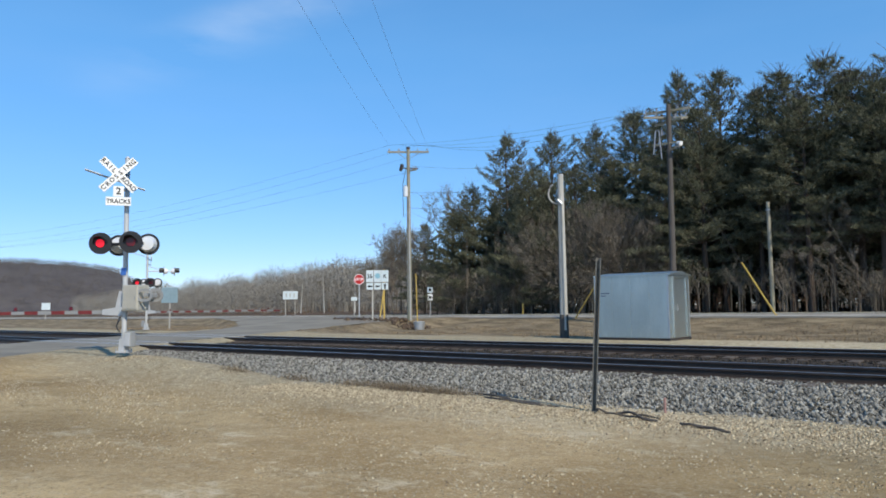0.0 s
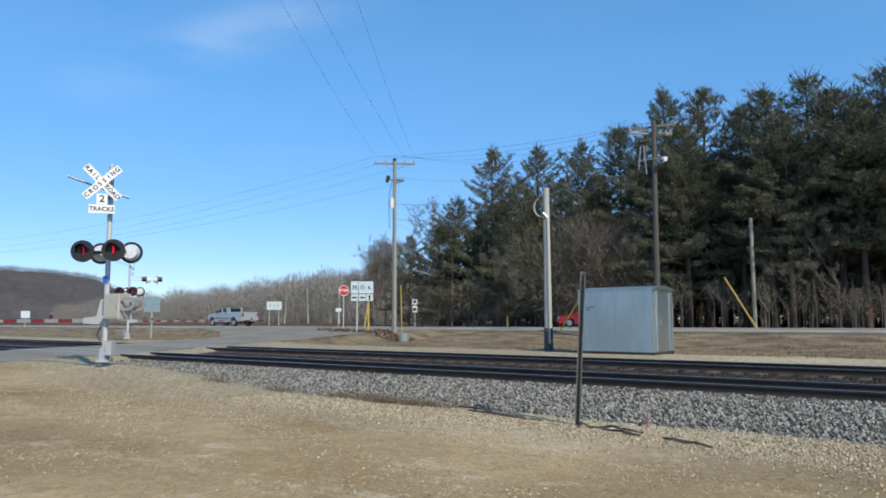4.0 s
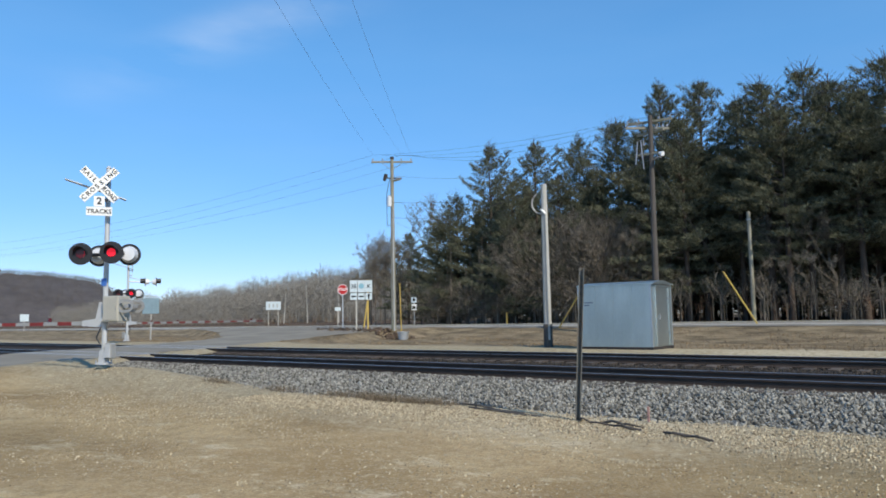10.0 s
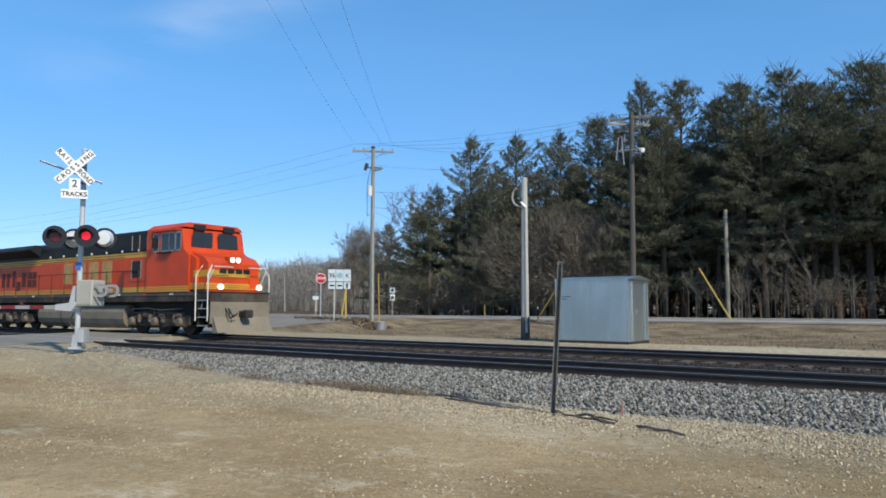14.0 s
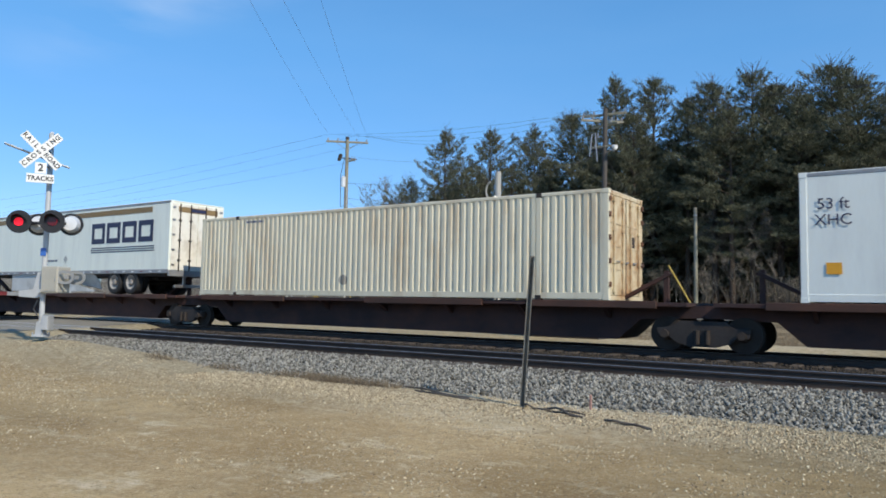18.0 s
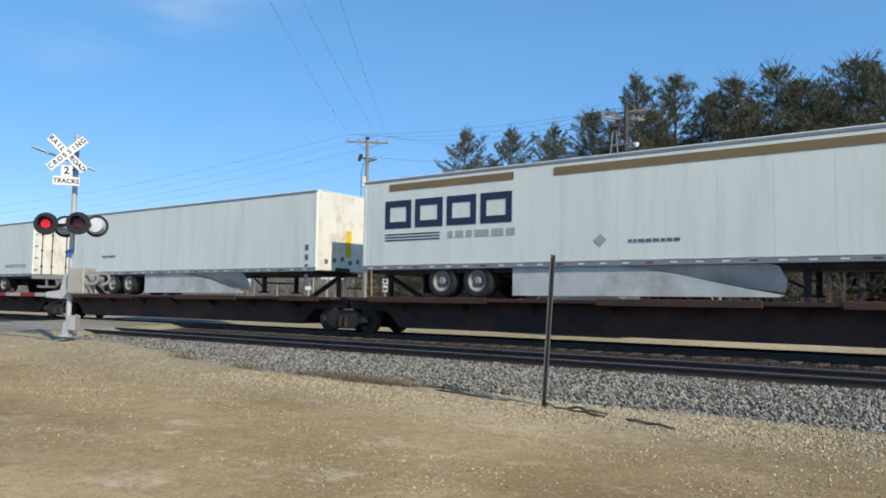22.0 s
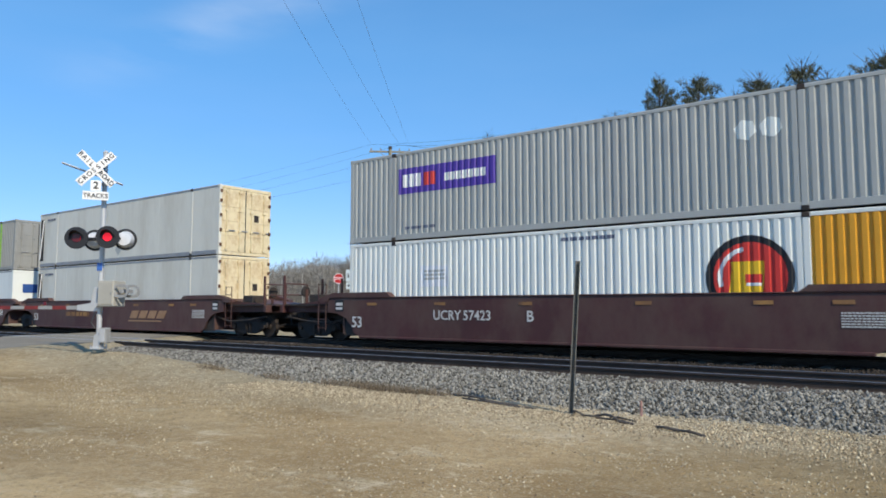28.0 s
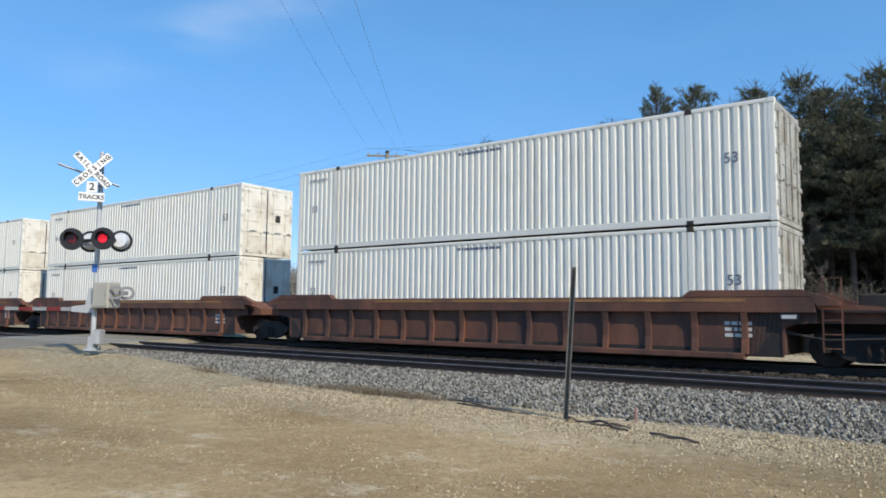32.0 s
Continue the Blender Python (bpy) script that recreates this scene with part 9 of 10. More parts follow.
def pine_parts(seed, h, base, spread, fine):
    """Trunk, limbs and needle tufts of one white pine of height h; fine: many small needles."""
    g = np.random.default_rng(seed)
    trunk, limbs, tuft_c, tuft_d = [], [], [], []
    r0 = 0.014 * h
    bend = g.normal(0, 0.15, 2)
    top = np.array([bend[0], bend[1], h])
    for k in range(8):
        a, b = k / 8, (k + 1) / 8
        trunk.append((*(top * a), *(top * b), r0 * (1 - 0.93 * a), r0 * (1 - 0.93 * b)))
    z = base * h
    step = 0.17 if fine else 0.34
    side_bias = g.uniform(0, 6.28)
    while z < h * 0.99:
        s = (z - base * h) / (h * (1 - base))
        wild = g.uniform(0.78, 1.18)
        prof = wild * (0.45 + 0.55 * min(1, s / (0.10 if base < 0.1 else 0.35))) * (1 - s) ** (0.74 if base < 0.1 else 0.72) * spread
        n = int(g.integers(5, 8))
        off = g.uniform(0, 6.28)
        for k in range(n):
            a = off + 6.283 * k / n + g.normal(0, 0.25)
            ln = max(0.35, prof * g.uniform(0.55, 1.15) * (1 + 0.12 * math.cos(a - side_bias)))
            if g.random() < 0.10 + 0.22 * s:
                continue
            rise = 0.05 + 1.5 * s ** 1.9 + g.normal(0, 0.12)
            p0 = top * (z / h)
            way = np.array([math.cos(a), math.sin(a), rise])
            p1 = p0 + way * ln
            p1[2] += 0.02 * ln * ln
            limbs.append((*p0, *p1, 0.010 + 0.012 * ln, 0.008))
            m_ = max(7, int(ln * (1.0 + 0.30 * ln) / step))
            for j in range(m_):
                f_ = 0.22 + 0.86 * ((j + g.uniform(0, 1)) / m_) ** 0.7
                c = p0 + (p1 - p0) * f_
                side = np.array([-way[1], way[0], 0]) * g.normal(0, 0.40) * (0.15 + ln * 0.34) * (1.3 - 0.75 * f_)
                c = c + side + np.array([0, 0, g.normal(0.04, 0.09) - 0.10 * np.abs(side).sum()])
                tuft_c.append(c)
                tuft_d.append(way * 0.7 + np.array([0, 0, 0.45]) + side * 0.7)
        z += g.uniform(0.65, 1.15) * (1 - 0.58 * s) * h / 20
    # dead stubs under the crown
    for k in range(10):
        zz = g.uniform(0.12, 1.0) * base * h + 0.5
        a = g.uniform(0, 6.28)
        ln = g.uniform(0.5, 1.8)
        p0 = top * (zz / h)
        limbs.append((*p0, *(p0 + np.array([math.cos(a) * ln, math.sin(a) * ln, g.normal(0, 0.15)])), 0.02, 0.006))
    c, d = np.array(tuft_c), np.array(tuft_d)
    d /= np.linalg.norm(d, axis=1)[:, None]
    K, wide, lo, hi = (11, 0.023, 0.20, 0.44) if fine else (5, 0.075, 0.30, 0.60)
    n = len(c)
    w = d[:, None] * 0.9 + g.normal(0, 0.50, (n, K, 3)) * np.array([1, 1, 0.6])
    w /= np.linalg.norm(w, axis=2)[..., None]
    ln = g.uniform(lo, hi, (n, K, 1))
    o = np.cross(w, g.normal(0, 1, (n, K, 3)))
    o /= np.linalg.norm(o, axis=2)[..., None] + 1e-9
    root = c[:, None] + g.normal(0, 0.07, (n, K, 3))
    v = np.stack([root + o * wide, root - o * wide, root + w * ln], 2).reshape(-1, 3)
    v[:, 2] *= np.where(v[:, 2] > 0.6 * h, 0.6 * h / v[:, 2] + (1 - 0.6 * h / v[:, 2]) * 0.4 * h / (v[:, 2].max() - 0.6 * h), 1.0)
    f_ = np.arange(len(v)).reshape(-1, 3)
    return trunk, limbs, v, f_


PINES = []
for k, (h, base, spread, fine) in enumerate(((17.5, 0.03, 6.4, 1), (18.0, 0.05, 6.2, 1), (20.0, 0.16, 5.6, 1), (18.5, 0.14, 5.8, 1), (16.0, 0.03, 6.2, 1), (19.0, 0.20, 5.4, 1), (17.5, 0.06, 5.2, 0), (18.0, 0.12, 5.4, 0), (17.0, 0.20, 5.6, 0), (18.5, 0.34, 5.0, 1), (19.0, 0.28, 5.4, 1))):
    tr, lb, nv, nf = pine_parts(40 + k, h, base, spread, fine)
    PINES.append((h, bulk("trunk", *cones(tr, 8), M_BARKDARK), bulk("limb_framework", *cones(lb, 3), M_BARKDARK), bulk("needles", nv, nf, M_NEEDLE)))


def pine(x, y, h, kind, label="tall dark green white pine in the stand beyond the highway", thin=0.62):
    t = thing("pine_tree", (x, y, float(ground_z(x, y)) - 0.05), label, "tree", "pine stand")
    h0, a, b, c = PINES[kind]
    s = h / h0
    w = max(s, thin) * random.uniform(0.9, 1.2)
    t.scale = (w, w, s)
    t.rotation_euler = (0, 0, random.uniform(0, 6.28))
    part("trunk", a, None, t)
    tagged(part("limb_framework", b, None, t), kind="stuff")
    part("crown", c, None, t, "layered plumes of dark needles")


g_ = random.Random(11)
# pines beyond x = 1 are out of view, added to shade the stand
FRONT = [(-43.2, 54.5, 10.2, 4), (-41.9, 56, 13.0, 0), (-38.5, 57, 17.7, 1), (-34.2, 54.2, 13.1, 4), (-34.0, 58, 17.4, 1), (-30.1, 55, 13.0, 0), (-30.7, 60, 17.6, 1), (-27.1, 56, 13.3, 4), (-25.8, 58, 17.8, 3), (-22.8, 55.5, 15.8, 5), (-21.4, 57, 19.9, 2), (-19.2, 55, 16.3, 3), (-18.9, 58.5, 19.7, 5), (-15.7, 57, 17.4, 9), (-13.4, 56, 18.2, 10), (-11.0, 57, 19.0, 9), (-11.9, 54.5, 15.5, 10), (-9.2, 58, 18.0, 10), (-7.5, 55.5, 16.2, 9), (-5.7, 57, 18.5, 10), (-3.8, 56, 17.1, 9), (-1.7, 57, 16.7, 10), (0.4, 56, 16.3, 9), (3.2, 57, 17.5, 7), (6.0, 56, 18.0, 8), (8.8, 57, 17.0, 7), (12.0, 56.5, 17.5, 8), (15.0, 58, 18.0, 7)]
for x, y, h, k in FRONT:
    pine(x, y, h, k)
for row in range(3):
    for k in range(15):
        x = -41 + 3.9 * k + g_.uniform(-1.4, 1.4)
        y = 62.0 + 4.2 * row + g_.uniform(-1.3, 1.3)
        low = 12.0 if x < -27 else 15.5
        pine(x, y, low + g_.uniform(-1.8, 1.5), 6 + g_.randrange(3))
for k in range(16):
    x = -44 + 3.75 * k + g_.uniform(-0.8, 0.8)
    pine(x, 66.0 + g_.uniform(-3, 8), g_.uniform(4.5, 7.0), 6, "young dark pine deep in the stand")
for x, y, h in ((-44.6, 59.0, 9.0), (-42.5, 60.5, 11.5), (-40.0, 61.0, 13.0), (-46.0, 60.0, 5.5), (-37.0, 61.5, 13.5), (-44.0, 57.5, 5.0)):
    pine(x, y, h, 6)
pine(-56.8, 66.0, 11.2, 1, "small lone spruce-like pine at the edge of the stand", 0.3)


def bare_segs(seed, h, spread=0.55, depth=5):
    g = np.random.default_rng(seed)
    segs = []

    def grow(p, d, ln, r, lev):
        q = p + d * ln
        segs.append((*p, *q, r, r * 0.66))
        if lev == 0:
            return
        for _ in range(int(g.integers(2, 4)) + (1 if lev == depth else 0)):
            e = d + g.normal(0, spread, 3) * np.array([1, 1, 0.6]) + np.array([0, 0, 0.18])
            e /= np.linalg.norm(e)
            grow(p + d * ln * g.uniform(0.55, 1.0), e, ln * g.uniform(0.55, 0.82), r * 0.58, lev - 1)

    grow(np.zeros(3), np.array([0, 0, 1.0]), h * 0.30, h * 0.013, depth)
    s = np.array(segs)
    s[:, [2, 5]] *= h / max(s[:, 5].max(), 0.1)
    s[:, 6:] = np.maximum(s[:, 6:] * 0.7, 0.0075 * h / 10)
    return s


BARES = []
for k in range(4):
    s = bare_segs(70 + k, 10.0, 0.62, 6)
    big = s[:, 6] > 0.045
    ends = np.repeat(s[s[:, 6] < 0.02][:, 3:6], 3, 0)
    gg = np.random.default_rng(170 + k)
    w_ = gg.normal(0, 0.6, ends.shape) + np.array([0, 0, 0.5])
    w_ /= np.linalg.norm(w_, axis=1)[:, None]
    o_ = np.cross(w_, gg.normal(0, 1, ends.shape))
    o_ *= 0.012 / (np.linalg.norm(o_, axis=1)[:, None] + 1e-9)
    v_ = np.stack([ends - w_ * 0.15 + o_, ends - w_ * 0.15 - o_, ends + w_ * gg.uniform(0.35, 0.85, (len(ends), 1))], 1).reshape(-1, 3)
    BARES.append((bulk("trunk", *cones(s[big], 5), M_BARKGREY), bulk("branchwork", *cones(s[~big], 3), M_TWIG), bulk("twig_spray", v_, np.arange(len(v_)).reshape(-1, 3), M_TWIG)))


def bare_tree(x, y, h, kind, label="leafless grey-brown tree with fine branches"):
    t = thing("bare_tree", (x, y, float(ground_z(x, y)) - 0.05), label, "tree", "bare trees")
    t.scale = (h / 10, h / 10, h / 10)
    t.rotation_euler = (0, 0, random.uniform(0, 6.28))
    part("trunk", BARES[kind][0], None, t)
    tagged(part("branchwork", BARES[kind][1], None, t), kind="stuff")
    tagged(part("twig_spray", BARES[kind][2], None, t), kind="stuff")


for x, y, h in ((-45.0, 60.5, 13.5), (-31.5, 52.8, 8.5), (-28.0, 52.9, 9.0), (-25.0, 52.6, 8.5), (-33.5, 53.0, 7.5), (-9.0, 54.2, 8.0), (-54.4, 57.0, 10.0), (-54.9, 58.2, 9.4), (-59.5, 62.0, 10.5), (-48.5, 55.0, 9.0), (-45.9, 58.5, 12.8), (-62.5, 68.0, 9.5), (-26.4, 53.4, 9.5), (-23.6, 53.6, 9.0), (-29.5, 53.2, 7.5), (-12.0, 54.8, 7.5), (-67.0, 72.0, 9.0), (-72.0, 76.0, 9.5)):
    bare_tree(x, y, h, random.randrange(4))


def scatter(segs_list, places, name, material, label, category, n=3):
    """Many copies of stick figures joined into one mesh; places: x, y, z, height factor, turn."""
    vs, fs, k = [], [], 0
    base = [cones(s, n) for s in segs_list]
    for i, (x, y, z, h, a) in enumerate(places):
        v, f_ = base[i % len(base)]
        ca, sa = math.cos(a), math.sin(a)
        w = np.stack([(v[:, 0] * ca - v[:, 1] * sa) * h + x, (v[:, 0] * sa + v[:, 1] * ca) * h + y, v[:, 2] * h + z], -1)
        vs.append(w)
        fs.append(f_ + k)
        k += len(w)
    return tagged(new(name, bulk(name, np.concatenate(vs), np.concatenate(fs), material)), label, category, "", "stuff")


def fuzz(places, name, material, label, n, seed, thick=0.0045):
    """Leafless trees seen from afar: each a rounded crown of n fine twigs over a short stem."""
    g = np.random.default_rng(seed)
    p = np.array([q[:4] for q in places])
    m_ = len(p)
    u = g.normal(0, 1, (m_, n, 3))
    u /= np.linalg.norm(u, axis=2)[..., None]
    rad = g.uniform(0, 1, (m_, n, 1)) ** 0.40
    wide = g.uniform(0.32, 0.55, (m_, 1, 1))
    c = u * rad * np.concatenate([wide, wide, np.full((m_, 1, 1), 0.40)], 2) + np.array([0, 0, 0.50])
    way = u * 1.0 + np.array([0, 0, 0.6]) + g.normal(0, 0.35, (m_, n, 3))
    way /= np.linalg.norm(way, axis=2)[..., None]
    ln = g.uniform(0.04, 0.12, (m_, n, 1))
    stem = np.arange(n)[None, :, None] < 2
    c = np.where(stem, np.array([0, 0, -0.02]) + g.normal(0, 0.02, (m_, n, 3)) * np.array([1, 1, 0]), c)
    way = np.where(stem, np.array([0.02, 0.02, 1.0]), way)
    ln = np.where(stem, 0.4, ln)
    o = np.cross(way, g.normal(0, 1, (m_, n, 3)))
    o /= np.linalg.norm(o, axis=2)[..., None] + 1e-9
    o *= np.where(stem, 0.010, thick)
    h = p[:, None, 3:4]
    base = p[:, None, :3]
    v = np.stack([base + (c + o) * h, base + (c - o) * h, base + (c + way * ln) * h], 2).reshape(-1, 3)
    return tagged(new(name, bulk(name, v, np.arange(len(v)).reshape(-1, 3), material)), label, "woods", "", "stuff")


# grey-brown saplings and brush along the foot of the stand
M_UNDER = islands("grey_brown_brush", (0.10, 0.084, 0.066), (0.27, 0.235, 0.185))
gb = np.random.default_rng(77)
low_brush = [(x, 52.6 + gb.uniform(0, 1.6), 0.35, gb.uniform(2.4, 5.2)) for x in gb.uniform(-44.5, -24.5, 46)]
low_brush += [(x, 53.0 + gb.uniform(0, 1.2), 0.35, gb.uniform(1.6, 3.4)) for x in gb.uniform(-24, 0, 8)]
fuzz(low_brush, "roadside_brush", M_UNDER, "leafless grey-brown brush along the foot of the pines", 520, 78, 0.0035)
tall_brush = [(-28.6, 53.6, 0.3, 10.2), (-27.2, 53.9, 0.3, 9.2), (-29.9, 53.4, 0.3, 8.0), (-25.6, 54.0, 0.3, 9.6), (-24.0, 53.7, 0.3, 8.4)]
fuzz(tall_brush, "leafless_thicket", M_UNDER, "tall leafless thicket of fine tan branches before the pines", 2600, 79, 0.0016)
stems = [(x, y, 0.3, x + gb.normal(0, 0.25), y + gb.normal(0, 0.2), 0.3 + h, 0.05 + 0.006 * h, 0.02) for x, y, h in zip(gb.uniform(-43, -24, 42), gb.uniform(52.8, 55.5, 42), gb.uniform(3.5, 8.5, 42))]
tagged(new("saplings", bulk("saplings", *cones(stems, 5), M_BARKGREY)), "thin straight grey sapling stems at the foot of the pines", "trees", "", "stuff")


def ray_place(px_angle, r):
    """A place at that compass angle (degrees left of +y) and range."""
    a = math.radians(px_angle)
    return -math.sin(a) * r, math.cos(a) * r


M_HILL = mat("wooded_hillside", (0.070, 0.060, 0.058), 1.0, 0, 0.35, 0.02, 0.35, 0.0, stain=(0.105, 0.09, 0.082), amount=0.5, stain_scale=0.06)
# woods' base colours kept pale to stand for distance haze
M_WOODS = islands("haze_paled_woods", (0.15, 0.138, 0.118), (0.30, 0.28, 0.24))
M_HAZE = islands("far_twigs", (0.085, 0.072, 0.066), (0.19, 0.168, 0.150))
g_ = random.Random(5)


def ridge(name, a0, a1, r0, r1, height, label):
    """A wooded ridge between two angles; height(angle) at its crest."""
    angs = np.arange(a0, a1, 0.25)
    rs = np.linspace(r0, r1, 12)
    v = []
    for j, r in enumerate(rs):
        s = j / (len(rs) - 1)
        bell = math.sin(min(1.0, s * 1.25) * math.pi / 2) if s < 0.8 else math.cos((s - 0.8) / 0.2 * math.pi / 2)
        for a in angs:
            x, y = ray_place(a, r)
            v.append((x, y, 0.4 + bell * height(a) * (1 + 0.015 * math.sin(a * 5 + j) + 0.006 * g_.uniform(-1, 1))))
    nx = len(angs)
    i = np.arange((len(rs) - 1) * (nx - 1))
    q = (i // (nx - 1)) * nx + i % (nx - 1)
    f_ = np.stack([q, q + 1, q + nx + 1, q + nx], -1)
    tagged(new(name, bulk(name, v, f_, M_HILL)), label, "hill", "", "structure")


def high_hill(a):
    return float(np.interp(a, [61.2, 62.0, 62.6, 63.4, 64.5, 66.2, 68.5, 71, 80, 95], [6.0, 26, 44, 54, 58, 62, 65, 65.5, 67, 60]))


def low_hill(a):
    return float(np.interp(a, [34, 40, 44, 47, 50, 54, 58, 62, 66], [24, 30, 32, 30, 25, 18, 12, 8, 5]))


ridge("hill", 60.0, 95.0, 780, 1150, high_hill, "far wooded ridge, brown-grey without leaves")
ridge("hill", 34.0, 66.0, 380, 620, low_hill, "low wooded rise beyond the fields")
places = []
for k in range(3400):
    a = g_.uniform(60.8, 78)
    s = g_.uniform(0.05, 0.82)
    r = 780 + 370 * s
    x, y = ray_place(a, r)
    places.append((x, y, 0.2 + high_hill(a) * math.sin(min(1.0, s * 1.25) * math.pi / 2) - 1.5, g_.uniform(6, 10), g_.uniform(0, 6)))
fuzz(places, "far_woods", M_HAZE, "leafless woods covering the far ridge", 46, 63, 0.015)
places = []
for k in range(520):
    a = g_.uniform(36, 66)
    s = g_.uniform(0.0, 0.8)
    r = 380 + 240 * s
    x, y = ray_place(a, r)
    places.append((x, y, 0.2 + low_hill(a) * math.sin(min(1.0, s * 1.25) * math.pi / 2) - 0.5, g_.uniform(7, 12), g_.uniform(0, 6)))
fuzz(places, "far_woods", M_HAZE, "leafless woods on the low rise", 130, 62)
places = []
for k in range(900):
    a = g_.uniform(39.0, 66)
    r = g_.uniform(150, 330)
    x, y = ray_place(a, r)
    hh = np.interp(a, [40, 45, 50, 58, 66], [21, 20, 17, 11.5, 7])
    places.append((x, y, 0.3, hh * g_.uniform(0.55, 1.0) * (1 + 0.10 * math.sin(a * 2.3) + 0.06 * math.sin(a * 5.1)) * r / 240, g_.uniform(0, 6)))
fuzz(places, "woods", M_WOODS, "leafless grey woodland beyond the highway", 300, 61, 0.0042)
places = []
for k in range(260):
    places.append((g_.uniform(-52, 16), g_.uniform(76, 92), 0.3, g_.uniform(9, 14), 0.0))
fuzz(places, "pine_woods", M_NEEDLE, "dense dark pines deep in the stand", 420, 64, 0.016)
# pale birch-like trunks that stand out
for a, r, h in ((46.2, 140, 7.5), (48.6, 140, 8.5), (50.4, 142, 7.0), (43.4, 135, 8.0)):
    x, y = ray_place(a, r)
    t = thing("pale_tree", (x, y, 0.4), "pale-barked leafless tree at the edge of the woods", "tree", "bare trees")
    t.scale = (h / 10, h / 10, h / 10)
    t.rotation_euler = (0, 0, a)
    part("trunk", Mesh().cyl((0, 0, -0.2), (0.5, 0.2, 8.5), 0.15, 0.05, 8), M_POLEPALE, t)
    part("branchwork", BARES[1][1], None, t)

# ---------------------------------------------------------------- brush, grass and litter
shrub = [bare_segs(120 + k, 1.0, 0.9, 3) for k in range(4)]
places = []
for k in range(420):
    a = g_.uniform(36, 76)
    r = g_.uniform(62, 140) / math.cos(math.radians(a)) * 0.75 + 8
    x, y = ray_place(a, r)
    if y > 53.5 and abs(x) < 400:
        places.append((x, y, 0.3, g_.uniform(0.7, 1.7), g_.uniform(0, 6)))
for k in range(90):
    places.append((g_.uniform(-48, 12), g_.uniform(52.2, 55.0), 0.3, g_.uniform(0.6, 2.4), g_.uniform(0, 6)))
scatter(shrub, places, "brush", M_BRUSH, "dry red-brown brush beyond the highway", "brush")
places = []
for k in range(110):
    places.append((g_.uniform(-36, -6), g_.uniform(52.0, 54.5), 0.3, g_.uniform(2.0, 4.5), g_.uniform(0, 6)))
scatter(shrub, places, "thicket", M_TWIG, "grey leafless thicket in front of the pines", "brush")


def blades(n, place, lo, hi, seed, width=0.012):
    g = np.random.default_rng(seed)
    c = place(g, n)
    n = len(c)
    a = g.uniform(0, 6.28, n)
    ln = g.uniform(lo, hi, n)
    lean = g.uniform(0.1, 1.0, n)
    tip = c + np.stack([np.cos(a) * lean * ln, np.sin(a) * lean * ln, ln], -1)
    o = np.stack([-np.sin(a), np.cos(a), 0 * a], -1) * width
    v = np.stack([c - o, c + o, tip], 1).reshape(-1, 3)
    return v, np.arange(len(v)).reshape(-1, 3)


def verge(g, n):
    x, y = g.uniform(-60, 4, n), g.uniform(24.6, 40.2, n)
    lo, hi = road_edges(y)
    d = np.maximum(x - hi, lo - x)
    keep = (d > 0.3) & (np.sin(x * 0.7 + 1.3 * np.sin(y * 0.9)) + np.sin(y * 1.1 + x * 0.2) + g.normal(0, 0.6, n) > -0.2)
    x, y = x[keep], y[keep]
    return np.stack([x, y, ground_z(x, y)], -1)


v, f = blades(30000, verge, 0.02, 0.12, 21, 0.014)
tagged(new("dry_grass", bulk("dry_grass", v, f, M_STRAW)), "dry tan grass on the verge between track and highway", "grass", "", "stuff")


def tufts(g, n):
    spots = np.array([(-14.3, 9.95), (-12.2, 10.0), (-10.4, 9.95), (-9.8, 9.95), (-9.4, 9.9), (-8.9, 9.85), (-8.6, 9.8), (-8.2, 9.8), (-7.8, 9.85), (-9.1, 9.75)])
    k = g.integers(0, len(spots), n)
    p = spots[k] + g.normal(0, 1, (n, 2)) * np.array([0.26, 0.10])
    return np.stack([p[:, 0], p[:, 1], ground_z(p[:, 0], p[:, 1])], -1)


v, f = blades(3600, tufts, 0.03, 0.17, 22, 0.0035)
tagged(new("dry_grass", bulk("dry_grass_tufts", v, f, islands("brown_weeds", (0.09, 0.07, 0.048), (0.26, 0.205, 0.14)))), "thin brown weed tufts at the edge of the ballast", "grass", "", "stuff")
M_PEBBLE = islands("tan_pebbles", (0.16, 0.115, 0.068), (0.68, 0.575, 0.39))


def lot(g, n):
    x, y = g.uniform(-20, 6, n), 1.2 + 8.6 * g.uniform(0, 1, n) ** 0.8
    keep = (np.sin(x * 0.8 + 2 * np.sin(y * 0.9)) * np.sin(y * 1.9 + x * 0.35) + 0.6 * np.sin(x * 2.3 + y * 1.1) * np.sin(y * 3.1 - x * 1.7) + (y - 6.5) * 0.22 + g.normal(0, 0.55, n)) > 0.15
    x, y = x[keep], y[keep]
    return np.stack([x, y, ground_z(x, y) + 0.002], -1)


def apron(g, n):
    x, y = g.uniform(-12, 5, n), g.normal(9.0, 0.42, n)
    keep = y < 9.9
    x, y = x[keep], y[keep]
    return np.stack([x, y, ground_z(x, y) + 0.004], -1)


v, f = stones(70000, lot, 0.004, 0.0175, 31)
tagged(new("pebbles", bulk("pebbles", v, f, M_PEBBLE)), "pale pebbles strewn over the dirt lot", "gravel", "", "stuff")
v, f = stones(16000, apron, 0.007, 0.021, 32)
tagged(new("pebbles", bulk("apron_gravel", v, f, M_PEBBLE)), "pale coarse gravel at the foot of the ballast", "gravel", "", "stuff")


def clods(g, n):
    x = g.uniform(-41, -30, n)
    y = 36.2 + (x + 36) * -0.25 + g.normal(0, 0.5, n)
    return np.stack([x, y, ground_z(x, y) + 0.05], -1)


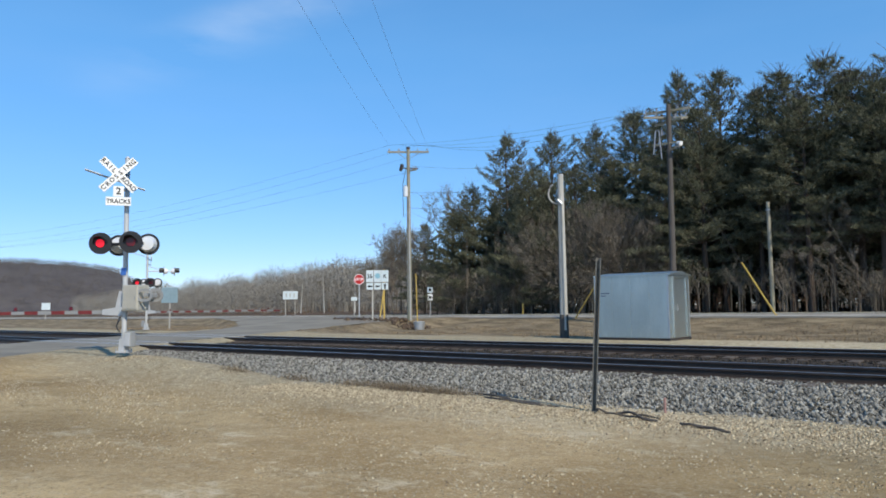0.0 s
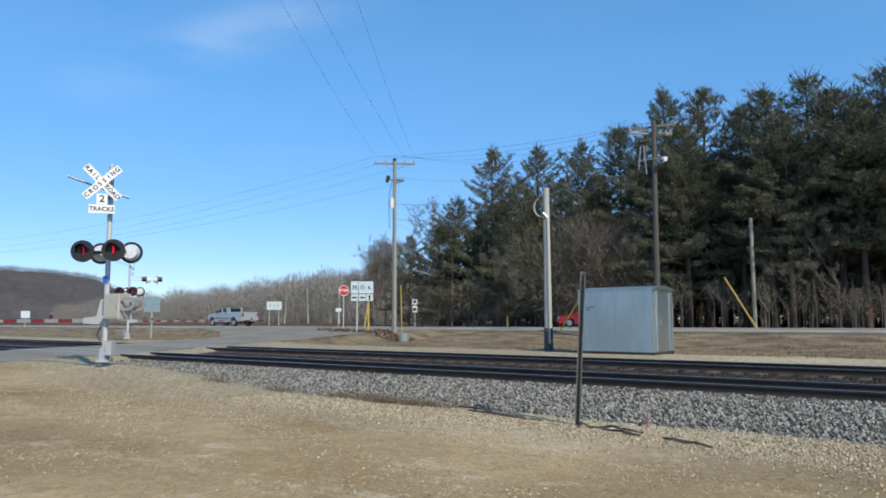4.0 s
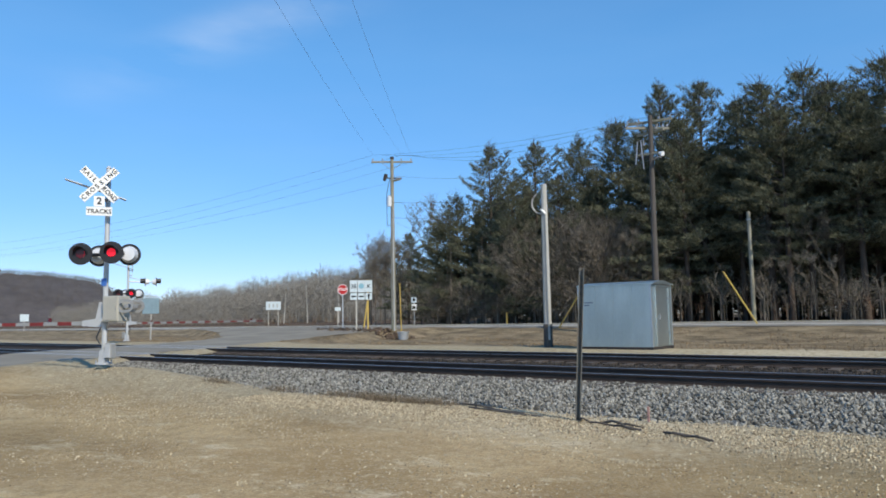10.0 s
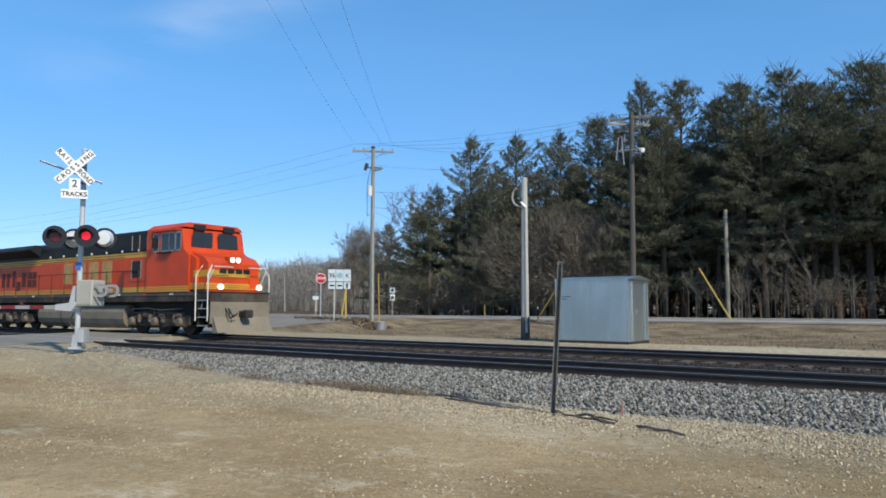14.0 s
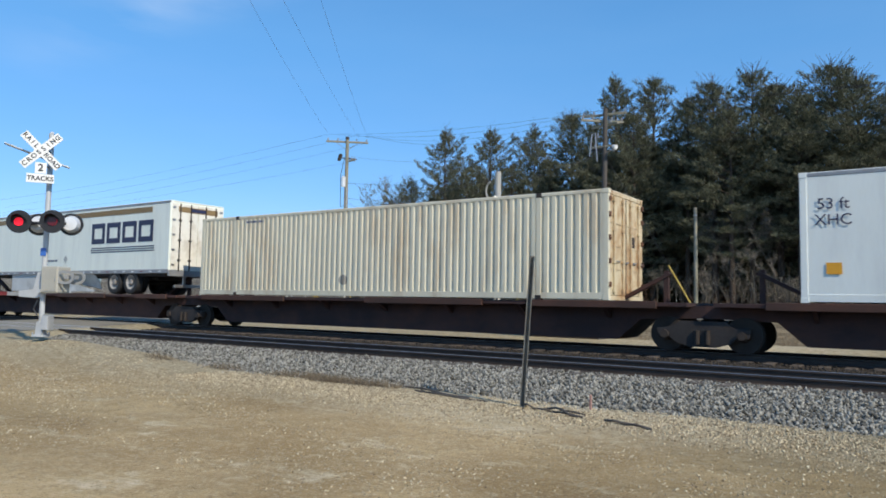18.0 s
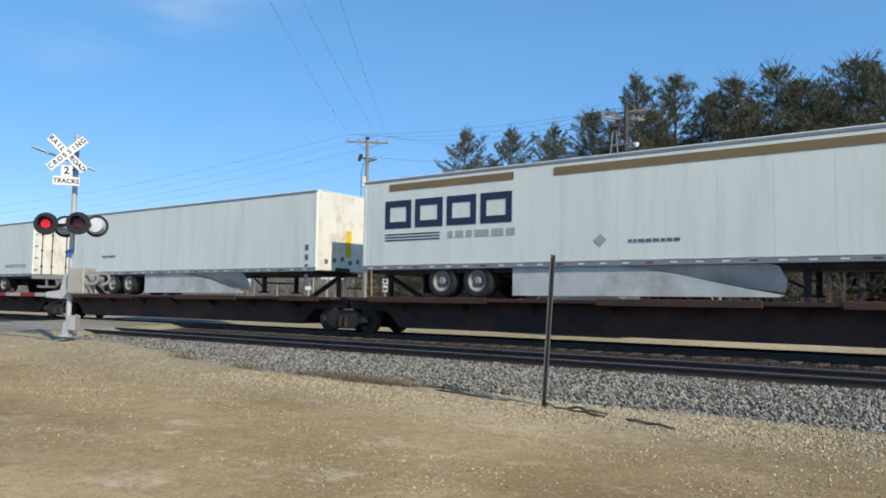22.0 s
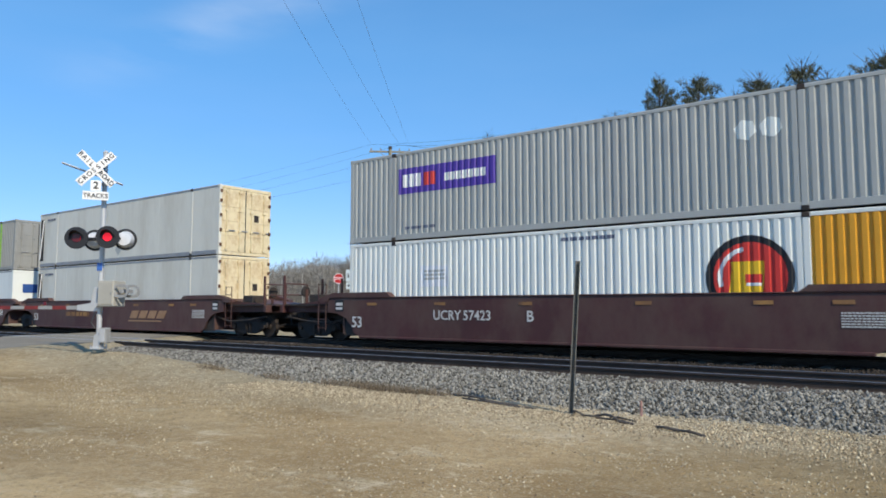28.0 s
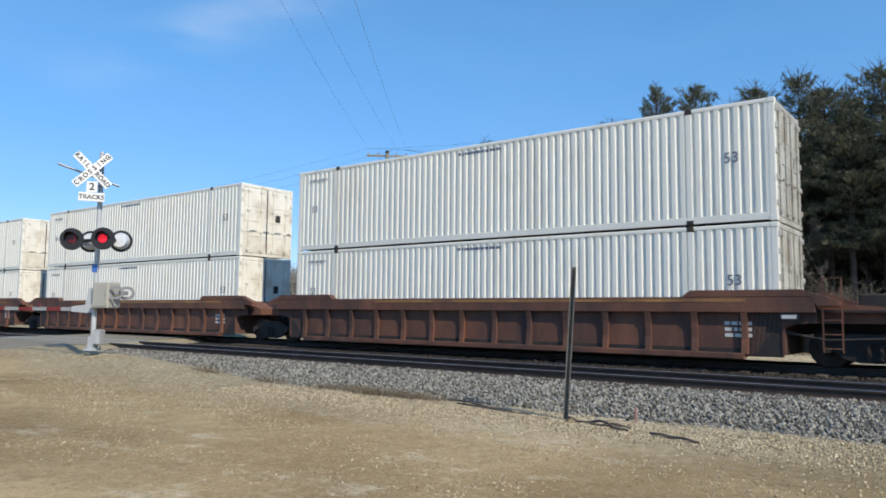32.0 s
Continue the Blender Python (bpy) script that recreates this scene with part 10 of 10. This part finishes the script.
M_CLOD = islands("dark_soil_clods", (0.05, 0.035, 0.025), (0.14, 0.10, 0.07))
v, f = stones(260, clods, 0.08, 0.24, 33)
tagged(new("soil_clods", bulk("soil_clods", v, f, M_CLOD)), "dark clods of turned soil round the sign posts", "soil", "", "stuff")



def verge_clods(g, n):
    x, y = g.uniform(-30, 3, n), g.uniform(33.5, 39.6, n)
    keep = (np.sin(x * 0.55 + 1.1 * np.sin(y)) + np.sin(x * 1.7 + y * 0.8) + g.normal(0, 0.5, n)) > 0.7
    x, y = x[keep], y[keep]
    return np.stack([x, y, ground_z(x, y) - 0.01], -1)


v, f = stones(2600, verge_clods, 0.03, 0.09, 35)
tagged(new("soil_clods", bulk("verge_clods", v, f, islands("brown_turf_clods", (0.10, 0.075, 0.05), (0.25, 0.19, 0.125)))), "brown clods and turned turf on the verge", "soil", "", "stuff")
M_STICK = mat("dark_old_hose", (0.085, 0.072, 0.06), 0.9, 0, 0.3, 4, 30, 0.2)


def litter_stick(pts, r, label, name="old_hose"):
    t = thing(name, (pts[0][0], pts[0][1], 0), label, "debris", "debris by the post")
    o = pts[0]
    m = Mesh()
    m.tube([(p[0] - o[0], p[1] - o[1], float(ground_z(p[0], p[1])) + r * 0.8 + (p[2] if len(p) > 2 else 0)) for p in pts], r, 7)
    part("length", m, M_STICK, t)


litter_stick([(-4.88, 9.38), (-4.80, 9.2, 0.05), (-4.72, 9.12, 0.06), (-4.62, 9.15, 0.01), (-4.45, 9.05, 0.03), (-4.3, 9.1, 0.0), (-4.12, 9.0, 0.02), (-3.98, 9.05)], 0.013, "curled dark strip of old hose lying by the post")
litter_stick([(-4.5, 9.2), (-4.3, 9.12, 0.05), (-4.15, 9.0, 0.06), (-4.0, 8.92, 0.01), (-3.8, 8.9)], 0.017, "broken dark strip lying by the post")
litter_stick([(-4.3, 9.3), (-4.1, 9.18, 0.02), (-3.85, 9.1)], 0.014, "short dark twig lying by the post", "stick")
litter_stick([(-3.5, 8.88), (-3.32, 8.72, 0.03), (-3.15, 8.70, 0.01), (-3.0, 8.62, 0.03), (-2.8, 8.58)], 0.016, "flat dark strip lying on the gravel", "rubber_strip")
litter_stick([(-3.4, 8.95), (-3.2, 8.8, 0.01), (-2.95, 8.72)], 0.012, "thin dark twig lying on the gravel", "stick")
litter_stick([(-7.5, 10.0), (-6.9, 9.75, 0.03), (-6.4, 9.6), (-5.9, 9.5)], 0.018, "thin grey stick on the gravel", "stick")
litter_stick([(-7.1, 9.72), (-6.5, 9.5, 0.02), (-6.0, 9.42), (-5.5, 9.36)], 0.014, "crooked grey stick on the gravel", "stick")
peg = thing("survey_stake", (-4.05, 9.75, -0.34), "small faded pink stake at the foot of the ballast", "stake")
part("stake", Mesh().box(-0.015, -0.015, -0.1, 0.015, 0.015, 0.17, 0.004), mat("faded_pink_paint", (0.33, 0.19, 0.16), 0.8, 0, 0.2, 5, 30, 0.05), peg)


# ---------------------------------------------------------------- what moves
def motions():
    for t, u, z, turned in ROLLING:
        walk(t, [(s, pose(u + TRAIN_SPEED * (s - TRAIN_T0), FAR_Y, z, 0, 0, 180 if turned else 0)) for s in (0.0, 16.0, 32.0)])
    for t, x, t0, speed, y in DRIVING:
        walk(t, [(s, pose(x - speed * (s - t0), y, 0.545, 0, 0, 180)) for s in (0.0, 16.0, 32.0)])
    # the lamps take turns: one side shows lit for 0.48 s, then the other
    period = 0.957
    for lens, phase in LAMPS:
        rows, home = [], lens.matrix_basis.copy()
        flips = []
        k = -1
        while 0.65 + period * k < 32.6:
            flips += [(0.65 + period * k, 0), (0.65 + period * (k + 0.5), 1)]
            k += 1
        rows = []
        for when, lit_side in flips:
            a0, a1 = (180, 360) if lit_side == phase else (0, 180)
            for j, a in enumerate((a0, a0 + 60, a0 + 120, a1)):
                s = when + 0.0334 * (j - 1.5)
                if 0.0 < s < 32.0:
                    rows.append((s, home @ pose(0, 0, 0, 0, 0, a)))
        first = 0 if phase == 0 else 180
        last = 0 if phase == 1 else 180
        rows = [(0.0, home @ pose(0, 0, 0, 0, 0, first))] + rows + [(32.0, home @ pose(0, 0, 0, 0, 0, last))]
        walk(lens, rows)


motions()
